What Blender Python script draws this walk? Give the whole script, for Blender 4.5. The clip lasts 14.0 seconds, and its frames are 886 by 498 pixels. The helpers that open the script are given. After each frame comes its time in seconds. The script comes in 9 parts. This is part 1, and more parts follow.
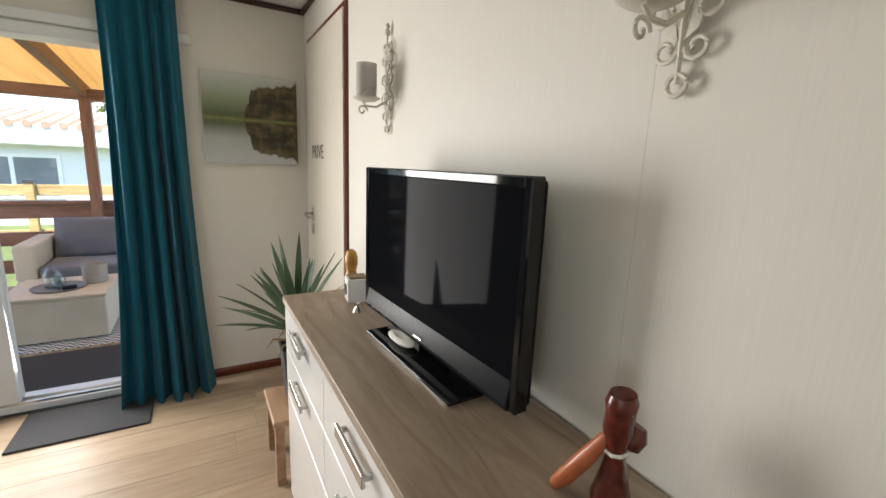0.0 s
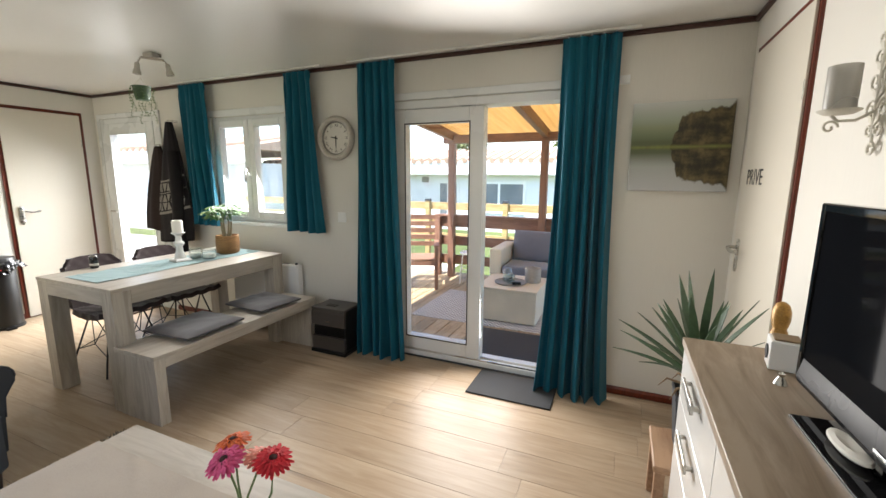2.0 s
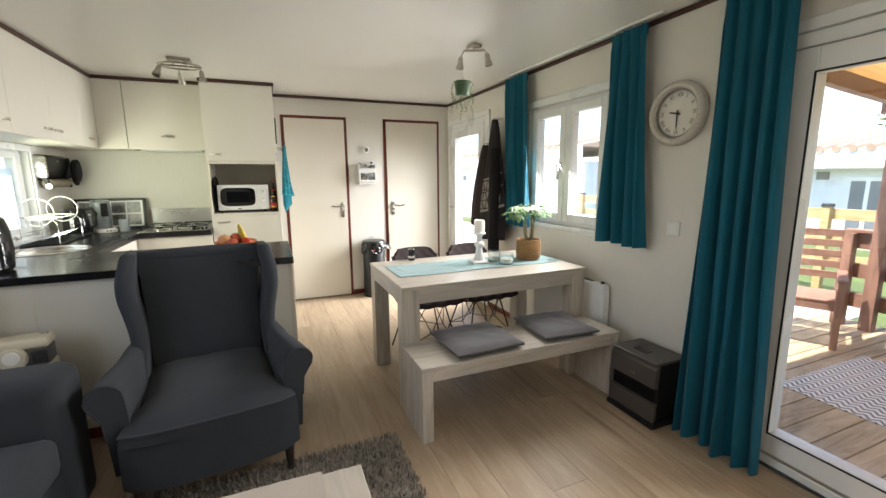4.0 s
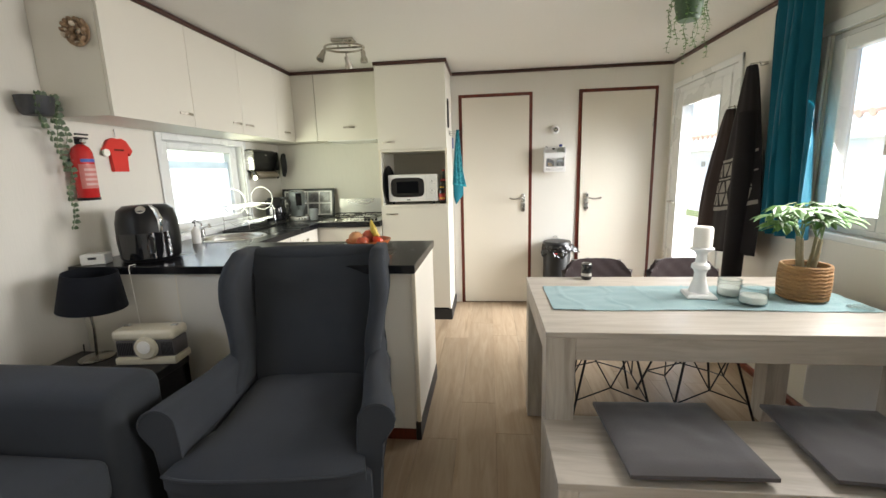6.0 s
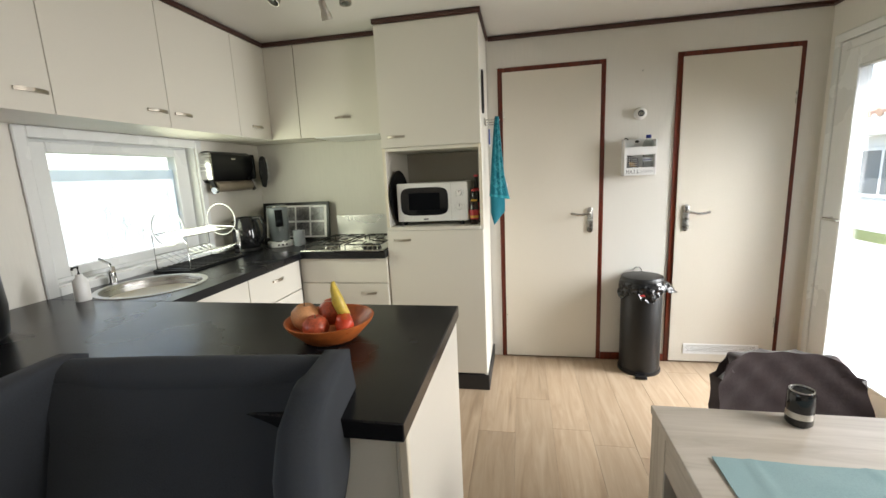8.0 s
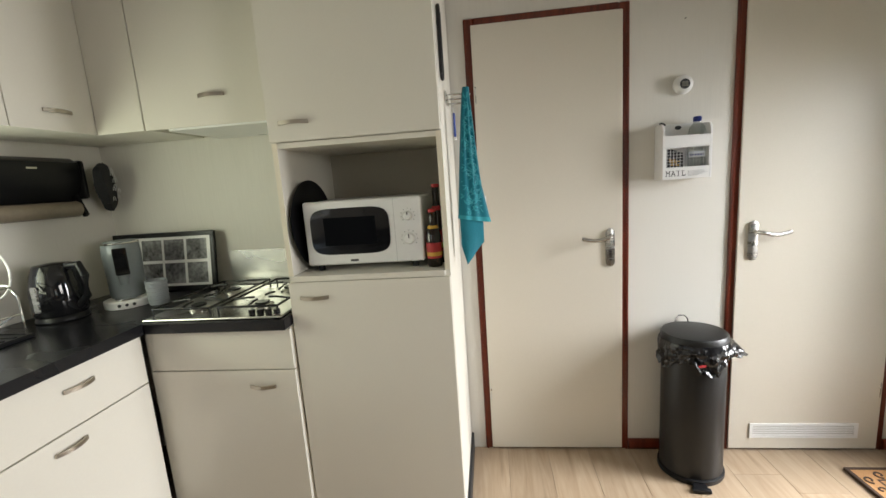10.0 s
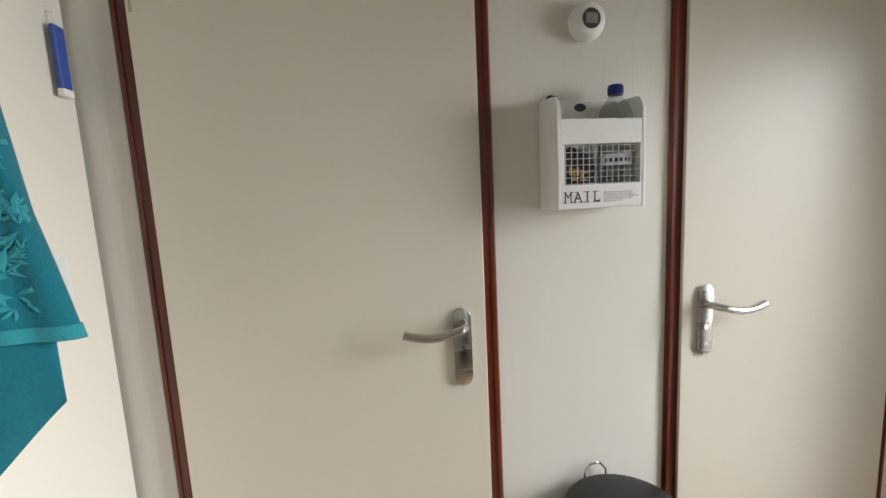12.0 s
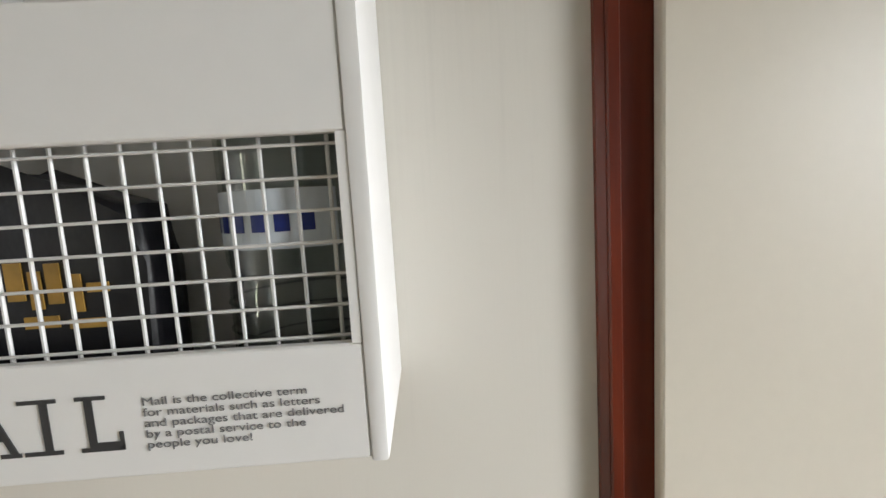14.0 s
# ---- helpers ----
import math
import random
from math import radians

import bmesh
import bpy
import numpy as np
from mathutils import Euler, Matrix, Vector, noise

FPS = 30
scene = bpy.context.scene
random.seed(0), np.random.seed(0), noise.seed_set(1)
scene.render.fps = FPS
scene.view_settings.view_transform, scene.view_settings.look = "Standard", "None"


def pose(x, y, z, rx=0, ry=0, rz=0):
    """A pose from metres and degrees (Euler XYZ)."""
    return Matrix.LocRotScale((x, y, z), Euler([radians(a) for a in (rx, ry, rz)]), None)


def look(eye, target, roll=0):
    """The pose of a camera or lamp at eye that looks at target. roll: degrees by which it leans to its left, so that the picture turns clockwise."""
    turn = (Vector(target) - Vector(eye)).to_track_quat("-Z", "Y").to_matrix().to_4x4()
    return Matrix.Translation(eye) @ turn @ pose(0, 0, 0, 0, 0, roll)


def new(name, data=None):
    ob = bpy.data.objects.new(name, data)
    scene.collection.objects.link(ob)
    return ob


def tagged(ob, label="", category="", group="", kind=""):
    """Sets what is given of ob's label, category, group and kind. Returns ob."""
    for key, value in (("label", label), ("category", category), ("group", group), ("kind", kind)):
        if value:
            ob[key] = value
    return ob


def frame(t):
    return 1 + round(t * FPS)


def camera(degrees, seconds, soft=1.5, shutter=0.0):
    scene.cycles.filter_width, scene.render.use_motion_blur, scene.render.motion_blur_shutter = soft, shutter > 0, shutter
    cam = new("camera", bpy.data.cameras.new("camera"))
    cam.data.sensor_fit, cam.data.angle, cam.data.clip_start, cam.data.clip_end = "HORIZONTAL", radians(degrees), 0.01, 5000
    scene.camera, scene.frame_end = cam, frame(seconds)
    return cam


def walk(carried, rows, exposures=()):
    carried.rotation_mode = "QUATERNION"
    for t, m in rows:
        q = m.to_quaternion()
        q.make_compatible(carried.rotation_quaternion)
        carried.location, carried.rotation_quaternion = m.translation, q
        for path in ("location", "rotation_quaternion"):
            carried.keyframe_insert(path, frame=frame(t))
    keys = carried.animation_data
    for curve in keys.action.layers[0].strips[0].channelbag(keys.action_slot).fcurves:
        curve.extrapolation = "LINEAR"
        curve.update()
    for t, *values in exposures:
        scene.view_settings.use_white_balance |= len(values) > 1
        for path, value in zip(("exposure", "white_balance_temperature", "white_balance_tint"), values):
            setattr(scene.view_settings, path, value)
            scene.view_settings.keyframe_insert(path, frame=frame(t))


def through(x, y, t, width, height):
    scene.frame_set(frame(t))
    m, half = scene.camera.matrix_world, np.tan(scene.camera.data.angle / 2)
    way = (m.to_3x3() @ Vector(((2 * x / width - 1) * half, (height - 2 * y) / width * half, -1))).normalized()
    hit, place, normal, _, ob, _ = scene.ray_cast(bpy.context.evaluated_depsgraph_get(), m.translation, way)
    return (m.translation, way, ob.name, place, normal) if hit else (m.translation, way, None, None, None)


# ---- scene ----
cam = camera(93.5, 14.0)
PATH = [
    (0, (0.115, -0.031, 1.34), (1.1, 1.667, 0.955), 2.3),
    (0.5, (0.147, -0.026, 1.34), (0.625, 1.879, 0.967), 2.1),
    (1, (0.155, -0.055, 1.369), (0.158, 1.913, 1.011), 1.7),
    (1.5, (0.155, -0.067, 1.377), (-0.259, 1.86, 1.035), 1.1),
    (2, (0.127, -0.036, 1.383), (-0.653, 1.774, 1.045), 0.4),
    (2.5, (0.038, 0.065, 1.353), (-1.049, 1.712, 1.027), 0.2),
    (3, (-0.135, 0.297, 1.371), (-1.517, 1.704, 1.038), 0.0),
    (3.5, (-0.246, 0.444, 1.362), (-1.881, 1.546, 1.029), -0.2),
    (4, (-0.312, 0.645, 1.353), (-2.131, 1.404, 1.014), -0.5),
    (5.0, (-0.573, 0.958, 1.340), (-2.555, 1.055, 0.985), -1.1),
    (6.5, (-1.335, 1.111, 1.313), (-3.276, 0.805, 0.944), -2.0),
    (7, (-1.644, 1.078, 1.321), (-3.575, 0.707, 0.955), -2.3),
    (9.5, (-2.947, 0.899, 1.378), (-4.888, 0.564, 1.033), -4.0),
    (10, (-3.218, 0.899, 1.35), (-5.177, 0.668, 1.021), -4.0),
    (10.5, (-3.515, 0.909, 1.363), (-5.486, 0.78, 1.049), -4.0),
    (11, (-3.808, 0.977, 1.325), (-5.788, 1.027, 1.048), -3.7),
    (11.5, (-4.044, 1.116, 1.331), (-6.013, 1.322, 1.049), -2.8),
    (12, (-4.275, 1.249, 1.326), (-6.23, 1.578, 1.067), -2.8),
    (12.5, (-4.481, 1.423, 1.356), (-6.425, 1.807, 1.087), -3.2),
    (13, (-4.638, 1.638, 1.358), (-6.595, 1.983, 1.131), -3.2),
    (13.5, (-4.792, 1.763, 1.379), (-6.757, 2.036, 1.124), -3.0),
    (14, (-4.895, 1.823, 1.383), (-6.881, 1.902, 1.164), -3.3),
]
EXPOSURES = [(0.0, 2.04), (1.0, 2.05), (2.5, 2.18), (4.0, 2.24), (6.5, 2.04), (7.0, 1.95), (9.5, 1.64), (11.0, 1.48), (12.0, 1.26), (12.5, 1.25), (13.0, 1.28), (14.0, 1.32)]
walk(cam, [(t, look(eye, target, roll)) for t, eye, target, roll in PATH], EXPOSURES)

# ---- world, sun, light through the openings ----
world = bpy.data.worlds.new("sky")
scene.world = world
world.use_nodes = True
SUN_DIR = Vector((-0.12, -0.34, 0.93)).normalized()
_sky = world.node_tree.nodes.new("ShaderNodeTexSky")
_sky.sky_type, _sky.sun_disc = "NISHITA", False
_sky.sun_elevation = math.asin(SUN_DIR.z)
_sky.sun_rotation = math.atan2(SUN_DIR.x, SUN_DIR.y)
_bg = world.node_tree.nodes["Background"]
_bg.inputs["Strength"].default_value = 0.15
world.node_tree.links.new(_sky.outputs[0], _bg.inputs["Color"])
sun = new("sun", bpy.data.lights.new("sun", "SUN"))
sun.data.energy, sun.data.angle, sun.data.color = 3.6, radians(0.6), (1.0, 0.94, 0.86)
sun.matrix_world = look(SUN_DIR * 20, (0, 0, 0))


def sky_lamp(name, centre, way, width, height, power, colour=(1.0, 0.965, 0.93), spread=150):
    """Daylight that comes in through one opening."""
    lamp = new(name, bpy.data.lights.new(name, "AREA"))
    lamp.data.shape, lamp.data.size, lamp.data.size_y = "RECTANGLE", width, height
    lamp.data.energy, lamp.data.color = power, colour
    lamp.data.spread = radians(spread)
    lamp.matrix_world = look(centre, Vector(centre) + Vector(way))
    return lamp


sky_lamp("slider_daylight", (-0.85, 2.66, 1.02), (0.5, -1, -0.10), 0.70, 1.62, 10.5)
sky_lamp("window_daylight", (-2.91, 2.70, 1.45), (0, -1, -0.5), 0.80, 0.78, 8.0, spread=135)
sky_lamp("entry_daylight", (-4.55, 3.40, 1.10), (0, -1, -0.65), 0.66, 1.50, 20, (0.97, 0.975, 0.98), 112)
sky_lamp("kitchen_window_daylight", (-4.05, -0.90, 1.28), (-0.6, 1, 0.08), 0.60, 0.46, 1.5, (0.95, 1.0, 0.74), 140)
# weak fill lamp in an added, unseen opening over the sofa
sky_lamp("sofa_fill_light", (-1.60, -1.03, 1.40), (0, 1, -0.3), 1.22, 0.74, 1.0)

# ---- materials ----
def node_mat(name):
    m = bpy.data.materials.new(name)
    m.use_nodes = True
    t = m.node_tree
    return m, t, t.nodes["Principled BSDF"]


def add(t, kind, **inputs):
    n = t.nodes.new(kind)
    for key, value in inputs.items():
        n.inputs[key].default_value = value
    return n


def coords(t, scale=(1, 1, 1), shift=False):
    tc, mp = t.nodes.new("ShaderNodeTexCoord"), t.nodes.new("ShaderNodeMapping")
    mp.inputs["Scale"].default_value = scale
    t.links.new(tc.outputs["Object"], mp.inputs["Vector"])
    if shift:
        info = t.nodes.new("ShaderNodeObjectInfo")
        mul = t.nodes.new("ShaderNodeVectorMath")
        mul.operation = "SCALE"
        mul.inputs[0].default_value = (37.0, 91.0, 13.0)
        t.links.new(info.outputs["Random"], mul.inputs["Scale"])
        t.links.new(mul.outputs[0], mp.inputs["Location"])
    return mp.outputs[0]


def ramp(t, fac, stops):
    r = t.nodes.new("ShaderNodeValToRGB")
    e = r.color_ramp.elements
    while len(e) < len(stops):
        e.new(0.5)
    for el, (p, c) in zip(e, stops):
        el.position, el.color = p, (*c, 1)
    t.links.new(fac, r.inputs[0])
    return r.outputs[0]


def shade(c, f):
    return tuple(min(1.0, v * f) for v in c)


def bump(t, bsdf, height, strength, distance):
    b = add(t, "ShaderNodeBump", Strength=strength, Distance=distance)
    t.links.new(height, b.inputs["Height"])
    t.links.new(b.outputs[0], bsdf.inputs["Normal"])


def surface(name, colour, rough=0.5, metal=0.0, vary=0.08, big=1.5, fine=60.0, relief=0.05, depth=0.002,
            stretch=(1, 1, 1), rough_vary=0.08, sheen=0.0, coat=0.0):
    """A plain surface with stains at a large scale and grain at a small one."""
    m, t, b = node_mat(name)
    v = coords(t, stretch)
    n1, n2 = add(t, "ShaderNodeTexNoise", Scale=big, Detail=4.0), add(t, "ShaderNodeTexNoise", Scale=fine, Detail=3.0)
    for n in (n1, n2):
        t.links.new(v, n.inputs["Vector"])
    mix = t.nodes.new("ShaderNodeMath")
    mix.operation = "MULTIPLY_ADD"
    mix.inputs[1].default_value = 0.45
    t.links.new(n2.outputs[0], mix.inputs[0])
    half = t.nodes.new("ShaderNodeMath")
    half.operation = "MULTIPLY"
    half.inputs[1].default_value = 0.55
    t.links.new(n1.outputs[0], half.inputs[0])
    t.links.new(half.outputs[0], mix.inputs[2])
    t.links.new(ramp(t, mix.outputs[0], [(0.3, shade(colour, 1 - vary)), (0.7, shade(colour, 1 + vary))]), b.inputs["Base Color"])
    rr = add(t, "ShaderNodeMapRange")
    rr.inputs["From Min"].default_value, rr.inputs["From Max"].default_value = 0.3, 0.7
    rr.inputs["To Min"].default_value, rr.inputs["To Max"].default_value = max(0.02, rough - rough_vary), min(1, rough + rough_vary)
    t.links.new(n1.outputs[0], rr.inputs["Value"])
    t.links.new(rr.outputs[0], b.inputs["Roughness"])
    b.inputs["Metallic"].default_value = metal
    b.inputs["Sheen Weight"].default_value = sheen
    b.inputs["Coat Weight"].default_value = coat
    if relief:
        bump(t, b, n2.outputs[0], relief, depth)
    return m


def timber(name, dark, light, along=(1, 12, 12), rough=0.45, knots=0.35, shift=False, relief=0.12, pale=None):
    """Sawn or printed wood: long grain along the axis with the small scale, a few knots."""
    m, t, b = node_mat(name)
    v = coords(t, along, shift)
    grain = add(t, "ShaderNodeTexNoise", Scale=2.4, Detail=7.0, Roughness=0.62, Distortion=1.1)
    fine = add(t, "ShaderNodeTexNoise", Scale=16.0, Detail=3.0)
    spot = add(t, "ShaderNodeTexNoise", Scale=0.9, Detail=2.0, Distortion=0.6)
    for n in (grain, fine, spot):
        t.links.new(v, n.inputs["Vector"])
    mid = tuple((a + c) / 2 for a, c in zip(dark, light))
    c1 = ramp(t, grain.outputs[0], [(0.30, dark), (0.46, mid), (0.62, light), (0.8, pale or light)])
    c2 = ramp(t, spot.outputs[0], [(0.22, shade(dark, 0.75)), (0.36, (1, 1, 1))])
    mul = t.nodes.new("ShaderNodeMix")
    mul.data_type, mul.blend_type = "RGBA", "MULTIPLY"
    mul.inputs[0].default_value = knots
    t.links.new(c1, mul.inputs[6])
    t.links.new(c2, mul.inputs[7])
    last = mul.outputs[2]
    if shift:
        info, hsv = t.nodes.new("ShaderNodeObjectInfo"), t.nodes.new("ShaderNodeHueSaturation")
        mr = add(t, "ShaderNodeMapRange")
        mr.inputs["To Min"].default_value, mr.inputs["To Max"].default_value = 0.88, 1.10
        t.links.new(info.outputs["Random"], mr.inputs["Value"])
        t.links.new(mr.outputs[0], hsv.inputs["Value"])
        t.links.new(last, hsv.inputs["Color"])
        last = hsv.outputs[0]
    t.links.new(last, b.inputs["Base Color"])
    b.inputs["Roughness"].default_value = rough
    bump(t, b, fine.outputs[0], relief, 0.001)
    return m


def cloth(name, colour, rough=0.9, vary=0.15, weave=350.0, sheen=0.25, through=0.0, relief=0.3):
    m, t, b = node_mat(name)
    v = coords(t)
    n1 = add(t, "ShaderNodeTexNoise", Scale=7.0, Detail=4.0)
    n2 = add(t, "ShaderNodeTexNoise", Scale=weave, Detail=2.0)
    for n in (n1, n2):
        t.links.new(v, n.inputs["Vector"])
    sm = t.nodes.new("ShaderNodeMath")
    sm.operation = "ADD"
    t.links.new(n1.outputs[0], sm.inputs[0])
    t.links.new(n2.outputs[0], sm.inputs[1])
    t.links.new(ramp(t, sm.outputs[0], [(0.35, shade(colour, 1 - vary)), (0.65, colour), (1.0, shade(colour, 1 + vary))]), b.inputs["Base Color"])
    b.inputs["Roughness"].default_value = rough
    b.inputs["Sheen Weight"].default_value = sheen
    b.inputs["Specular IOR Level"].default_value = 0.2
    bump(t, b, n2.outputs[0], relief, 0.001)
    if through:
        tr, mx = t.nodes.new("ShaderNodeBsdfTranslucent"), t.nodes.new("ShaderNodeMixShader")
        tr.inputs["Color"].default_value = (*shade(colour, 2.2), 1)
        mx.inputs[0].default_value = through
        t.links.new(b.outputs[0], mx.inputs[1])
        t.links.new(tr.outputs[0], mx.inputs[2])
        t.links.new(mx.outputs[0], t.nodes["Material Output"].inputs["Surface"])
    return m


def clear_glass(name, tint=(1, 1, 1), rough=0.0, mix=0.12):
    """A thin pane: mostly see-through, with a weak mirror on top."""
    m, t, b = node_mat(name)
    t.nodes.remove(b)
    tr, gl, mx, lw = (t.nodes.new("ShaderNodeBsdf" + "Transparent"), t.nodes.new("ShaderNodeBsdfGlossy"),
                      t.nodes.new("ShaderNodeMixShader"), add(t, "ShaderNodeLayerWeight", Blend=0.18))
    fr = t.nodes.new("ShaderNodeMath")
    fr.operation, fr.use_clamp = "MULTIPLY_ADD", True
    fr.inputs[1].default_value, fr.inputs[2].default_value = 0.55, 0.025
    t.links.new(lw.outputs["Facing"], fr.inputs[0])
    tr.inputs["Color"].default_value = (*tint, 1)
    gl.inputs["Roughness"].default_value = rough
    t.links.new(fr.outputs[0], mx.inputs[0])
    t.links.new(tr.outputs[0], mx.inputs[1])
    t.links.new(gl.outputs[0], mx.inputs[2])
    t.links.new(mx.outputs[0], t.nodes["Material Output"].inputs["Surface"])
    return m


def wallpaper(name, colour):
    """Cream wall panels with a faint upright thread in the paper."""
    m, t, b = node_mat(name)
    v = coords(t, (260, 260, 9))
    th = add(t, "ShaderNodeTexNoise", Scale=1.0, Detail=3.0)
    t.links.new(v, th.inputs["Vector"])
    st = add(t, "ShaderNodeTexNoise", Scale=1.3, Detail=3.0)
    t.links.new(coords(t), st.inputs["Vector"])
    sm = t.nodes.new("ShaderNodeMath")
    sm.operation = "ADD"
    t.links.new(th.outputs[0], sm.inputs[0])
    t.links.new(st.outputs[0], sm.inputs[1])
    t.links.new(ramp(t, sm.outputs[0], [(0.5, shade(colour, 0.955)), (1.0, shade(colour, 1.02))]), b.inputs["Base Color"])
    b.inputs["Roughness"].default_value = 0.55
    bump(t, b, th.outputs[0], 0.10, 0.0008)
    return m


M_WALL = wallpaper("cream_wallpaper", (0.66, 0.635, 0.575))
M_CEIL = surface("ceiling_lacquer", (0.74, 0.725, 0.69), 0.36, vary=0.015, relief=0.0, big=0.8, rough_vary=0.0)
M_TRIM = surface("dark_brown_trim", (0.050, 0.017, 0.012), 0.4, vary=0.2, stretch=(3, 3, 1))
M_MAHOG = timber("mahogany_frame", (0.062, 0.0085, 0.003), (0.145, 0.022, 0.007), along=(14, 14, 1.2), rough=0.30, knots=0.1, relief=0.05)
M_DOOR = surface("cream_door_paint", (0.63, 0.585, 0.495), 0.42, vary=0.02, relief=0.03, fine=120)
M_PVC = surface("white_pvc", (0.70, 0.71, 0.70), 0.28, vary=0.02, relief=0.0)
M_CAB = surface("cream_cabinet_front", (0.67, 0.64, 0.565), 0.38, vary=0.02, relief=0.02, fine=150)
M_CABEDGE = surface("cream_cabinet_edge", (0.70, 0.64, 0.52), 0.45, vary=0.03)
# cabinet cream darkened, so the niche's shade sits in the colour
M_NICHESHADE = surface("shaded_niche_panel", (0.42, 0.39, 0.33), 0.5, vary=0.04)
M_COUNTER = surface("black_worktop", (0.009, 0.009, 0.011), 0.26, vary=0.3, fine=220, relief=0.08, depth=0.0006, stretch=(1, 1, 1))
M_STEEL = surface("brushed_steel", (0.56, 0.55, 0.52), 0.26, 1.0, vary=0.06, stretch=(1, 1, 30), relief=0.03)
M_CHROME = surface("chrome", (0.74, 0.74, 0.74), 0.10, 1.0, vary=0.02, relief=0.0, rough_vary=0.03)
M_BLACK = surface("black_plastic", (0.007, 0.007, 0.008), 0.35, vary=0.2, fine=200)
M_GLOSSBLACK = surface("gloss_black", (0.008, 0.008, 0.009), 0.06, vary=0.1, relief=0.0, rough_vary=0.02)
M_WHITE = surface("white_plastic", (0.76, 0.76, 0.74), 0.35, vary=0.02, relief=0.0)
M_WHITEWOOD = surface("white_painted_wood", (0.76, 0.755, 0.74), 0.5, vary=0.025, relief=0.08, fine=90)
M_LAMINATE = timber("oak_laminate", (0.30, 0.215, 0.14), (0.39, 0.30, 0.208), along=(1, 11, 11), rough=0.40, knots=0.6, shift=True, pale=(0.43, 0.335, 0.24), relief=0.03)
M_SUBFLOOR = surface("laminate_joint", (0.22, 0.145, 0.09), 0.6)
M_TABLE_X = timber("whitewashed_oak_x", (0.37, 0.33, 0.275), (0.49, 0.45, 0.39), along=(1, 9, 9), rough=0.36, knots=0.2, relief=0.08)
M_TABLE = timber("whitewashed_oak", (0.37, 0.33, 0.275), (0.49, 0.45, 0.39), along=(9, 1, 9), rough=0.36, knots=0.2, relief=0.08)
M_TABLE_Z = timber("whitewashed_oak_upright", (0.31, 0.27, 0.22), (0.49, 0.45, 0.385), along=(9, 9, 1), rough=0.4, knots=0.2, relief=0.08)
M_CABTOP = timber("grey_oak_top", (0.20, 0.145, 0.10), (0.36, 0.285, 0.21), along=(8, 1, 8), rough=0.42, knots=0.45, relief=0.1)
M_TEAL = cloth("teal_curtain", (0.002, 0.078, 0.122), 0.62, 0.3, sheen=0.12, through=0.15)
M_GREY = cloth("dark_grey_upholstery", (0.026, 0.029, 0.034), 0.95, 0.22, sheen=0.05)
M_SOFA = cloth("charcoal_sofa_fabric", (0.024, 0.027, 0.031), 0.95, 0.22, sheen=0.04)
M_SEATPAD = cloth("grey_velvet_pad", (0.060, 0.056, 0.058), 0.9, 0.25, weave=200, sheen=0.4)
M_PLUM = cloth("dark_brown_velvet", (0.036, 0.025, 0.026), 0.75, 0.25, weave=200, sheen=0.35)
M_RUNNER = cloth("sage_runner", (0.20, 0.305, 0.315), 0.9, 0.12)
M_LINEN = cloth("taupe_linen", (0.36, 0.315, 0.265), 0.95, 0.12, weave=260)
M_RUG = cloth("taupe_shag", (0.17, 0.15, 0.125), 1.0, 0.45, weave=120, sheen=0.1)
M_DARKMAT = surface("dark_grey_mat", (0.034, 0.035, 0.038), 0.95, vary=0.25, fine=260, relief=0.6, depth=0.003)
M_GLASS = clear_glass("window_glass")
M_JARGLASS = clear_glass("jar_glass", (0.90, 0.93, 0.93))
M_DARKWOOD = surface("dark_leg", (0.02, 0.013, 0.010), 0.4, vary=0.2)
M_GREEN = surface("plant_leaf", (0.085, 0.19, 0.045), 0.45, vary=0.35, big=14, fine=90, relief=0.1)
M_AGAVE = surface("agave_leaf", (0.05, 0.095, 0.045), 0.5, vary=0.35, big=10, fine=80, relief=0.1)
M_ANTHRACITE = surface("anthracite_pot", (0.045, 0.047, 0.052), 0.55, vary=0.15)
M_WAX = surface("white_wax", (0.80, 0.78, 0.72), 0.5, vary=0.03)
M_IRON = surface("cream_iron", (0.58, 0.55, 0.47), 0.5, vary=0.15, fine=120, relief=0.15)

for mat, level in ((M_LAMINATE, 0.24), (M_COUNTER, 0.32), (M_BLACK, 0.3), (M_CABTOP, 0.35), (M_ANTHRACITE, 0.3), (M_PLUM, 0.2)):
    mat.node_tree.nodes["Principled BSDF"].inputs["Specular IOR Level"].default_value = level

# ---- mesh helpers ----
def root(name, label, category, m=None, group=""):
    ob = new(name)
    ob.empty_display_size = 0.05
    if m is not None:
        ob.matrix_world = m
    return tagged(ob, label, category, group)


def part(name, bm, material, parent=None, label="", smooth=False, angle=40):
    """Links a bmesh as one mesh object, under a thing or a part."""
    bmesh.ops.recalc_face_normals(bm, faces=bm.faces)
    if smooth:
        for f in bm.faces:
            f.smooth = True
        for e in bm.edges:
            if len(e.link_faces) == 2 and e.calc_face_angle(0) > radians(angle):
                e.smooth = False
    me = bpy.data.meshes.new(name)
    bm.to_mesh(me)
    bm.free()
    me.materials.append(material)
    ob = new(name, me)
    if parent is not None:
        ob.parent = parent
    if label:
        tagged(ob, label)
    return ob


def thing(name, bm, material, label, category, smooth=False, group="", kind="", m=None):
    ob = part(name, bm, material, None, "", smooth)
    if m is not None:
        ob.matrix_world = m
    return tagged(ob, label, category, group, kind)


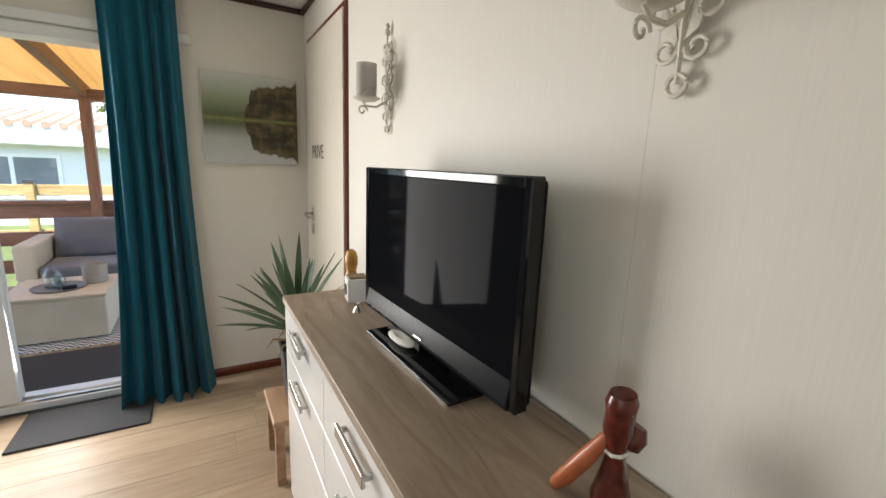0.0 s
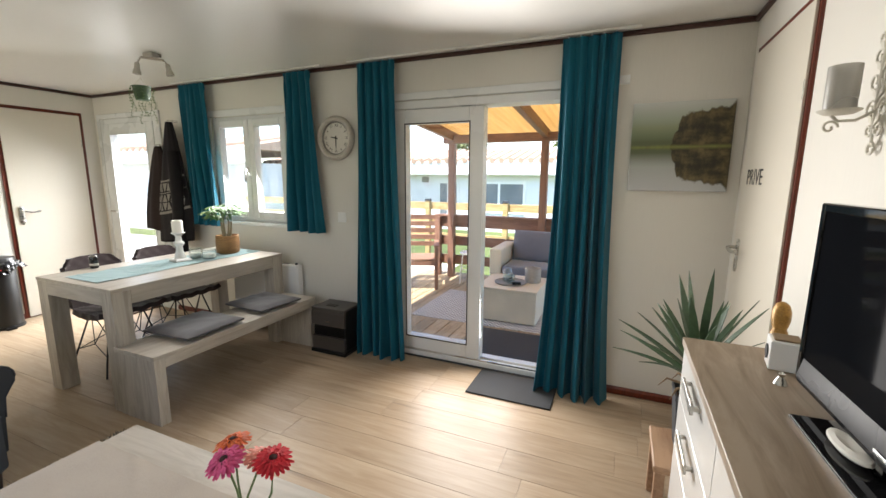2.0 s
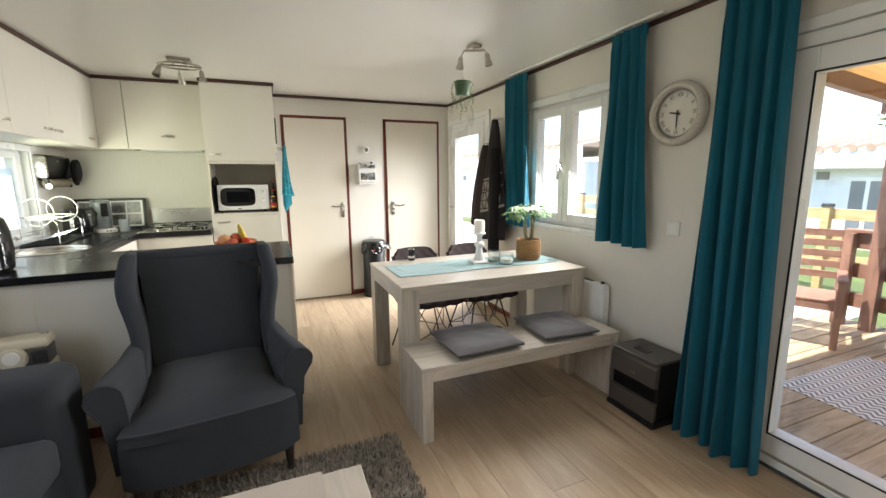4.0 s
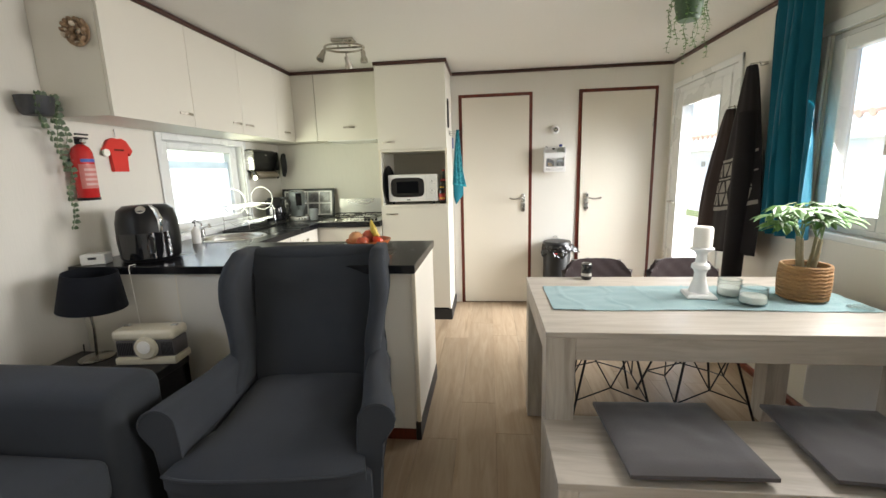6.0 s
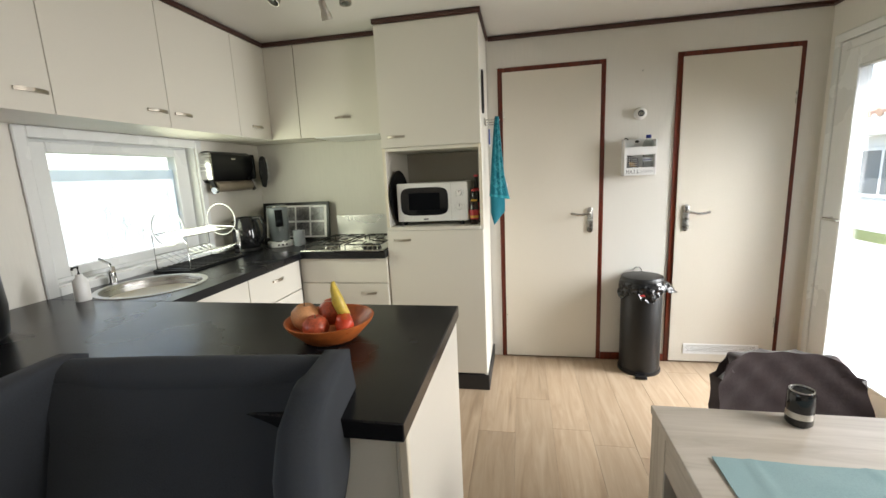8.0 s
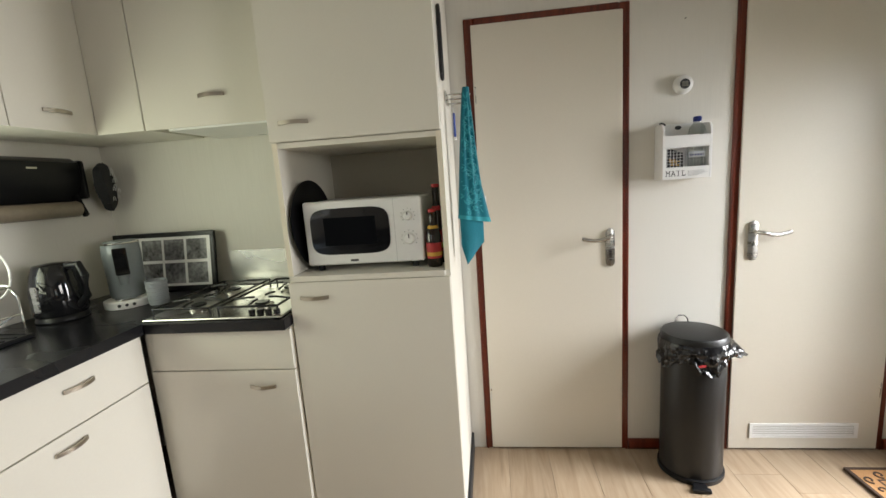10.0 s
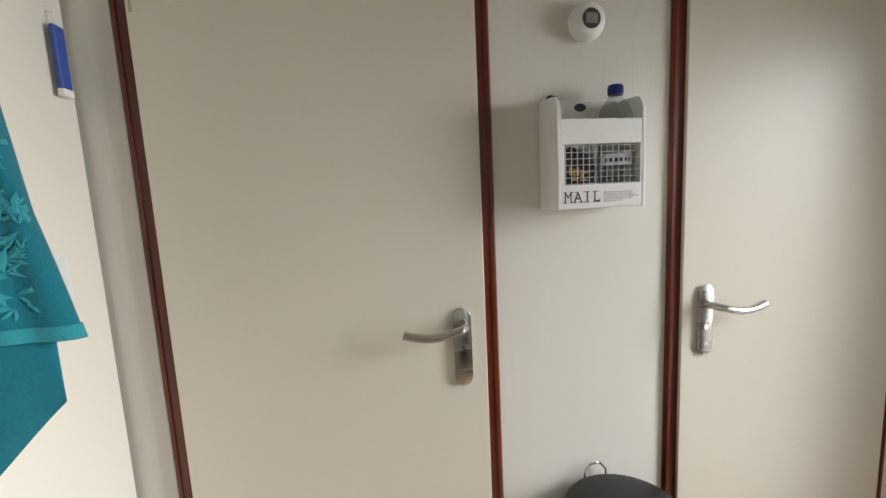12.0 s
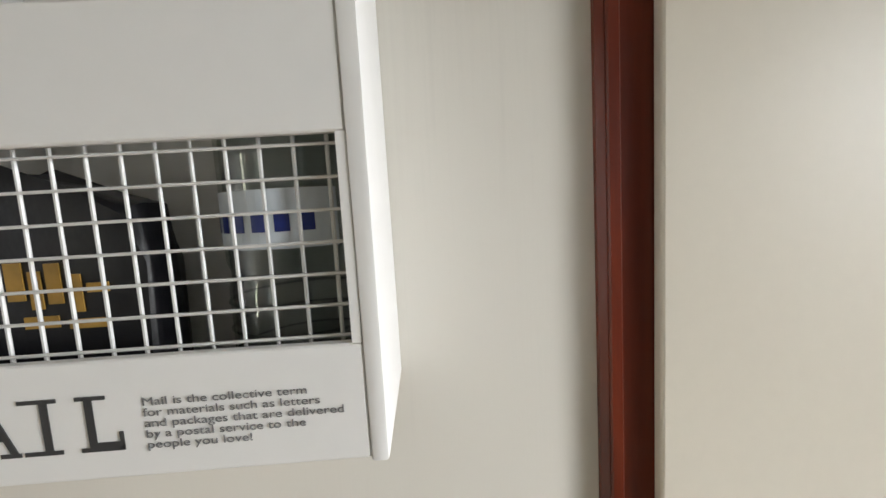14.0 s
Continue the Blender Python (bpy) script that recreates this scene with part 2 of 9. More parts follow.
def box(x0, x1, y0, y1, z0, z1, r=0.0, seg=1, bm=None, m=None):
    bm = bm if bm is not None else bmesh.new()
    geom = bmesh.ops.create_cube(bm, size=1.0)
    vs = geom["verts"]
    for v in vs:
        v.co = Vector(((x0 + x1) / 2 + v.co.x * (x1 - x0), (y0 + y1) / 2 + v.co.y * (y1 - y0), (z0 + z1) / 2 + v.co.z * (z1 - z0)))
    if r:
        es = list({e for v in vs for e in v.link_edges})
        out = bmesh.ops.bevel(bm, geom=es, offset=r, segments=seg, profile=0.5, affect="EDGES")
        vs = list({v for f in out["faces"] for v in f.verts} | {v for v in vs if v.is_valid})
    if m is not None:
        bmesh.ops.transform(bm, matrix=m, verts=vs)
    return bm


def boxes(*dims, r=0.0):
    bm = bmesh.new()
    for d in dims:
        box(*d, r=r, bm=bm)
    return bm


def cyl(x, y, z0, z1, r0, r1=None, n=24, bm=None, bevel=0.0, m=None):
    """An upright round body with rounded rims."""
    r1 = r0 if r1 is None else r1
    if bevel:
        prof = [(0, z0), (r0 - bevel, z0), (r0, z0 + bevel), (r1, z1 - bevel), (r1 - bevel, z1), (0, z1)]
    else:
        prof = [(0, z0), (r0, z0), (r1, z1), (0, z1)]
    return lathe(prof, x, y, n, bm, m)


def lathe(prof, x=0.0, y=0.0, n=24, bm=None, m=None, sx=1.0, sy=1.0):
    """Turns a profile of (radius, height) round an upright axis."""
    bm = bm if bm is not None else bmesh.new()
    rings = []
    for r, z in prof:
        if r <= 1e-6:
            rings.append([bm.verts.new((x, y, z))])
        else:
            rings.append([bm.verts.new((x + sx * r * math.cos(2 * math.pi * k / n), y + sy * r * math.sin(2 * math.pi * k / n), z)) for k in range(n)])
    for a, b in zip(rings, rings[1:]):
        for k in range(n):
            q = [a[k % len(a)], a[(k + 1) % n % len(a)], b[(k + 1) % n % len(b)], b[k % len(b)]]
            u = []
            for v in q:
                if v not in u:
                    u.append(v)
            if len(u) >= 3:
                try:
                    bm.faces.new(u)
                except ValueError:
                    pass
    if m is not None:
        bmesh.ops.transform(bm, matrix=m, verts=[v for ring in rings for v in ring])
    return bm


def tube(points, r, n=8, bm=None, closed=False, taper=None):
    """A round bar along a line of points."""
    bm = bm if bm is not None else bmesh.new()
    pts = [Vector(p) for p in points]
    rings, up = [], Vector((0.13, 0.21, 0.97)).normalized()
    for i, p in enumerate(pts):
        a = pts[i - 1] if i or closed else p
        b = pts[(i + 1) % len(pts)] if i + 1 < len(pts) or closed else p
        d = (b - a).normalized()
        s = d.cross(up)
        if s.length < 0.05:
            s = d.cross(Vector((1, 0, 0)))
        s.normalize()
        w = s.cross(d)
        rr = r if taper is None else r * taper[i]
        rings.append([bm.verts.new(p + rr * (math.cos(2 * math.pi * k / n) * s + math.sin(2 * math.pi * k / n) * w)) for k in range(n)])
    for a, b in zip(rings, rings[1:] + ([rings[0]] if closed else [])):
        for k in range(n):
            bm.faces.new((a[k], a[(k + 1) % n], b[(k + 1) % n], b[k]))
    if not closed:
        bm.faces.new(rings[0][::-1])
        bm.faces.new(rings[-1])
    return bm


def prism(outline, axis, a, b, r=0.0, seg=2, bm=None):
    """An outline of 2D points drawn out along an axis from a to b: x gives (y, z), y gives (x, z), z gives (x, y)."""
    bm = bm if bm is not None else bmesh.new()
    put = {"x": lambda p, k: (k, p[0], p[1]), "y": lambda p, k: (p[0], k, p[1]), "z": lambda p, k: (p[0], p[1], k)}[axis]
    lo, hi = [bm.verts.new(put(p, a)) for p in outline], [bm.verts.new(put(p, b)) for p in outline]
    faces = [bm.faces.new(lo), bm.faces.new(hi[::-1])]
    n = len(outline)
    for k in range(n):
        faces.append(bm.faces.new((lo[k], hi[k], hi[(k + 1) % n], lo[(k + 1) % n])))
    if r:
        es = list(set(faces[0].edges) | set(faces[1].edges))
        bmesh.ops.bevel(bm, geom=es, offset=r, segments=seg, profile=0.5, affect="EDGES")
    return bm


def arc(cx, cy, r, a0, a1, n):
    return [(cx + r * math.cos(radians(a0 + (a1 - a0) * k / n)), cy + r * math.sin(radians(a0 + (a1 - a0) * k / n))) for k in range(n + 1)]


def sheet(f, nu, nv, thick=0.0, bm=None):
    """A grid f(u, v) over the unit square; with thickness it gets a second side along its normals and closed rims."""
    bm = bm if bm is not None else bmesh.new()
    pt = [[Vector(f(i / nu, j / nv)) for j in range(nv + 1)] for i in range(nu + 1)]
    g = [[bm.verts.new(p) for p in row] for row in pt]
    for i in range(nu):
        for j in range(nv):
            bm.faces.new((g[i][j], g[i + 1][j], g[i + 1][j + 1], g[i][j + 1]))
    if thick:
        def shifted(i, j):
            du = pt[min(i + 1, nu)][j] - pt[max(i - 1, 0)][j]
            dv = pt[i][min(j + 1, nv)] - pt[i][max(j - 1, 0)]
            n = du.cross(dv)
            return pt[i][j] - (n.normalized() if n.length > 1e-12 else Vector((0, 0, 1))) * thick
        b = [[bm.verts.new(shifted(i, j)) for j in range(nv + 1)] for i in range(nu + 1)]
        for i in range(nu):
            for j in range(nv):
                bm.faces.new((b[i][j], b[i][j + 1], b[i + 1][j + 1], b[i + 1][j]))
        rim = [(i, 0) for i in range(nu)] + [(nu, j) for j in range(nv)] + [(i, nv) for i in range(nu, 0, -1)] + [(0, j) for j in range(nv, 0, -1)]
        for (i, j), (k, l) in zip(rim, rim[1:] + rim[:1]):
            bm.faces.new((g[i][j], b[i][j], b[k][l], g[k][l]))
    return bm


def pillow(x0, x1, y0, y1, z0, z1, n=12, puff=0.35, rim=0.25):
    """A stuffed pad: flat-ish middle, rounded sides, slightly drawn-in edges."""
    bm = bmesh.new()
    h = z1 - z0

    def at(side):
        def f(u, v):
            a, b = 2 * u - 1, 2 * v - 1
            fall = (1 - abs(a) ** 3.5) * (1 - abs(b) ** 3.5)
            t = rim * h / 2 + (1 - rim) * h / 2 * max(0.0, fall) ** puff if fall > 0 else rim * h / 2
            inx = 1 - 0.035 * (1 - b * b)
            iny = 1 - 0.035 * (1 - a * a)
            wav = 0.006 * noise.noise(Vector((a * 3 + x0 * 7, b * 3 + y0 * 5, side)))
            return ((x0 + x1) / 2 + a * iny * (x1 - x0) / 2, (y0 + y1) / 2 + b * inx * (y1 - y0) / 2, (z0 + z1) / 2 + side * (t + wav * (fall > 0)))
        return f
    sheet(at(1), n, n, bm=bm)
    sheet(at(-1), n, n, bm=bm)
    bmesh.ops.remove_doubles(bm, verts=bm.verts, dist=1e-5)
    loose = [e for e in bm.edges if len(e.link_faces) == 1]
    if loose:
        bmesh.ops.bridge_loops(bm, edges=loose)
    return bm


def words(body, size, m, material, name, parent, depth=0.0006):
    """Lettering with the built-in font, turned into a mesh."""
    cu = bpy.data.curves.new(name, "FONT")
    cu.body, cu.size, cu.extrude = body, size, depth
    tmp = bpy.data.objects.new(name, cu)
    scene.collection.objects.link(tmp)
    me = bpy.data.meshes.new_from_object(tmp.evaluated_get(bpy.context.evaluated_depsgraph_get()))
    bpy.data.objects.remove(tmp)
    bpy.data.curves.remove(cu)
    me.materials.clear()
    me.materials.append(material)
    ob = new(name, me)
    ob.parent = parent
    ob.matrix_local = m
    return ob


def wall_bm(axis, lo, hi, at, thick, z1, openings):
    """A wall along x or y from lo to hi, cut open through its whole thickness at (a, b, z0, z1)."""
    bm = bmesh.new()
    cuts = sorted({lo, hi, *[o[0] for o in openings], *[o[1] for o in openings]})
    for a, b in zip(cuts, cuts[1:]):
        mid = (a + b) / 2
        spans, z = [], 0.0
        for o in sorted((o for o in openings if o[0] < mid < o[1]), key=lambda o: o[2]):
            if o[2] > z:
                spans.append((z, o[2]))
            z = o[3]
        spans.append((z, z1))
        for s0, s1 in spans:
            d = (a, b, *sorted((at, at + thick)), s0, s1) if axis == "x" else (*sorted((at, at + thick)), a, b, s0, s1)
            box(*d, bm=bm)
    bmesh.ops.remove_doubles(bm, verts=bm.verts, dist=1e-5)
    bm.verts.index_update()
    twins = {}
    for f in bm.faces:
        twins.setdefault(tuple(sorted(v.index for v in f.verts)), []).append(f)
    bmesh.ops.delete(bm, geom=[f for fs in twins.values() if len(fs) > 1 for f in fs], context="FACES_ONLY")
    return bm


# ---- the room ----
XW, XE, YS, YN, H = -5.14, 0.70, -1.00, 2.735, 2.215
T = 0.14
SLIDER = (-1.53, 0.05, 0.0, 1.92)
WIN_N = (-3.37, -2.45, 0.98, 1.90)
ENTRY = (-5.03, -4.12, 0.0, 1.96)
WIN_K = (-4.50, -3.60, 0.94, 1.59)
WIN_L = (-2.30, -0.90, 0.95, 1.85)
DOOR_1, DOOR_2 = (0.825, 1.509), (1.924, 2.614)
DOOR_E = (1.86, 2.62)


def structure(name, bm, material, label, category):
    return thing(name, bm, material, label, category, kind="structure")


structure("wall_north", wall_bm("x", XW - T, XE + T, YN, T, H, [SLIDER, WIN_N, ENTRY]), M_WALL, "cream papered wall with glazed sliding door and window", "wall")
structure("wall_south", wall_bm("x", XW - T, XE + T, YS, -T, H, [WIN_K, WIN_L]), M_WALL, "cream papered wall behind the kitchen and sofa", "wall")
structure("wall_west", wall_bm("y", YS, YN, XW, -T, H, [(DOOR_1[0], DOOR_1[1], 0, 2.015), (DOOR_2[0], DOOR_2[1], 0, 2.015)]), M_WALL, "cream papered end wall with two inner doors", "wall")
structure("wall_east", wall_bm("y", YS, YN, XE, T, H, [(DOOR_E[0], DOOR_E[1], 0, 2.03)]), M_WALL, "cream papered end wall behind the television", "wall")
structure("ceiling", box(XW - T, XE + T, YS - T, YN + T, H, H + 0.1), M_CEIL, "glossy white panelled ceiling", "ceiling")
structure("roof", box(XW - 0.4, XE + 0.4, YS - 0.4, YN + 0.35, H + 0.14, H + 0.22), M_ANTHRACITE, "flat dark roof over the chalet", "roof")
# unseen boxes added behind the closed doors to keep outside light out
for nm, out, (ya, yb) in (("light_stop_1", XW - T, DOOR_1), ("light_stop_2", XW - T, DOOR_2), ("light_stop_3", XE + T, DOOR_E)):
    s = -1 if out < 0 else 1
    xs = lambda p, q: sorted((out + s * p, out + s * q))
    structure(nm, boxes((*xs(0.30, 0.34), ya - 0.04, yb + 0.04, 0, 2.14), (*xs(0.002, 0.30), ya - 0.04, ya, 0, 2.14), (*xs(0.002, 0.30), yb, yb + 0.04, 0, 2.14), (*xs(0.002, 0.30), ya, yb, 2.10, 2.14)), M_WALL, "plain unseen box behind a closed door to block outside light", "wall")

# panel joint in the east wall
structure("wall_seam", box(XE - 0.0004, XE + 0.002, 0.3805, 0.3815, 0, H), M_WALL, "fine joint between wall panels", "trim")


def trim_run(name, p, q, z0, z1, depth, side, material, label):
    """A strip of moulding along a wall from p to q; side is the way into the room."""
    (x0, y0), (x1, y1) = p, q
    bm = bmesh.new()
    prof = [(0, z0), (0, z1), (depth * 0.55, z1), (depth, z1 - (z1 - z0) * 0.3), (depth, z0 + (z1 - z0) * 0.2), (depth * 0.6, z0)]
    d = Vector((x1 - x0, y1 - y0, 0)).normalized()
    n = Vector((*side, 0))
    a = [bm.verts.new(Vector((x0, y0, z)) + n * s) for s, z in prof]
    b = [bm.verts.new(Vector((x1, y1, z)) + n * s) for s, z in prof]
    bm.faces.new(a)
    bm.faces.new(b[::-1])
    for k in range(len(prof)):
        j = (k + 1) % len(prof)
        bm.faces.new((a[k], b[k], b[j], a[j]))
    return structure(name, bm, material, label, "trim")


for k, (p, q, s) in enumerate([((XW, YN - 0.002), (XE, YN - 0.002), (0, -1)), ((XW + 0.002, 0.768), (XW + 0.002, YN), (1, 0)), ((XE - 0.002, YS), (XE - 0.002, YN), (-1, 0)),
                               ((-2.89, YS + 0.002), (XE, YS + 0.002), (0, 1))]):
    trim_run("cornice_%d" % (k + 1), p, q, H - 0.028, H - 0.001, 0.02, s, M_TRIM, "thin dark brown moulding under the ceiling")
for k, (p, q, s) in enumerate([((0.05, YN - 0.002), (XE, YN - 0.002), (0, -1)), ((-4.12, YN - 0.002), (-1.53, YN - 0.002), (0, -1)), ((XE - 0.002, YS), (XE - 0.002, DOOR_E[0]), (-1, 0)),
                               ((XW + 0.002, DOOR_1[1]), (XW + 0.002, DOOR_2[0]), (1, 0)), ((XW + 0.002, DOOR_2[1]), (XW + 0.002, YN), (1, 0)), ((-2.86, YS + 0.002), (XE, YS + 0.002), (0, 1))]):
    trim_run("baseboard_%d" % (k + 1), p, q, 0.001, 0.052, 0.014, s, M_MAHOG, "low mahogany skirting board")


M_VENTSHADE = surface("vent_shadow_gap", (0.16, 0.12, 0.07), 0.8)


def inner_door(name, y0, y1, top, x, face, handle_y, lever, vent=False, lift=0.0):
    """A flush cream door that overlaps its mahogany frame. face: +1 looks east, -1 looks west."""
    d = root(name, "closed flush cream door in a mahogany frame", "door")
    tagged(d, kind="structure")
    w = 0.042
    xs = lambda a, b: sorted((x + face * a, x + face * b))
    part("frame_jamb", box(*xs(-0.10, 0.008), y0, y0 + w, 0, top, r=0.004), M_MAHOG, d, "mahogany door frame")
    part("frame_jamb", box(*xs(-0.10, 0.008), y1 - w, y1, 0, top, r=0.004), M_MAHOG, d, "mahogany door frame")
    part("frame_head", box(*xs(-0.10, 0.008), y0 + w, y1 - w, top - w, top, r=0.004), M_MAHOG, d, "mahogany door frame")
    part("frame_bead", box(*xs(0.008, 0.011), y0 + 0.004, y0 + 0.012, 0, top - 0.004, r=0.001), M_MAHOG, d)
    part("frame_bead", box(*xs(0.008, 0.011), y1 - 0.012, y1 - 0.004, 0, top - 0.004, r=0.001), M_MAHOG, d)
    v = 0.031
    leaf = part("leaf", box(*xs(0.0085, 0.018), y0 + v, y1 - v, 0.012, top - v, r=0.002, seg=2), M_DOOR, d, "cream painted door leaf")
    part("leaf_core", box(*xs(-0.026, 0.0084), y0 + w + 0.003, y1 - w - 0.003, 0.012, top - w - 0.003), M_DOOR, d)
    h = part("handle_plate", prism([(handle_y + a, b) for a, b in arc(0, 1.067, 0.019, 0, 180, 10) + arc(0, 0.932, 0.019, 180, 360, 10)], "x", *xs(0.018, 0.026), r=0.002), M_STEEL, leaf, "brushed aluminium handle plate", True)
    p = [(x + face * 0.02, handle_y, 1.041 + lift), (x + face * 0.055, handle_y, 1.041 + lift), (x + face * 0.066, handle_y + lever * 0.01, 1.039 + lift)]
    p += [(x + face * (0.066 - 0.010 * s * s), handle_y + lever * (0.01 + 0.118 * s), 1.039 + lift - 0.012 * math.sin(s * 3.0)) for s in (0.2, 0.4, 0.6, 0.8, 0.95, 1.0)]
    part("lever", tube(p, 0.0088, 10), M_STEEL, leaf, "bent aluminium lever", True)
    ky = handle_y
    part("keyhole_rose", cyl(0, 0, 0, 0.0016, 0.0065, n=12, m=pose(x + face * 0.026, ky, 0.985, 0, 90 * face, 0)), M_CHROME, leaf)
    for z in (0.945, 1.0):
        part("screw", cyl(0, 0, 0, 0.0014, 0.003, n=8, m=pose(x + face * 0.026, ky, z, 0, 90 * face, 0)), M_CHROME, leaf)
    hy = y0 + w * 0.9 if handle_y > (y0 + y1) / 2 else y1 - w * 0.9
    for z in (0.30, 1.70):
        part("hinge", cyl(x + face * 0.013, hy, z - 0.035, z + 0.035, 0.006, n=10), M_STEEL, d, "steel hinge", True)
    if vent:
        g = part("vent_grille", boxes((*xs(0.018, 0.023), y0 + 0.12, y1 - 0.115, 0.068, 0.08), (*xs(0.018, 0.023), y0 + 0.12, y1 - 0.115, 0.128, 0.14),
                                      (*xs(0.018, 0.023), y0 + 0.12, y0 + 0.135, 0.08, 0.128), (*xs(0.018, 0.023), y1 - 0.13, y1 - 0.115, 0.08, 0.128),
                                      ), M_WHITE, leaf, "cream plastic vent grille")
        # brown sheet stands in for the shade between the slats
        part("vent_gap_shade", box(*xs(0.0182, 0.0186), y0 + 0.135, y1 - 0.13, 0.08, 0.128), M_VENTSHADE, g)
        for k in range(5):
            part("slat", box(*xs(0.0195, 0.0235), y0 + 0.135, y1 - 0.13, 0.083 + k * 0.009, 0.088 + k * 0.009), M_WHITE, g)
    return d


inner_door("door_1", *DOOR_1, 2.015, XW, 1, 1.424, -1, lift=0.012)
inner_door("door_2", *DOOR_2, 2.015, XW, 1, 2.014, 1, vent=True)
door_e = inner_door("door_3", *DOOR_E, 2.03, XE, -1, 2.50, -1)
words("PRIVE", 0.105, pose(XE - 0.0187, 2.50, 1.36, 90, 0, -90), M_BLACK, "lettering", door_e)


def ring_frame(a0, a1, z0, z1, w, wb, d0, d1, axis="x", r=0.004):
    """Four bars round an opening, in one mesh."""
    put = (lambda p, q, s, t: (p, q, d0, d1, s, t))
    return boxes(put(a0, a0 + w, z0, z1), put(a1 - w, a1, z0, z1), put(a0 + w, a1 - w, z1 - w, z1), put(a0 + w, a1 - w, z0, z0 + wb), r=r)


def pane(x0, x1, y, z0, z1, parent, material=None, name="pane"):
    p = part(name, box(x0, x1, y - 0.006, y + 0.006, z0, z1), material or M_GLASS, parent)
    p.visible_shadow = False
    return p


# sliding door: a fixed outer half-frame, one closed leaf, the other leaf pushed behind it
sl = root("sliding_door", "white plastic sliding glass door standing half open", "door")
tagged(sl, kind="structure")
a0, a1, z1 = SLIDER[0], SLIDER[1], SLIDER[3]
part("door_frame", ring_frame(a0, a1, 0.0, z1, 0.055, 0.045, YN - 0.012, YN + T + 0.01), M_PVC, sl)
part("head_trim", box(a0 - 0.06, a1 + 0.06, YN - 0.022, YN - 0.001, z1 + 0.005, z1 + 0.055, r=0.004), M_PVC, sl)
leaf = part("sliding_leaf", ring_frame(-1.475, -0.775, 0.05, 1.862, 0.105, 0.11, YN + 0.002, YN + 0.046), M_PVC, sl)
pane(-1.375, -0.875, YN + 0.024, 0.155, 1.762, leaf)
part("glazing_seal", ring_frame(-1.38, -0.87, 0.15, 1.767, 0.007, 0.007, YN - 0.001, YN + 0.012, r=0.0), M_BLACK, leaf)
back = part("open_leaf", ring_frame(-1.475, -0.777, 0.05, 1.862, 0.092, 0.10, YN + 0.056, YN + 0.10), M_PVC, sl)
pane(-1.36, -0.85, YN + 0.078, 0.155, 1.767, back)
part("threshold_rail", boxes((a0 + 0.055, a1 - 0.055, YN - 0.004, YN + 0.006, 0.045, 0.058), (a0 + 0.055, a1 - 0.055, YN + 0.048, YN + 0.054, 0.045, 0.062)), M_STEEL, sl)
part("floor_strip", box(a0, a1, YN - 0.028, YN - 0.013, 0.001, 0.012, r=0.003), M_ANTHRACITE, sl)

# casement window in the north wall
wn = root("window_1", "white plastic two-part casement window", "window")
tagged(wn, kind="structure")
part("window_frame", ring_frame(*WIN_N, 0.045, 0.045, YN + 0.01, YN + 0.10), M_PVC, wn)
part("mullion", box(-2.935, -2.895, YN + 0.012, YN + 0.098, WIN_N[2] + 0.045, WIN_N[3] - 0.045), M_PVC, wn)
for x0, x1, sx in ((-3.322, -2.915, 1), (-2.912, -2.498, -1)):
    c = part("casement", ring_frame(x0, x1, WIN_N[2] + 0.03, WIN_N[3] - 0.03, 0.062, 0.062, YN - 0.012, YN + 0.045), M_PVC, wn)
    pane(x0 + 0.06, x1 - 0.06, YN + 0.02, WIN_N[2] + 0.09, WIN_N[3] - 0.09, c)
    hx = x1 - 0.03 if sx > 0 else x0 + 0.03
    if sx > 0:
        hd = part("window_handle", boxes((hx - 0.011, hx + 0.011, YN - 0.022, YN - 0.012, 1.40, 1.46), (hx - 0.008, hx + 0.008, YN - 0.042, YN - 0.022, 1.425, 1.445), (hx - 0.008, hx + 0.008, YN - 0.05, YN - 0.038, 1.33, 1.445), r=0.002), M_STEEL, c)
part("window_sill", box(WIN_N[0] - 0.04, WIN_N[1] + 0.04, YN - 0.035, YN + 0.02, WIN_N[2] - 0.035, WIN_N[2] - 0.002, r=0.004), M_PVC, wn)
part("head_trim", box(WIN_N[0] - 0.05, WIN_N[1] + 0.05, YN - 0.018, YN - 0.001, WIN_N[3] + 0.004, WIN_N[3] + 0.06, r=0.003), M_PVC, wn)
part("side_trim", box(WIN_N[0] - 0.04, WIN_N[0] - 0.002, YN - 0.014, YN - 0.001, WIN_N[2], WIN_N[3], r=0.003), M_PVC, wn)
part("side_trim", box(WIN_N[1] + 0.002, WIN_N[1] + 0.04, YN - 0.014, YN - 0.001, WIN_N[2], WIN_N[3], r=0.003), M_PVC, wn)

# glazed entry door beside the coats
en = root("entry_door", "white plastic front door with one tall glass pane", "door")
tagged(en, kind="structure")
part("door_frame", ring_frame(*ENTRY, 0.06, 0.035, YN - 0.012, YN + 0.11), M_PVC, en)
lf = part("leaf", ring_frame(ENTRY[0] + 0.05, ENTRY[1] - 0.05, 0.03, ENTRY[3] - 0.05, 0.105, 0.14, YN - 0.022, YN + 0.05), M_PVC, en)
part("glazing_bead", ring_frame(ENTRY[0] + 0.15, ENTRY[1] - 0.15, 0.165, ENTRY[3] - 0.15, 0.016, 0.016, YN - 0.028, YN - 0.012), M_PVC, lf)
pane(ENTRY[0] + 0.15, ENTRY[1] - 0.15, YN + 0.015, 0.165, ENTRY[3] - 0.15, lf)
part("side_trim", box(ENTRY[0] - 0.05, ENTRY[0] - 0.003, YN - 0.018, YN - 0.001, 0, ENTRY[3] + 0.05, r=0.004), M_PVC, en)
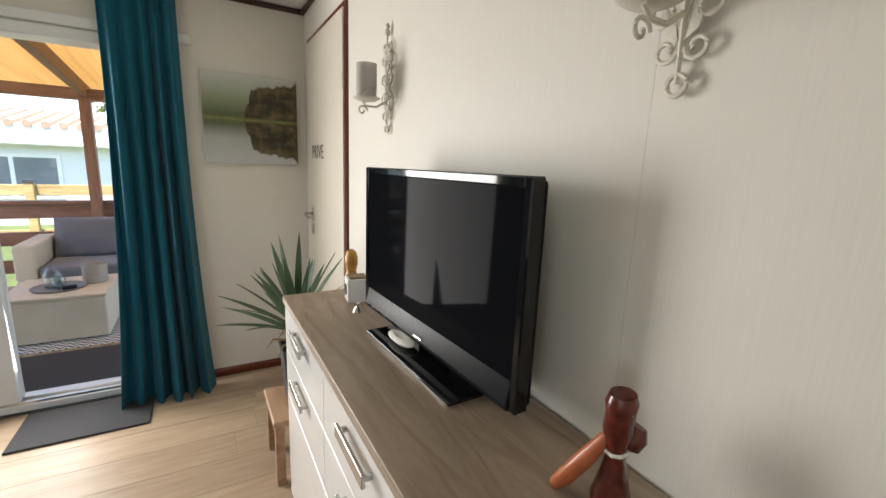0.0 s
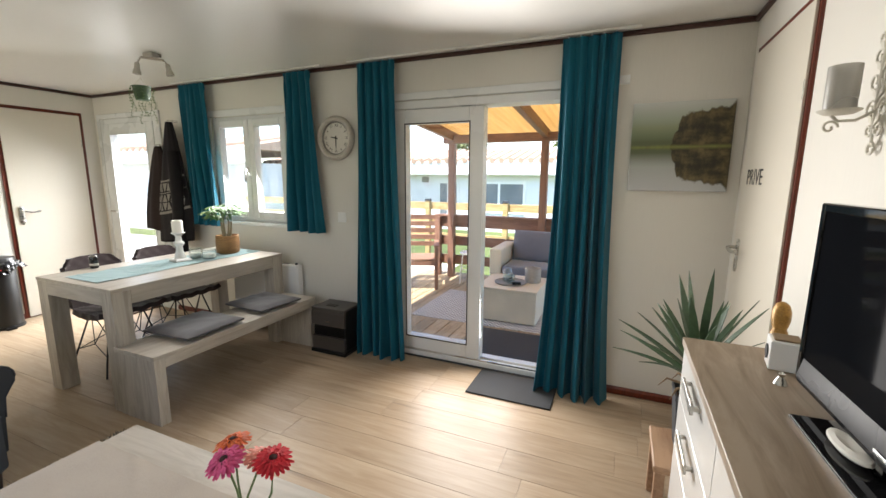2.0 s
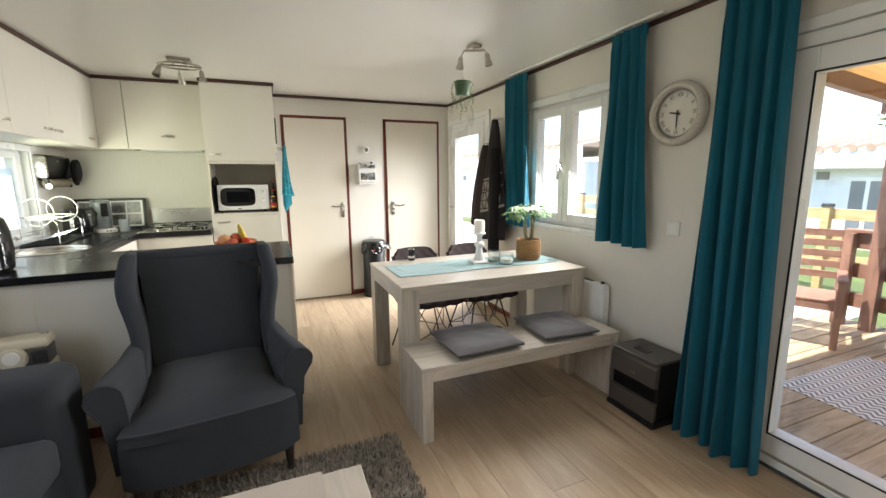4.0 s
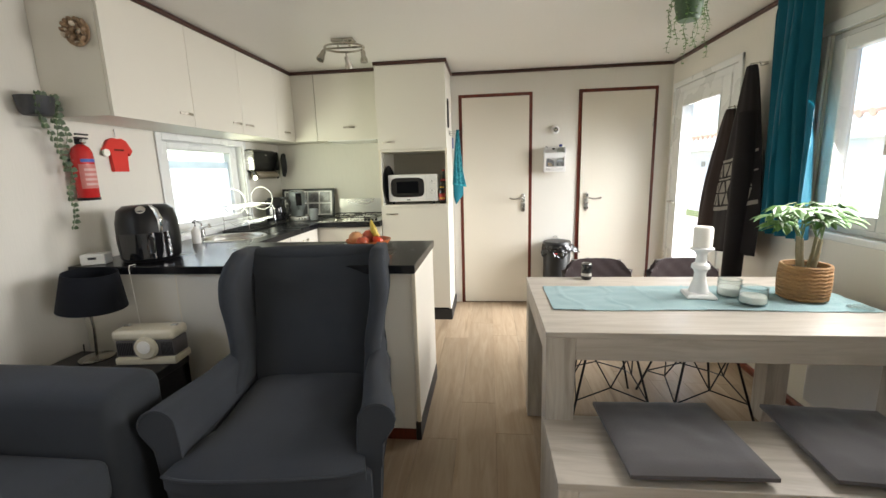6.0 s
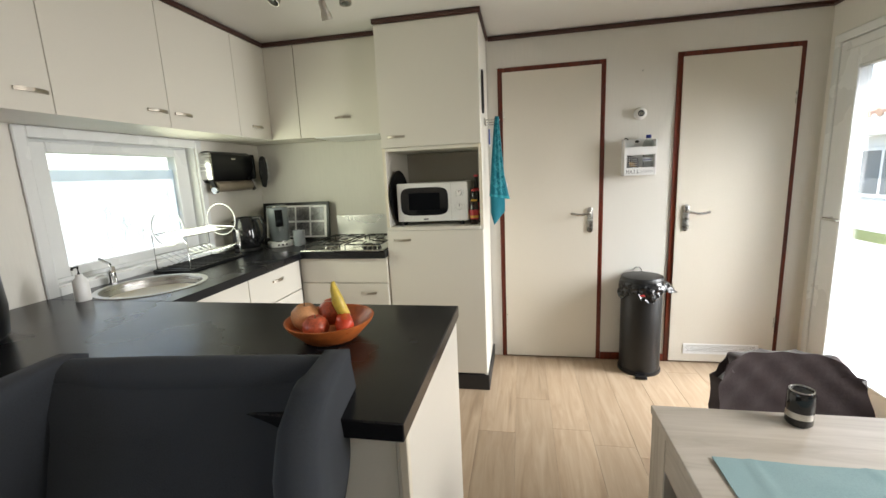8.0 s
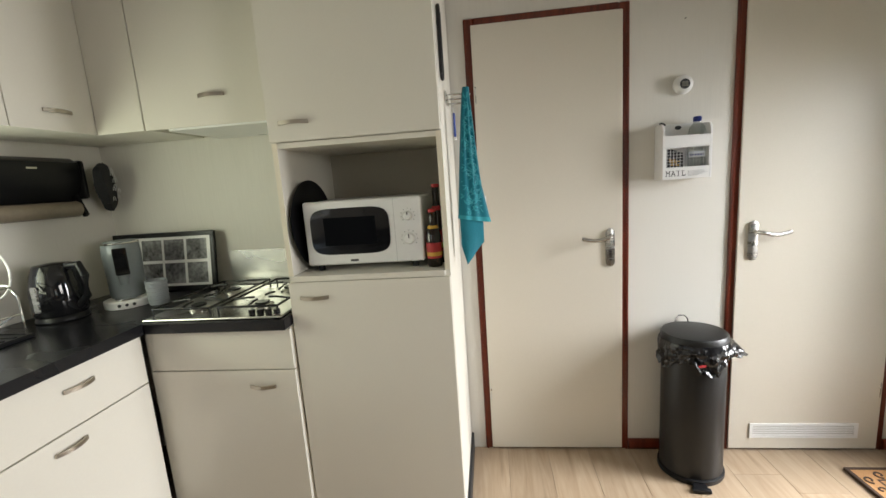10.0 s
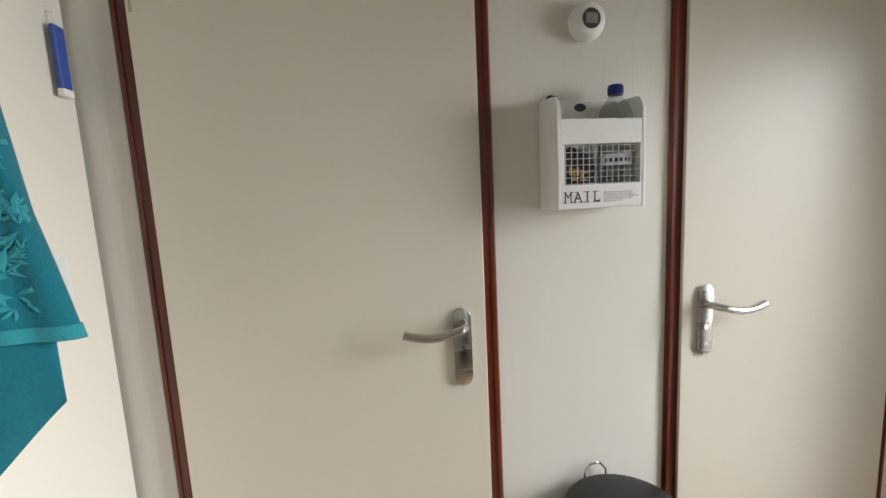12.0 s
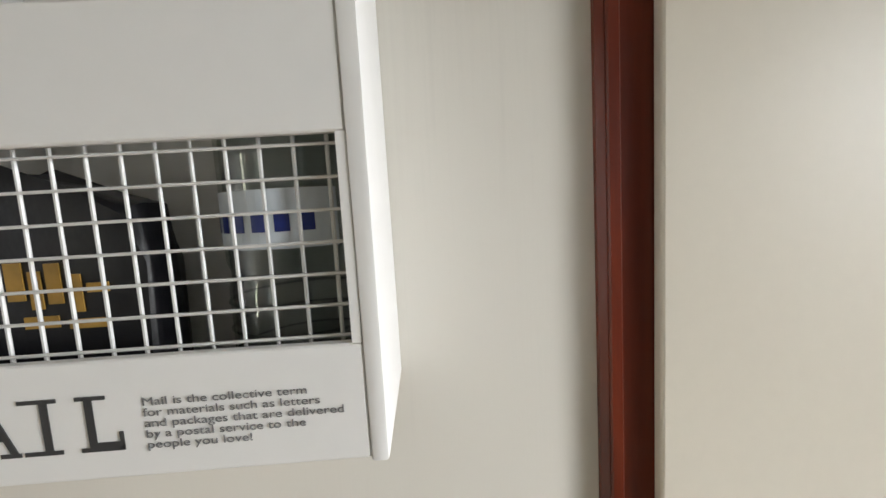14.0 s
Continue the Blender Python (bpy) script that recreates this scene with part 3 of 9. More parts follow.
part("side_trim", box(ENTRY[1] + 0.003, ENTRY[1] + 0.05, YN - 0.018, YN - 0.001, 0, ENTRY[3] + 0.05, r=0.004), M_PVC, en)
part("head_trim", box(ENTRY[0] - 0.05, ENTRY[1] + 0.05, YN - 0.02, YN - 0.001, ENTRY[3] + 0.003, ENTRY[3] + 0.05, r=0.004), M_PVC, en)
part("lever_handle", tube([(ENTRY[0] + 0.10, YN - 0.022, 1.0), (ENTRY[0] + 0.10, YN - 0.065, 1.0), (ENTRY[0] + 0.21, YN - 0.065, 1.0)], 0.009), M_STEEL, lf, "steel lever handle", True)

# kitchen window with a milky film on the lower pane
M_FILM, _t, _b = node_mat("milky_window_film")
_n = add(_t, "ShaderNodeTexNoise", Scale=6.0, Detail=3.0)
_t.links.new(coords(_t), _n.inputs["Vector"])
_tr, _tl, _mx = _t.nodes.new("ShaderNodeBsdf" + "Transparent"), _t.nodes.new("ShaderNodeBsdfTranslucent"), _t.nodes.new("ShaderNodeMixShader")
_t.links.new(ramp(_t, _n.outputs[0], [(0.3, (0.62, 0.64, 0.64)), (0.7, (0.72, 0.74, 0.74))]), _tl.inputs["Color"])
_mx.inputs[0].default_value = 0.72
_t.links.new(_tr.outputs[0], _mx.inputs[1])
_t.links.new(_tl.outputs[0], _mx.inputs[2])
_t.links.new(_mx.outputs[0], _t.nodes["Material Output"].inputs["Surface"])
_t.nodes.remove(_b)

wk = root("window_2", "white plastic kitchen window with milky flower film", "window")
tagged(wk, kind="structure")
k0, k1, kz0, kz1 = WIN_K
part("window_frame", ring_frame(k0, k1, kz0, kz1, 0.032, 0.032, YS - 0.12, YS - 0.055), M_PVC, wk)
part("reveal", ring_frame(k0, k1, kz0, kz1, 0.008, 0.008, YS - 0.0549, YS + 0.0005, r=0.0), M_PVC, wk)
cs = part("casement", boxes((k0 + 0.026, k0 + 0.114, YS - 0.10, YS - 0.04, kz0 + 0.026, kz1 - 0.026), (k1 - 0.098, k1 - 0.026, YS - 0.10, YS - 0.04, kz0 + 0.026, kz1 - 0.026), (k0 + 0.114, k1 - 0.098, YS - 0.10, YS - 0.04, kz1 - 0.072, kz1 - 0.026), (k0 + 0.114, k1 - 0.098, YS - 0.10, YS - 0.04, kz0 + 0.026, kz0 + 0.072), r=0.004), M_PVC, wk)
pane(k0 + 0.068, k1 - 0.068, YS - 0.075, kz0 + 0.068, kz1 - 0.068, cs)
film = part("window_film", box(k0 + 0.073, k1 - 0.073, YS - 0.0675, YS - 0.0668, kz0 + 0.073, 1.445), M_FILM, cs, "milky privacy film")
part("window_trim", ring_frame(k0 - 0.05, k1 + 0.05, kz0 - 0.045, kz1 + 0.03, 0.049, 0.044, YS + 0.001, YS + 0.014), M_PVC, wk)
M_ETCH = surface("film_print", (0.70, 0.73, 0.74), 0.8)
for fx, fz, fr in ((-4.02, 1.17, 0.035), (-3.93, 1.24, 0.028), (-4.32, 1.30, 0.030), (-4.12, 1.12, 0.030)):
    bmf = bmesh.new()
    for j in range(5):
        an = 72 * j + fx * 200
        tube([(fx + fr * (0.6 * math.cos(radians(an)) + 0.5 * math.cos(q * math.pi / 6)), YS - 0.066, fz + fr * (0.6 * math.sin(radians(an)) + 0.5 * math.sin(q * math.pi / 6))) for q in range(12)], 0.0011, 4, bm=bmf, closed=True)
    part("flower_print", bmf, M_ETCH, cs)
    part("stem_print", tube([(fx, YS - 0.0662, fz - fr), (fx + 0.012, YS - 0.0662, (fz + 1.04) / 2 - 0.02), (fx - 0.005, YS - 0.0662, 1.045)], 0.0014, 5), M_ETCH, cs)

# added window over the sofa, out of view, an opening for fill light
wl = root("unseen_fill_window", "white plastic window added unseen above the sofa to let fill light in", "window")
tagged(wl, kind="structure")
part("window_frame", ring_frame(*WIN_L, 0.07, 0.07, YS - 0.10, YS + 0.006), M_PVC, wl)
pane(WIN_L[0] + 0.07, WIN_L[1] - 0.07, YS - 0.04, WIN_L[2] + 0.07, WIN_L[3] - 0.07, wl)

# floor: boards on a dark base
floor = structure("floor", box(XW - T - 0.34, XE + T + 0.34, YS - 0.02, YN + 0.02, -0.05, -0.004), M_SUBFLOOR, "light oak laminate floor boards running lengthwise", "floor")

# ---- living room: large things ----
def curtain(name, x0, x1, b0, b1, z0, z1, y, yb, folds, label, seed, sweep=1.4):
    """A pleated curtain: gathered tight at its head, wider and looser at its hem."""
    rng = random.Random(seed)
    ph = [rng.uniform(0, 6.28) for _ in range(4)]
    wob = [rng.uniform(-1, 1) for _ in range(folds + 2)]

    offs = [rng.uniform(-0.30, 0.30) for _ in range(folds + 3)]
    amps = [rng.uniform(0.6, 1.25) for _ in range(folds + 3)]

    def f(u, v):
        xa, xb = x0 + (b0 - x0) * v ** sweep, x1 + (b1 - x1) * v ** sweep
        k = u * folds
        i, fr = int(k), k - int(k)
        am = amps[i] * (1 - fr) + amps[i + 1] * fr
        of = offs[i] * (1 - fr) + offs[i + 1] * fr
        s = math.sin(2 * math.pi * (k + of * (0.4 + 0.6 * v)) + 0.5 * math.sin(3 * v + ph[0]))
        loose = 0.55 + 0.45 * min(1.0, v * 2.2)
        yy = y + (yb - y) * v ** 2 + (0.025 + 0.026 * v) * am * s * loose + 0.014 * math.sin(9 * u + 3 * v + ph[2]) * (0.3 + v)
        xx = xa + (xb - xa) * (u + 0.022 * math.sin(4 * math.pi * k / 1.0 + ph[3]) * loose * 0.6)
        pinch = 0.010 * math.exp(-((v - 0.035) / 0.02) ** 2) * math.cos(2 * math.pi * k)
        return (xx, yy + pinch, z1 + (z0 - z1) * v + 0.004 * (1 + math.sin(7 * u + ph[1])) * v ** 6 * (z0 > 0.1))
    c = root(name, label, "curtain", group="teal curtains")
    part("drape", sheet(f, folds * 10, 40, 0.003), M_TEAL, c, "", True, 80)
    part("heading_tape", sheet(lambda u, v: (x0 + (x1 - x0) * u, y + 0.016 + 0.004 * math.sin(40 * u), z1 - 0.005 - 0.05 * v), 24, 1, 0.002), M_TEAL, c)
    hk = max(4, folds)
    for k in range(hk):
        xx = x0 + (x1 - x0) * (k + 0.5) / hk
        part("glider", box(xx - 0.004, xx + 0.004, y + 0.012, y + 0.022, z1 - 0.012, H - 0.013, r=0.001), M_WHITE, c)
    return c


curtain("curtain", -3.66, -3.33, -3.60, -3.22, 0.93, 2.185, 2.645, 2.64, 5, "short teal curtain drawn back beside the casement window", 1)
curtain("curtain", -2.42, -2.16, -2.47, -2.07, 0.93, 2.185, 2.645, 2.64, 4, "short teal curtain between window and wall clock", 2)
curtain("curtain", -1.72, -1.41, -1.72, -1.33, 0.002, 2.185, 2.635, 2.60, 5, "floor-length teal curtain beside the closed door leaf", 3)
curtain("curtain", -0.27, 0.05, -0.335, 0.11, 0.002, 2.185, 2.635, 2.57, 5, "floor-length teal curtain bunched beside the open door", 4, 2.8)
rail = thing("curtain_rail", boxes((-3.75, -2.05, 2.638, 2.656, H - 0.014, H - 0.0005), (-1.80, 0.15, 2.630, 2.648, H - 0.014, H - 0.0005), r=0.002), M_WHITE, "slim white curtain rail on the ceiling", "curtain rail")


def loft(rings, bm=None):
    """A skin over closed rings of equally many points, with both ends closed."""
    bm = bm if bm is not None else bmesh.new()
    vs = [[bm.verts.new(p) for p in ring] for ring in rings]
    n = len(vs[0])
    for r0, r1 in zip(vs, vs[1:]):
        for k in range(n):
            bm.faces.new((r0[k], r0[(k + 1) % n], r1[(k + 1) % n], r1[k]))
    bm.faces.new(vs[0][::-1])
    bm.faces.new(vs[-1])
    return bm


def ease(pairs, t):
    """A smooth value at t between (t, value) pairs."""
    for (t0, v0), (t1, v1) in zip(pairs, pairs[1:]):
        if t <= t1:
            q = min(1.0, max(0.0, (t - t0) / (t1 - t0)))
            return v0 + (v1 - v0) * q * q * (3 - 2 * q)
    return pairs[-1][1]


def armchair():
    """Wing chair that looks along +x: 0.82 m wide, 1.0 m high."""
    a = root("wing_armchair", "dark grey wingback armchair with rolled arms", "armchair", pose(-2.511, 0.332, 0, 0, 0, 6.8) @ Matrix.Diagonal((1, 1, 0.978, 1)))
    g = M_GREY
    # body under the seat, bowed at the front
    front = [(0.385 - 0.05 * (abs(q) / 0.335) ** 3.5, q) for q in [-0.335 + 0.67 * k / 16 for k in range(17)]]
    part("seat_base", prism([(-0.40, -0.315), *front, (-0.40, 0.315)], "z", 0.135, 0.365, 0.022, 3), g, a, "", True)

    def cush(u, v):
        p, q = 2 * u - 1, 2 * v - 1
        wide = 0.262 + 0.062 * max(0.0, (p - 0.35) / 0.65) ** 0.5
        return (0.075 + 0.322 * p - 0.035 * max(0, p) * q ** 4, wide * q, 0.415 + 0.052 * (1 - p ** 6) * (1 - q ** 6) - 0.014 * p + 0.004 * noise.noise(Vector((p * 3, q * 3, 1))))
    bm = sheet(cush, 20, 20, 0)
    ex = bmesh.ops.extrude_face_region(bm, geom=list(bm.faces))
    for v in [e for e in ex["geom"] if isinstance(e, bmesh.types.BMVert)]:
        v.co.z = 0.345
    part("seat_cushion", bm, g, a, "", True)
    part("piping", tube([Vector(cush(1.0, k / 20)) + Vector((0.003, 0, -0.004)) for k in range(21)], 0.006), g, a, "", True)

    # padded inner back, leaning
    def backf(u, v):
        p = 2 * u - 1
        z = 0.40 + 0.575 * v
        w = ease([(0, 0.245), (0.45, 0.258), (0.8, 0.272), (1, 0.297)], v)
        return (-0.165 - 0.195 * v + 0.028 * (1 - p ** 4) * math.sin(math.pi * min(1, 0.12 + v * 0.9)), w * p, z + 0.006 * (1 - p * p))
    bm = sheet(backf, 18, 20, 0)
    ex = bmesh.ops.extrude_face_region(bm, geom=list(bm.faces))
    for v in [e for e in ex["geom"] if isinstance(e, bmesh.types.BMVert)]:
        v.co.x -= 0.075
    part("backrest", bm, g, a, "", True, 60)
    part("top_roll", tube([(-0.405 + 0.012 * math.cos(k / 12 * math.pi - math.pi / 2), -0.315 + 0.63 * k / 12, 0.968 + 0.008 * math.sin(math.pi * k / 12)) for k in range(13)], 0.042, 16), g, a, "", True)
    part("back_panel", prism([(-0.42, 0.14), (-0.34, 0.14), (-0.33, 0.50), (-0.41, 0.97), (-0.45, 0.985), (-0.49, 0.97)], "y", -0.315, 0.315, 0.015), g, a, "", True)
    for s in (-1, 1):
        # wing: narrow where it meets the arm, flared out and rolled forward higher up
        rings = []
        for k in range(19):
            v = k / 18
            z = 0.46 + 0.545 * v
            yi = ease([(0, 0.255), (0.25, 0.255), (0.72, 0.288), (1, 0.280)], v)
            th = ease([(0, 0.056), (0.3, 0.058), (0.8, 0.064), (1, 0.054)], v)
            xf = ease([(0, -0.05), (0.25, -0.13), (0.6, -0.155), (0.8, -0.17), (0.92, -0.20), (1.0, -0.27)], v)
            xr = -0.35 - 0.10 * v
            drop = 0.012 * max(0.0, v - 0.9) * 10
            half, r = th / 2, th / 2 + 0.006
            ring = [(xr, s * (yi), z), (xf - 0.05, s * yi, z), (xf - 0.025, s * (yi - 0.006), z)]
            ring += [(xf + r * math.sin(radians(q)) * 0.9, s * (yi + half - r * math.cos(radians(q))), z - drop * 0.3) for q in (0, 25, 50, 75, 90, 105, 130, 155, 180)]
            ring += [(xf - 0.05, s * (yi + th), z), (xr, s * (yi + th * 0.9), z)]
            rings.append([Vector(p) for p in ring])
        mid = sum(rings[-1], Vector()) / len(rings[-1])
        for f, dz in ((0.86, 0.010), (0.6, 0.016)):
            rings.append([mid + (p - mid) * f + Vector((0, 0, dz)) for p in rings[18]])
        part("wing", loft(rings), g, a, "", True, 70)
        # arm: a roll that widens and turns outward towards its front
        rings = []
        for k in range(15):
            v = k / 14
            x = -0.25 + 0.55 * v
            yi = ease([(0, 0.262), (0.35, 0.265), (1, 0.295)], v)
            r = ease([(0, 0.030), (0.4, 0.046), (1, 0.060)], v)
            zc = ease([(0, 0.575), (0.4, 0.548), (1, 0.535)], v)
            cy = yi + r + 0.004
            ring = [(x, s * (yi - 0.004), 0.20), (x, s * (yi - 0.006), 0.36), (x, s * (yi - 0.002), 0.47)]
            ring += [(x, s * (cy - r * math.cos(radians(q))), zc + r * math.sin(radians(q))) for q in (0, 22, 45, 67, 90, 112, 135, 157, 180, 202, 225)]
            ring += [(x, s * (yi + 0.080), zc - 0.085), (x, s * (yi + 0.072), 0.36), (x, s * (yi + 0.062), 0.20)]
            rings.append([Vector(p) for p in ring])
        mid = Vector((0.30, s * 0.335, 0.45))
        rings.append([Vector((0.308, p.y + (mid.y - p.y) * 0.05, p.z + (mid.z - p.z) * 0.03)) for p in rings[14]])
        part("arm", loft(rings), g, a, "", True, 55)
        edge = [Vector((0.306, p.y, p.z)) for p in rings[14][1:-1]]
        part("arm_piping", tube(edge, 0.0045, 6), g, a, "", True)
        part("side_panel", prism([(-0.42, 0.14), (0.28, 0.14), (0.30, 0.17), (0.30, 0.42), (-0.33, 0.44), (-0.40, 0.44)], "y", min(s * 0.265, s * 0.325), max(s * 0.265, s * 0.325), 0.018), g, a, "", True)
        part("leg", cyl(0.335, s * 0.285, 0, 0.14, 0.013, 0.023, 12), M_DARKWOOD, a, "dark stained wooden leg", True)
        part("leg", tube([(-0.35, s * 0.27, 0.15), (-0.40, s * 0.275, 0.0)], 0.018, 10), M_DARKWOOD, a, "dark stained wooden leg", True)
    return a


armchair()


def sofa():
    s = root("sofa", "charcoal fabric sofa along the window wall", "sofa", pose(0, 0, 0))
    x0, x1, y0, y1 = -2.36, -0.30, -0.96, -0.10
    part("base", box(x0 + 0.03, x1 - 0.03, y0 + 0.02, y1 - 0.03, 0.06, 0.30, r=0.03, seg=3), M_SOFA, s, "", True)
    part("backrest", box(x0 + 0.2, x1 - 0.2, y0, y0 + 0.24, 0.25, 0.80, r=0.07, seg=4), M_SOFA, s, "", True)
    for a, b in ((x0, x0 + 0.24), (x1 - 0.24, x1)):
        part("arm", box(a, b, y0 + 0.02, y1, 0.06, 0.655, r=0.06, seg=4), M_SOFA, s, "", True)
    w = (x1 - x0 - 0.48) / 2
    for k in range(2):
        part("seat_cushion", box(x0 + 0.245 + k * w, x0 + 0.235 + (k + 1) * w, y0 + 0.22, y1 - 0.01, 0.30, 0.455, r=0.04, seg=3), M_SOFA, s, "", True)
    for x in (x0 + 0.08, x1 - 0.08):
        for y in (y0 + 0.08, y1 - 0.08):
            part("leg", cyl(x, y, 0, 0.07, 0.02, 0.025, 10), M_DARKWOOD, s)
    return s


sofa()


def coffee_table():
    t = root("coffee_table", "whitewashed oak block coffee table on the rug", "coffee table")
    x0, x1, y0, y1 = -1.565, -0.46, 0.16, 0.865
    part("tabletop", box(x0, x1, y0, y1, 0.375, 0.42, r=0.003), M_TABLE_X, t)
    for x in (x0, x1 - 0.09):
        for y in (y0, y1 - 0.09):
            part("leg", box(x + 0.001, x + 0.089, y + 0.001, y + 0.089, 0.022, 0.375, r=0.003), M_TABLE_Z, t)
    part("shelf", box(x0 + 0.02, x1 - 0.02, y0 + 0.02, y1 - 0.02, 0.12, 0.145, r=0.003), M_TABLE_X, t)
    return t


coffee_table()


def crease(x, y, s=1.0):
    return 0.0025 * noise.noise(Vector((x * 9 * s, y * 9 * s, 0.3))) + 0.0035 * max(0, 1 - abs(((x * 0.8 + y * 1.3) * 6 + noise.noise(Vector((x * 3, y * 3, 5)))) % 2 - 1) * 9)


thing("table_runner", sheet(lambda u, v: (-1.575 + 1.125 * u, 0.25 + 0.49 * v, 0.4225 + crease(u * 1.1, v * 0.5) + 0.002), 60, 30, 0.0018), M_LINEN, "creased taupe linen runner on the coffee table", "table runner", smooth=True)


def shag():
    rng = random.Random(5)
    x0, x1, y0, y1 = -2.27, -0.15, -0.25, 1.18
    r = root("rug", "deep-pile taupe shaggy rug under the coffee table", "rug")
    part("backing", box(x0 + 0.01, x1 - 0.01, y0 + 0.01, y1 - 0.01, 0.001, 0.012), M_RUG, r)
    vs, fs = [], []
    n = 30000
    for k in range(n):
        x, y = rng.uniform(x0, x1), rng.uniform(y0, y1)
        if k % 3:
            if x > -1.5 and y < 0.8 and rng.random() < 0.85:
                continue
        a, l, lean = rng.uniform(0, 6.28), rng.uniform(0.016, 0.034), rng.uniform(0.004, 0.022)
        c, s, w = math.cos(a), math.sin(a), rng.uniform(0.0022, 0.004)
        b = len(vs)
        vs += [(x - s * w, y + c * w, 0.008), (x + s * w, y - c * w, 0.008), (x + c * lean * 0.6 + s * w * 0.8, y + s * lean * 0.6 - c * w * 0.8, 0.008 + l * 0.7), (x + c * lean - s * w * 0.4, y + s * lean + c * w * 0.4, 0.008 + l)]
        fs += [(b, b + 1, b + 2), (b, b + 2, b + 3)]
    me = bpy.data.meshes.new("tuft")
    me.from_pydata(vs, [], fs)
    m, t, bs = node_mat("shag_pile")
    g = t.nodes.new("ShaderNodeNewGeometry")
    t.links.new(ramp(t, g.outputs["Random Per Island"], [(0.0, (0.10, 0.085, 0.068)), (0.5, (0.20, 0.175, 0.145)), (1.0, (0.32, 0.285, 0.24))]), bs.inputs["Base Color"])
    bs.inputs["Roughness"].default_value = 0.95
    me.materials.append(m)
    p = new("tuft", me)
    p.parent = r
    tagged(p, kind="stuff")
    return r


shag()


def tv_cabinet():
    c = root("tv_cabinet", "long white sideboard with grey oak top", "sideboard")
    x0, x1, y0, y1 = 0.345, 0.693, -0.16, 1.475
    part("top", box(x0 - 0.006, x1, y0 - 0.005, y1 + 0.005, 0.845, 0.87, r=0.0015), M_CABTOP, c, "grey oak worktop")
    part("body", box(x0 + 0.02, x1, y0, y1, 0.07, 0.845), M_WHITEWOOD, c)
    part("plinth", box(x0 + 0.05, x1, y0 + 0.02, y1 - 0.02, 0.0, 0.07), M_WHITEWOOD, c)
    n = 3
    w = (y1 - y0) / n
    for k in range(n):
        a, b = y0 + k * w + 0.002, y0 + (k + 1) * w - 0.002
        for z0, z1, hz in ((0.675, 0.842, 0.80), (0.50, 0.671, 0.63), (0.075, 0.496, 0.44)):
            d = part("drawer_front", box(x0, x0 + 0.018, a, b, z0, z1, r=0.0015), M_GLOSSWHITE, c)
            if z0 > 0.3:
                m = (a + b) / 2
                part("handle", boxes((x0 - 0.024, x0 - 0.016, m - 0.085, m + 0.085, hz - 0.014, hz + 0.014), (x0 - 0.016, x0, m - 0.080, m - 0.072, hz - 0.006, hz + 0.006), (x0 - 0.016, x0, m + 0.072, m + 0.080, hz - 0.006, hz + 0.006), r=0.001), M_STEEL, d, "flat brushed steel handle")
    return c


M_GLOSSWHITE = surface("gloss_white_front", (0.78, 0.775, 0.75), 0.16, vary=0.015, relief=0.0)
tv_cabinet()


def television():
    m = pose(0.588, 0.838, 0.87, 0, 0, 2.6)
    t = root("television", "flat black television with glossy glass foot", "television", m)
    w, z0, z1 = 0.352, 0.035, 0.462
    part("screen", box(-0.0235, -0.0225, -w + 0.016, w - 0.016, z0 + 0.052, z1 - 0.018), M_SCREEN, t, "dark reflective screen")
    part("bezel", boxes((-0.028, 0.004, -w, -w + 0.018, z0, z1), (-0.028, 0.004, w - 0.018, w, z0, z1), (-0.028, 0.004, -w + 0.018, w - 0.018, z1 - 0.02, z1), r=0.003), M_GLOSSBLACK, t)
    part("lower_bezel", prism([(-0.034, z0 + 0.012), (-0.030, z0), (0.004, z0), (0.004, z0 + 0.058), (-0.024, z0 + 0.058)], "y", -w + 0.018, w - 0.018, 0.003), M_TVGREY, t, "dark grey lower edge")
    part("logo", box(-0.0345, -0.0335, -0.02, 0.02, z0 + 0.016, z0 + 0.024), M_CHROME, t)
    part("housing", box(0.004, 0.016, -w + 0.004, w - 0.004, z0 + 0.006, z1 - 0.006, r=0.008, seg=2), M_BLACK, t)
    part("back_box", box(0.016, 0.048, -w * 0.62, w * 0.62, z0 + 0.03, z1 - 0.12, r=0.015, seg=2), M_BLACK, t)
    part("neck", box(0.004, 0.028, -0.06, 0.06, 0.006, z0 + 0.05, r=0.004), M_GLOSSBLACK, t)
    part("foot", box(-0.085, 0.095, -0.225, 0.205, 0.0005, 0.009, r=0.003, seg=2), M_GLOSSBLACK, t, "gloss black foot")
    part("foot_rim", box(-0.0875, -0.0855, -0.222, 0.202, 0.001, 0.007), M_CHROME, t)
    return t


M_SCREEN = surface("tv_screen", (0.006, 0.0065, 0.008), 0.045, vary=0.05, relief=0.0, rough_vary=0.01)
M_SCREEN.node_tree.nodes["Principled BSDF"].inputs["Specular IOR Level"].default_value = 0.007
M_TVGREY = surface("tv_lower_edge", (0.012, 0.013, 0.015), 0.3, vary=0.1)
M_TVGREY.node_tree.nodes["Principled BSDF"].inputs["Specular IOR Level"].default_value = 0.08
television()


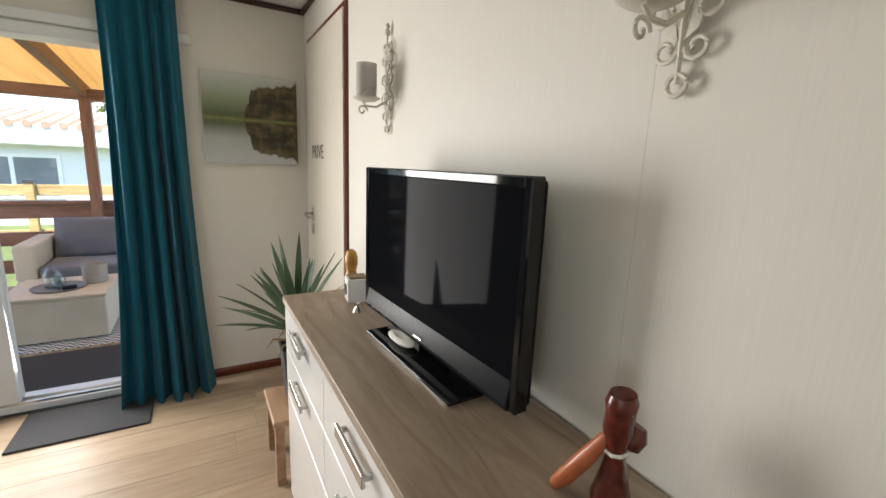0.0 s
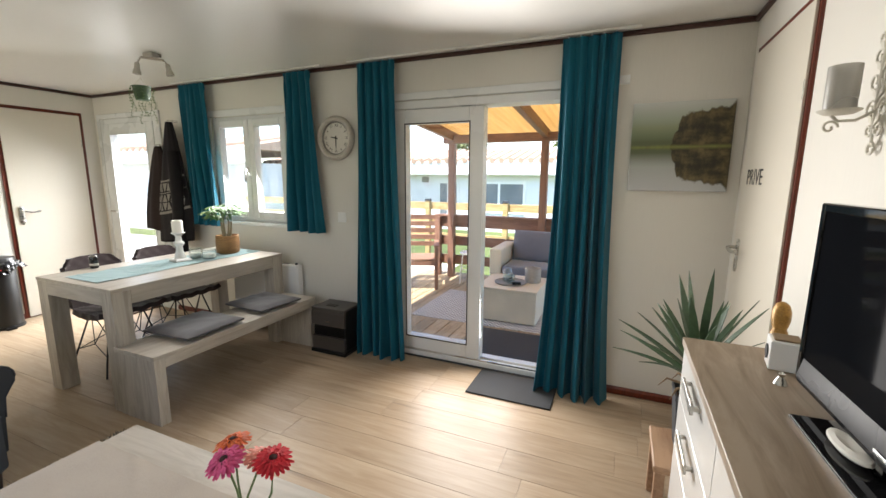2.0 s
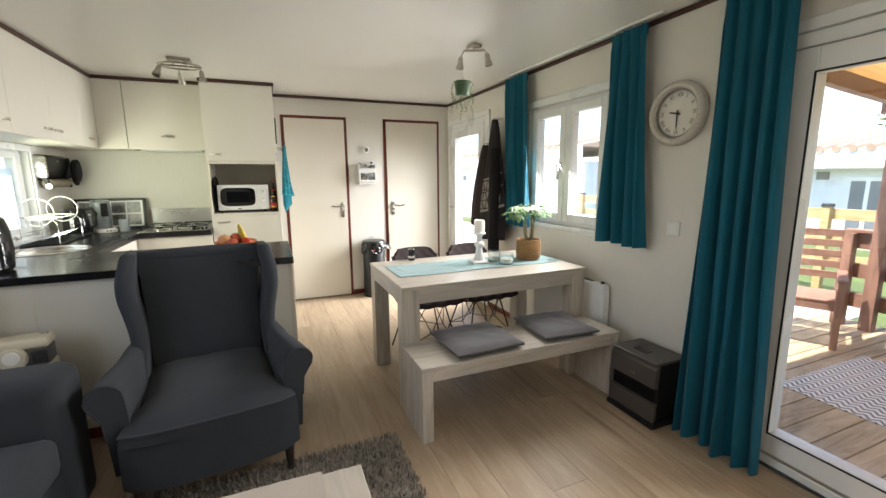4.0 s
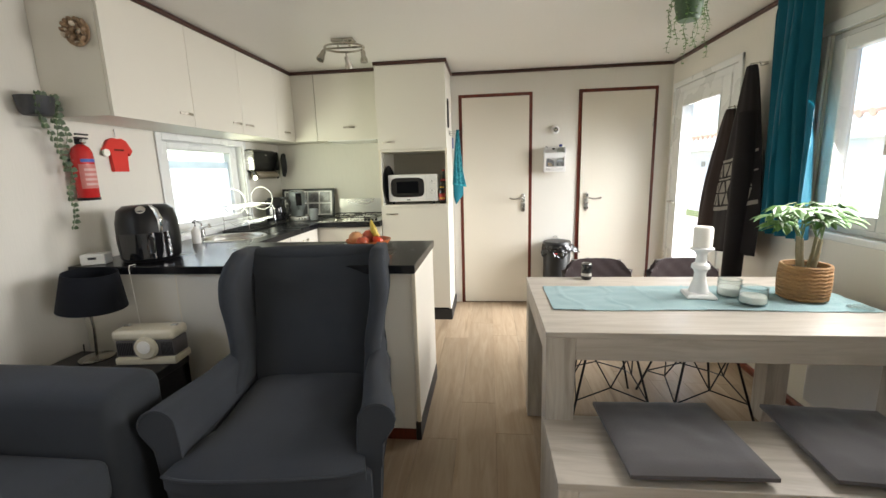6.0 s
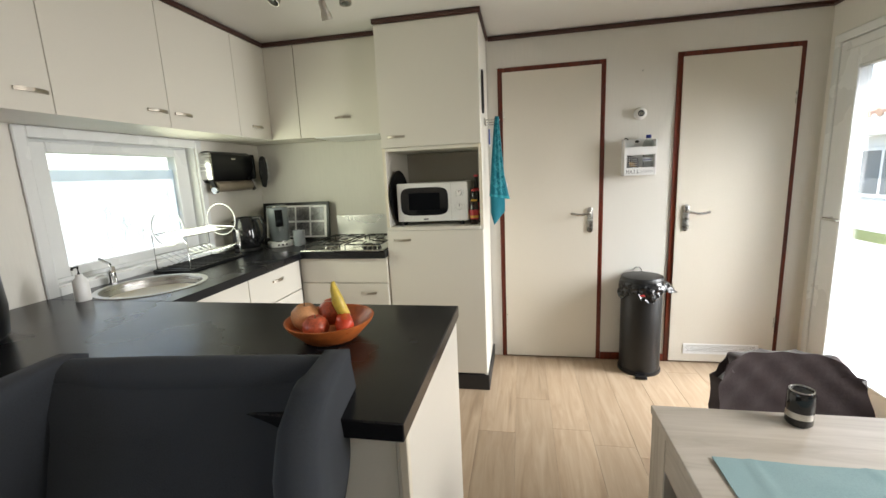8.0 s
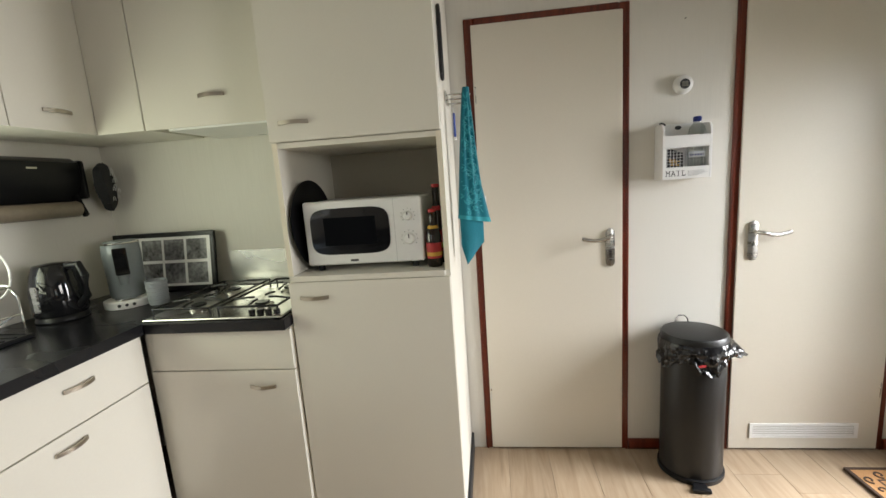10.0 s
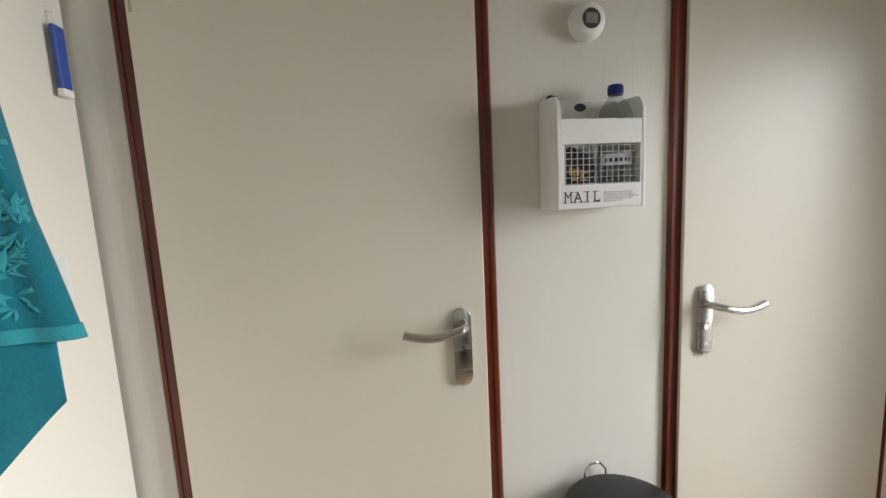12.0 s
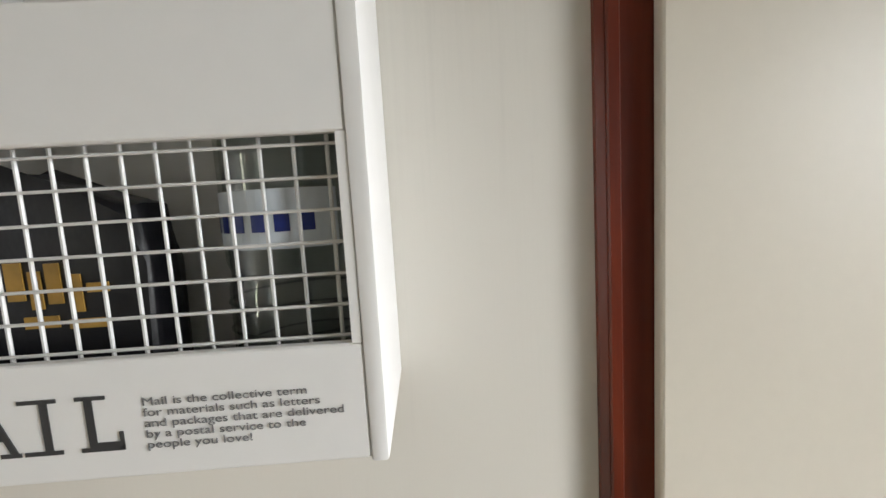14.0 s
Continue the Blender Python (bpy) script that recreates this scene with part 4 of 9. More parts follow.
def picture():
    m, t, b = node_mat("lake_print")
    # painted canvas: pale misty water, dark trees and their mirror image below a bright bank
    v = coords(t)
    sep = t.nodes.new("ShaderNodeSeparateXYZ")
    t.links.new(v, sep.inputs[0])
    ab = t.nodes.new("ShaderNodeMath")
    ab.operation = "ABSOLUTE"
    t.links.new(sep.outputs["Z"], ab.inputs[0])
    n = add(t, "ShaderNodeTexNoise", Scale=15.0, Detail=6.0, Roughness=0.6)
    cmb = t.nodes.new("ShaderNodeCombineXYZ")
    t.links.new(sep.outputs["X"], cmb.inputs["X"])
    t.links.new(ab.outputs[0], cmb.inputs["Z"])
    t.links.new(cmb.outputs[0], n.inputs["Vector"])

    def math_node(op, a, b2, c2=None):
        k = t.nodes.new("ShaderNodeMath")
        k.operation = op
        for i, q in enumerate((a, b2, c2)):
            if q is None:
                continue
            if isinstance(q, (int, float)):
                k.inputs[i].default_value = q
            else:
                t.links.new(q, k.inputs[i])
        return k.outputs[0]
    # tree height as a function of x: tall on one side, low hills on the other
    tall = math_node("MULTIPLY_ADD", sep.outputs["X"], 3.2, 0.16)
    tall = math_node("MINIMUM", math_node("MAXIMUM", tall, -0.02), math_node("MULTIPLY_ADD", sep.outputs["X"], 0.22, 0.165))
    edge = math_node("MULTIPLY_ADD", n.outputs[0], 0.17, tall)
    edge = math_node("SUBTRACT", edge, 0.085)
    mask = ramp(t, math_node("MULTIPLY_ADD", math_node("SUBTRACT", edge, ab.outputs[0]), 14.0, 0.5), [(0.35, (0, 0, 0)), (0.65, (1, 1, 1))])
    sky = ramp(t, math_node("MULTIPLY_ADD", sep.outputs["Z"], 2.0, 0.5), [(0.0, (0.50, 0.51, 0.52)), (0.28, (0.40, 0.42, 0.40)), (0.44, (0.10, 0.12, 0.06)), (0.56, (0.09, 0.11, 0.05)), (0.72, (0.24, 0.28, 0.17)), (1.0, (0.52, 0.54, 0.52))])
    tree = ramp(t, n.outputs[0], [(0.28, (0.008, 0.007, 0.003)), (0.46, (0.035, 0.027, 0.010)), (0.68, (0.15, 0.115, 0.045))])
    mx = t.nodes.new("ShaderNodeMix")
    mx.data_type = "RGBA"
    t.links.new(mask, mx.inputs[0])
    t.links.new(sky, mx.inputs[6])
    t.links.new(tree, mx.inputs[7])
    bank = ramp(t, math_node("MULTIPLY_ADD", n.outputs[0], 0.03, ab.outputs[0]), [(0.012, (1, 1, 1)), (0.03, (0, 0, 0))])
    mx2 = t.nodes.new("ShaderNodeMix")
    mx2.data_type = "RGBA"
    t.links.new(bank, mx2.inputs[0])
    t.links.new(mx.outputs[2], mx2.inputs[6])
    mx2.inputs[7].default_value = (0.20, 0.22, 0.05, 1)
    t.links.new(mx2.outputs[2], b.inputs["Base Color"])
    b.inputs["Roughness"].default_value = 0.55
    p = root("canvas_picture", "square canvas print of a misty lake with trees", "picture", pose(0.39, 2.718, 1.562))
    part("canvas", box(-0.25, 0.25, -0.016, 0.012, -0.247, 0.247, r=0.003, seg=2), m, p)
    part("stretcher", box(-0.24, 0.24, 0.012, 0.0165, 0.21, 0.238), M_TABLE_X, p)
    return p


picture()


def wall_clock():
    c = root("wall_clock", "round cream wall clock with Roman numerals", "clock", pose(-1.975, YN, 1.680))
    turn = pose(0, 0, 0, 90, 0, 0)
    rim = [(0.128, 0.03), (0.135, 0.05), (0.150, 0.058), (0.163, 0.050), (0.170, 0.034), (0.170, 0.014), (0.160, 0.001), (0.128, 0.001)]
    part("rim", lathe(rim + [rim[0]], n=48, m=turn), M_CLOCKRIM, c, "aged cream rim", True)
    part("inner_rim", lathe([(0.118, 0.022), (0.121, 0.032), (0.128, 0.034), (0.130, 0.024), (0.118, 0.022)], n=48, m=turn), M_CLOCKGREY, c, "", True)
    part("dial", cyl(0, 0, 0.002, 0.020, 0.127, n=48, m=turn), M_DIAL, c, "off-white dial", True)
    for k, num in enumerate(("XII", "I", "II", "III", "IIII", "V", "VI", "VII", "VIII", "IX", "X", "XI")):
        an = radians(30 * k)
        m = pose(0.098 * math.sin(an), -0.0205, 0.098 * math.cos(an)) @ pose(0, 0, 0, 90, 0, 0) @ pose(0, 0, 0, 0, 0, -30 * k) @ pose(-0.0042 * len(num), -0.011, 0)
        words(num, 0.030, m, M_CLOCKINK, "numeral", c, 0.0003)
    for k in range(60):
        an = radians(6 * k)
        part("minute_mark", box(-0.0008, 0.0008, -0.0212, -0.020, 0.112, 0.117, m=pose(0, 0, 0, 0, math.degrees(an), 0)), M_CLOCKINK, c)
    for an, l, w in ((180, 0.085, 0.0035), (282, 0.055, 0.0045)):
        part("hand_pointer", prism([(-w, -0.018), (w, -0.018), (w * 0.9, l * 0.7), (0, l), (-w * 0.9, l * 0.7)], "y", -0.026, -0.0235), M_BLACK, c).matrix_local = pose(0, -0.001 * (an == 180), 0, 0, an, 0)
    part("hub", cyl(0, 0, 0.020, 0.030, 0.006, n=12, m=turn), M_BLACK, c)
    return c


M_CLOCKRIM = surface("aged_cream_paint", (0.52, 0.49, 0.43), 0.55, vary=0.18, big=9, fine=60, relief=0.1)
M_CLOCKGREY = surface("aged_grey_paint", (0.20, 0.19, 0.17), 0.5, vary=0.2)
M_DIAL = surface("clock_dial", (0.62, 0.60, 0.54), 0.6, vary=0.06, big=8)
M_CLOCKINK = surface("clock_ink", (0.06, 0.055, 0.05), 0.6)
wall_clock()


def slab_table():
    t = root("dining_table", "whitewashed oak dining table with block legs", "table")
    x0, x1, y0, y1 = -3.24, -2.464, 1.293, 2.58
    part("tabletop", box(x0, x1, y0, y1, 0.728, 0.750, r=0.002), M_TABLE, t)
    part("apron", box(x1 - 0.03, x1 - 0.004, y0 + 0.105, y1 - 0.105, 0.645, 0.728, r=0.002), M_TABLE, t)
    part("apron", box(x0 + 0.004, x0 + 0.03, y0 + 0.105, y1 - 0.105, 0.645, 0.728, r=0.002), M_TABLE, t)
    part("apron", box(x0 + 0.105, x1 - 0.105, y0 + 0.004, y0 + 0.03, 0.645, 0.728, r=0.002), M_TABLE_X, t)
    part("apron", box(x0 + 0.105, x1 - 0.105, y1 - 0.03, y1 - 0.004, 0.645, 0.728, r=0.002), M_TABLE_X, t)
    for x in (x0 + 0.003, x1 - 0.105):
        for y in (y0 + 0.003, y1 - 0.105):
            part("leg", box(x, x + 0.102, y, y + 0.102, 0.0, 0.728, r=0.0025), M_TABLE_Z, t)
    return t


slab_table()


def bench():
    b = root("dining_bench", "whitewashed oak bench with panel ends", "bench")
    x0, x1, y0, y1 = -2.50, -2.145, 1.29, 2.585
    part("seat", box(x0, x1, y0, y1, 0.385, 0.41, r=0.002), M_TABLE, b)
    part("apron", box(x1 - 0.03, x1 - 0.003, y0 + 0.062, y1 - 0.062, 0.33, 0.385, r=0.002), M_TABLE, b)
    part("apron", box(x0 + 0.003, x0 + 0.03, y0 + 0.062, y1 - 0.062, 0.33, 0.385, r=0.002), M_TABLE, b)
    for y in (y0 + 0.002, y1 - 0.062):
        part("panel_leg", box(x0 + 0.002, x1 - 0.002, y, y + 0.06, 0.0, 0.385, r=0.002), M_TABLE_Z, b)
    return b


bench()
for y0, y1, rz, lb in ((1.49, 1.90, 2, "grey velvet seat pad on the bench"), (2.07, 2.44, -4, "grey velvet seat pad near the wall end of the bench")):
    p = root("seat_pad", lb, "cushion", pose(-2.355, (y0 + y1) / 2, 0.411, 0, 0, rz), "bench pads")
    hy = (y1 - y0) / 2
    part("pad", pillow(-0.195, 0.195, -hy, hy, 0, 0.05, 16), M_SEATPAD, p, "", True)
    rim = [(0.192 * max(-1, min(1, 1.18 * math.cos(a))) * (1 - 0.02 * abs(math.sin(2 * a))), hy * 0.985 * max(-1, min(1, 1.18 * math.sin(a))), 0.025) for a in [k * math.pi / 24 for k in range(48)]]
    part("piping", tube(rim, 0.0055, 6, closed=True), M_SEATPAD, p, "", True)


def dining_chair(m, label):
    c = root("dining_chair", label, "chair", m, "dining chairs")

    def shell(u, v):
        p = 2 * u - 1
        if v < 0.5:
            s = v / 0.5
            x, z = 0.22 - 0.36 * s, 0.455 - 0.025 * math.sin(math.pi * s) + 0.012 * abs(p) ** 3
            w = 0.215 - 0.01 * s
        else:
            s = (v - 0.5) / 0.5
            x, z = -0.14 - 0.07 * s - 0.03 * math.sin(math.pi * s / 2), 0.455 + 0.345 * s ** 0.9
            w = 0.205 - 0.03 * s
            x += 0.035 * abs(p) ** 2.5
        butt = 0.006 * math.cos(p * 4 * math.pi) * math.cos(v * 14 * math.pi)
        return (x - butt * (v > 0.5), w * p * (1 - 0.10 * max(0, v - 0.9) * 10 * abs(p) ** 4), z + butt * (v < 0.5) - 0.04 * max(0, v - 0.85) / 0.15 * abs(p) ** 4)
    part("seat_shell", sheet(shell, 24, 40, 0.035), M_PLUM, c, "quilted dark brown velvet shell", True, 70)
    top = [(-0.11, -0.10), (0.12, -0.11), (-0.11, 0.10), (0.12, 0.11)]
    bot = [(-0.22, -0.21), (0.20, -0.21), (-0.22, 0.21), (0.20, 0.21)]
    for (a, b), (p, q) in zip(top, bot):
        part("leg", tube([(a, b, 0.42), (p, q, 0.0)], 0.006, 8), M_BLACK, c, "black metal wire leg", True)
    bm = bmesh.new()
    for i, j in ((0, 1), (2, 3), (0, 2), (1, 3)):
        mid = ((bot[i][0] + bot[j][0]) / 2 * 0.72, (bot[i][1] + bot[j][1]) / 2 * 0.72, 0.20)
        for k in (i, j):
            tube([(top[k][0], top[k][1], 0.41), mid], 0.0035, 6, bm)
            tube([((top[k][0] + 2 * bot[k][0]) / 3, (top[k][1] + 2 * bot[k][1]) / 3, 0.14), mid], 0.0035, 6, bm)
    part("wire_brace", bm, M_BLACK, c)
    return c


dining_chair(pose(-3.24, 1.712, 0, 0, 0, 0), "dark brown quilted chair pushed under the dining table")
dining_chair(pose(-3.24, 2.185, 0, 0, 0, 2), "dark brown quilted chair beside the coats")


def space_heater():
    h = root("gas_heater", "dark grey cabinet heater standing on the floor", "heater")
    x0, x1, y0, y1 = -2.085, -1.775, 2.47, 2.70
    part("foot", box(x0 - 0.012, x1 + 0.012, y0 - 0.015, y1, 0.0, 0.03, r=0.006), M_BLACK, h)
    part("body", box(x0 + 0.004, x1 - 0.004, y0 + 0.02, y1, 0.03, 0.36, r=0.008, seg=2), M_BLACK, h)
    part("upper_front", prism([(y0 + 0.022, 0.225), (y0 - 0.006, 0.23), (y0 - 0.006, 0.335), (y0 + 0.012, 0.355), (y0 + 0.03, 0.355)], "x", x0, x1, 0.003), M_HEATER, h, "bronze-grey upper front")
    part("lower_front", prism([(y0 + 0.022, 0.035), (y0 - 0.004, 0.035), (y0 - 0.004, 0.135), (y0 + 0.022, 0.14)], "x", x0, x1, 0.003), M_HEATER, h, "bronze-grey lower front")
    for k in range(6):
        part("louvre", box(x0 + 0.012, x1 - 0.012, y0 + 0.008, y0 + 0.02, 0.148 + k * 0.0125, 0.154 + k * 0.0125), M_BLACK, h)
    part("top", box(x0 - 0.003, x1 + 0.003, y0 - 0.003, y1, 0.355, 0.372, r=0.006, seg=2), M_HEATER, h)
    part("control_panel", box(-1.99, -1.90, 2.53, 2.58, 0.372, 0.376, r=0.001), M_GLOSSBLACK, h)
    part("badge", box(-1.945, -1.905, y0 - 0.0075, y0 - 0.0055, 0.262, 0.270), M_STEEL, h)
    return h


M_HEATER = surface("heater_paint", (0.060, 0.052, 0.047), 0.35, vary=0.1)
space_heater()


def wall_radiator():
    r = root("panel_radiator", "white electric panel radiator under the window", "radiator")
    part("panel", box(-3.15, -2.375, 2.655, 2.715, 0.14, 0.635, r=0.012, seg=2), M_WHITE, r)
    part("wall_bracket", boxes((-3.0, -2.96, 2.715, 2.733, 0.2, 0.6), (-2.6, -2.56, 2.715, 2.733, 0.2, 0.6)), M_WHITE, r)
    part("dial", cyl(0, 0, 0, 0.014, 0.012, n=14, m=pose(-2.42, 2.69, 0.635)), M_BLACK, r)
    part("top_grille", box(-3.1, -2.5, 2.668, 2.702, 0.6355, 0.637), M_ANTHRACITE, r)
    return r


wall_radiator()
mat_in = thing("door_mat", box(-0.735, -0.19, 2.345, 2.690, 0.0005, 0.011, r=0.003), M_DARKMAT, "dark grey rectangular mat before the sliding door", "mat")
sw = root("light_switch", "white plastic wall switch", "switch", pose(-1.955, YN, 1.06))
part("plate", box(-0.04, 0.04, -0.010, -0.0005, -0.04, 0.04, r=0.004, seg=2), M_WHITE, sw)
part("rocker", box(-0.027, 0.027, -0.014, -0.010, -0.027, 0.027, r=0.002), M_WHITE, sw)

# ---- kitchen: cabinets and worktop ----
def bow_handle(parent, p, along, out, length=0.10):
    """A bowed steel bar handle; along and out are unit vectors."""
    a, o = Vector(along), Vector(out)
    pts = [Vector(p) + a * (length * (s - 0.5)) + o * (0.006 + 0.016 * math.sin(math.pi * s)) for s in (0, 0.12, 0.25, 0.4, 0.5, 0.6, 0.75, 0.88, 1)]
    bm = bmesh.new()
    rings = []
    up = a.cross(o)
    for k, q in enumerate(pts):
        w, t = 0.0065, 0.003
        rings.append([bm.verts.new(q + up * w + o * t), bm.verts.new(q - up * w + o * t), bm.verts.new(q - up * w - o * t), bm.verts.new(q + up * w - o * t)])
    for r0, r1 in zip(rings, rings[1:]):
        for k in range(4):
            bm.faces.new((r0[k], r0[(k + 1) % 4], r1[(k + 1) % 4], r1[k]))
    bm.faces.new(rings[0])
    bm.faces.new(rings[-1][::-1])
    for s in (0.1, 0.9):
        q = Vector(p) + a * (length * (s - 0.5))
        tube([q - o * 0.0005, q + o * 0.010], 0.004, 6, bm)
    return part("handle", bm, M_HANDLE, parent, "bowed brushed steel handle", True)


M_HANDLE = surface("handle_steel", (0.42, 0.38, 0.32), 0.30, 1.0, vary=0.06, relief=0.0)
CT = 0.903          # worktop height
BX0, BX1, BY1 = -3.55, -2.86, 0.76     # bar
SY = -0.385        # front of the worktop under the window
WX = -4.55         # front of the worktop by the hob
TX, TY0, TY1 = -4.625, 0.165, 0.754    # tall unit

# worktop: bar, window run and hob run in one piece with a hole for the sink
SINK = (-3.78, -0.70, 0.205)
top = root("worktop", "black laminate worktop round the kitchen and bar", "worktop")
part("bar_top", box(BX0, BX1, YS + 0.004, BY1, CT - 0.04, CT, r=0.003), M_COUNTER, top)


def top_with_hole(x0, x1, y0, y1, z0, z1, cx, cy, r, n=40):
    bm = bmesh.new()
    rect, ring = [], []
    for k in range(n):
        a = 2 * math.pi * k / n
        c, s = math.cos(a), math.sin(a)
        ring.append((cx + r * c, cy + r * s))
        f = min((x1 - cx) / c if c > 1e-9 else 1e9, (x0 - cx) / c if c < -1e-9 else 1e9, (y1 - cy) / s if s > 1e-9 else 1e9, (y0 - cy) / s if s < -1e-9 else 1e9)
        rect.append((cx + f * c, cy + f * s))
    for cnr in ((x0, y0), (x0, y1), (x1, y0), (x1, y1)):
        k = min(range(n), key=lambda i: (rect[i][0] - cnr[0]) ** 2 + (rect[i][1] - cnr[1]) ** 2)
        rect[k] = cnr
    v = [[bm.verts.new((*p, z)) for p in ps] for ps, z in ((rect, z1), (ring, z1), (ring, z0), (rect, z0))]
    for a, b in zip(v, v[1:] + v[:1]):
        for k in range(n):
            bm.faces.new((a[k], a[(k + 1) % n], b[(k + 1) % n], b[k]))
    return bm


part("window_top", top_with_hole(WX + 0.001, BX0 - 0.001, YS + 0.004, SY, CT - 0.04, CT, *SINK), M_COUNTER, top)
part("hob_top", box(XW + 0.004, WX, YS + 0.004, TY0 - 0.003, CT - 0.04, CT, r=0.003), M_COUNTER, top)


def base_unit(x0, x1, y0, y1, face, fronts, label):
    """A floor unit. face: 'n' looks to +y, 'e' looks to +x. fronts: (z0, z1, drop of the grip, its shift along the front or None)."""
    u = root("base_cabinet", label, "cabinet", group="kitchen base units")
    part("body", box(x0, x1, y0, y1, 0.12, CT - 0.041), M_CABEDGE, u)
    if face == "n":
        part("plinth", box(x0, x1, y0, y1 - 0.06, 0.0, 0.118), M_PLINTH, u, "black plinth")
    else:
        part("plinth", box(x0, x1 - 0.06, y0, y1, 0.0, 0.118), M_PLINTH, u, "black plinth")
    for z0, z1, drop, shift in fronts:
        if face == "n":
            f = part("front", box(x0 + 0.002, x1 - 0.002, y1 + 0.001, y1 + 0.019, z0, z1, r=0.0015), M_CAB, u)
            p, al, o = ((x0 + x1) / 2 + (shift or 0), y1 + 0.019, z1 - drop), (1, 0, 0), (0, 1, 0)
        else:
            f = part("front", box(x1 + 0.001, x1 + 0.019, y0 + 0.002, y1 - 0.002, z0, z1, r=0.0015), M_CAB, u)
            p, al, o = (x1 + 0.019, (y0 + y1) / 2 + (shift or 0), z1 - drop), (0, 1, 0), (1, 0, 0)
        if shift is not None:
            bow_handle(f, p, al, o)
    return u


M_PLINTH = surface("black_plinth", (0.014, 0.014, 0.015), 0.5, vary=0.15)
base_unit(-4.05, -3.43, YS + 0.01, SY - 0.045, "n", [(0.125, 0.668, 0.045, -0.19), (0.673, 0.855, 0.06, None)], "cream sink unit with drawer and door")
base_unit(-4.56, -4.052, YS + 0.01, SY - 0.045, "n", [(0.125, 0.668, 0.045, 0.06), (0.673, 0.855, 0.062, 0.0)], "cream unit with drawer above a door")
base_unit(XW + 0.01, -4.61, -0.425, TY0 - 0.006, "e", [(0.125, 0.695, 0.06, 0.16), (0.70, 0.855, 0.06, None)], "cream unit under the gas hob")

bar = root("bar_unit", "cream panelled breakfast bar with dark foot", "bar")
part("front_panel", box(BX1 - 0.055, BX1 - 0.035, YS + 0.006, BY1 - 0.03, 0.06, CT - 0.041), M_CAB, bar)
part("end_panel", box(BX0 + 0.015, BX1 - 0.035, BY1 - 0.029, BY1 - 0.008, 0.10, CT - 0.041, r=0.001), M_CAB, bar)
part("corner_strip", box(BX1 - 0.048, BX1 - 0.030, BY1 - 0.022, BY1 - 0.004, 0.10, CT - 0.041, r=0.002), M_CABEDGE, bar)
part("core", box(BX0 + 0.03, BX1 - 0.056, YS + 0.012, BY1 - 0.031, 0.02, CT - 0.042), M_CABEDGE, bar)
part("foot_end", box(BX0 + 0.012, BX1 - 0.028, BY1 - 0.031, BY1 - 0.005, 0.001, 0.099, r=0.002), M_PLINTH, bar, "black foot board")
part("foot_front", box(BX1 - 0.057, BX1 - 0.030, YS + 0.006, BY1 - 0.032, 0.001, 0.058, r=0.002), M_MAHOG, bar, "mahogany foot board")
part("panel_joint", box(BX1 - 0.0355, BX1 - 0.0338, -0.452, -0.446, 0.06, CT - 0.041), M_CABEDGE, bar)


def tall_unit():
    u = root("tall_cabinet", "tall cream cabinet with open microwave niche", "cabinet")
    w = 0.018
    xb = XW + 0.012
    part("side_panel", box(xb, TX, TY0, TY0 + w, 0.0, 2.19), M_CAB, u)
    part("side_panel", box(xb, TX, TY1 - w, TY1, 0.0, 2.19), M_CAB, u)
    part("niche_floor", box(xb, TX + 0.016, TY0 + w, TY1 - w, 1.022, 1.042, r=0.001), M_CAB, u)
    part("niche_roof", box(xb, TX, TY0 + w, TY1 - w, 1.492, 1.51), M_CAB, u)
    part("niche_back", box(xb, xb + 0.01, TY0 + w, TY1 - w, 1.042, 1.492), M_NICHESHADE, u)
    part("plinth", box(xb, TX - 0.02, TY0 + w, TY1 - w, 0.0, 0.11), M_PLINTH, u, "black plinth")
    part("plinth_facing", boxes((xb, TX + 0.004, TY1 + 0.0005, TY1 + 0.012, 0.0, 0.09), (TX + 0.0005, TX + 0.012, TY0, TY1 + 0.012, 0.0, 0.10), r=0.002), M_PLINTH, u)
    d = part("lower_door", box(TX + 0.001, TX + 0.019, TY0 + 0.002, TY1 - 0.001, 0.115, 1.02, r=0.0015), M_CAB, u)
    bow_handle(d, (TX + 0.019, 0.262, 0.965), (0, 1, 0), (1, 0, 0), 0.105)
    d = part("upper_door", box(TX + 0.001, TX + 0.019, TY0 + 0.002, TY1 - 0.001, 1.512, 2.185, r=0.0015), M_CAB, u)
    bow_handle(d, (TX + 0.019, 0.262, 1.572), (0, 1, 0), (1, 0, 0), 0.105)
    part("edge_strip", box(TX + 0.0005, TX + 0.003, TY0, TY0 + w, 1.042, 1.51), M_CABEDGE, u)
    part("edge_strip", box(TX + 0.0005, TX + 0.003, TY1 - w, TY1, 1.042, 1.51), M_CABEDGE, u)
    return u


tall_unit()


def wall_unit(name, d, door, hp, along, out, label):
    u = root(name, label, "cabinet", group="kitchen wall units")
    part("body", box(*d), M_CAB, u)
    f = part("door", box(*door, r=0.0015), M_CAB, u)
    bow_handle(f, hp, along, out, 0.105)
    return u


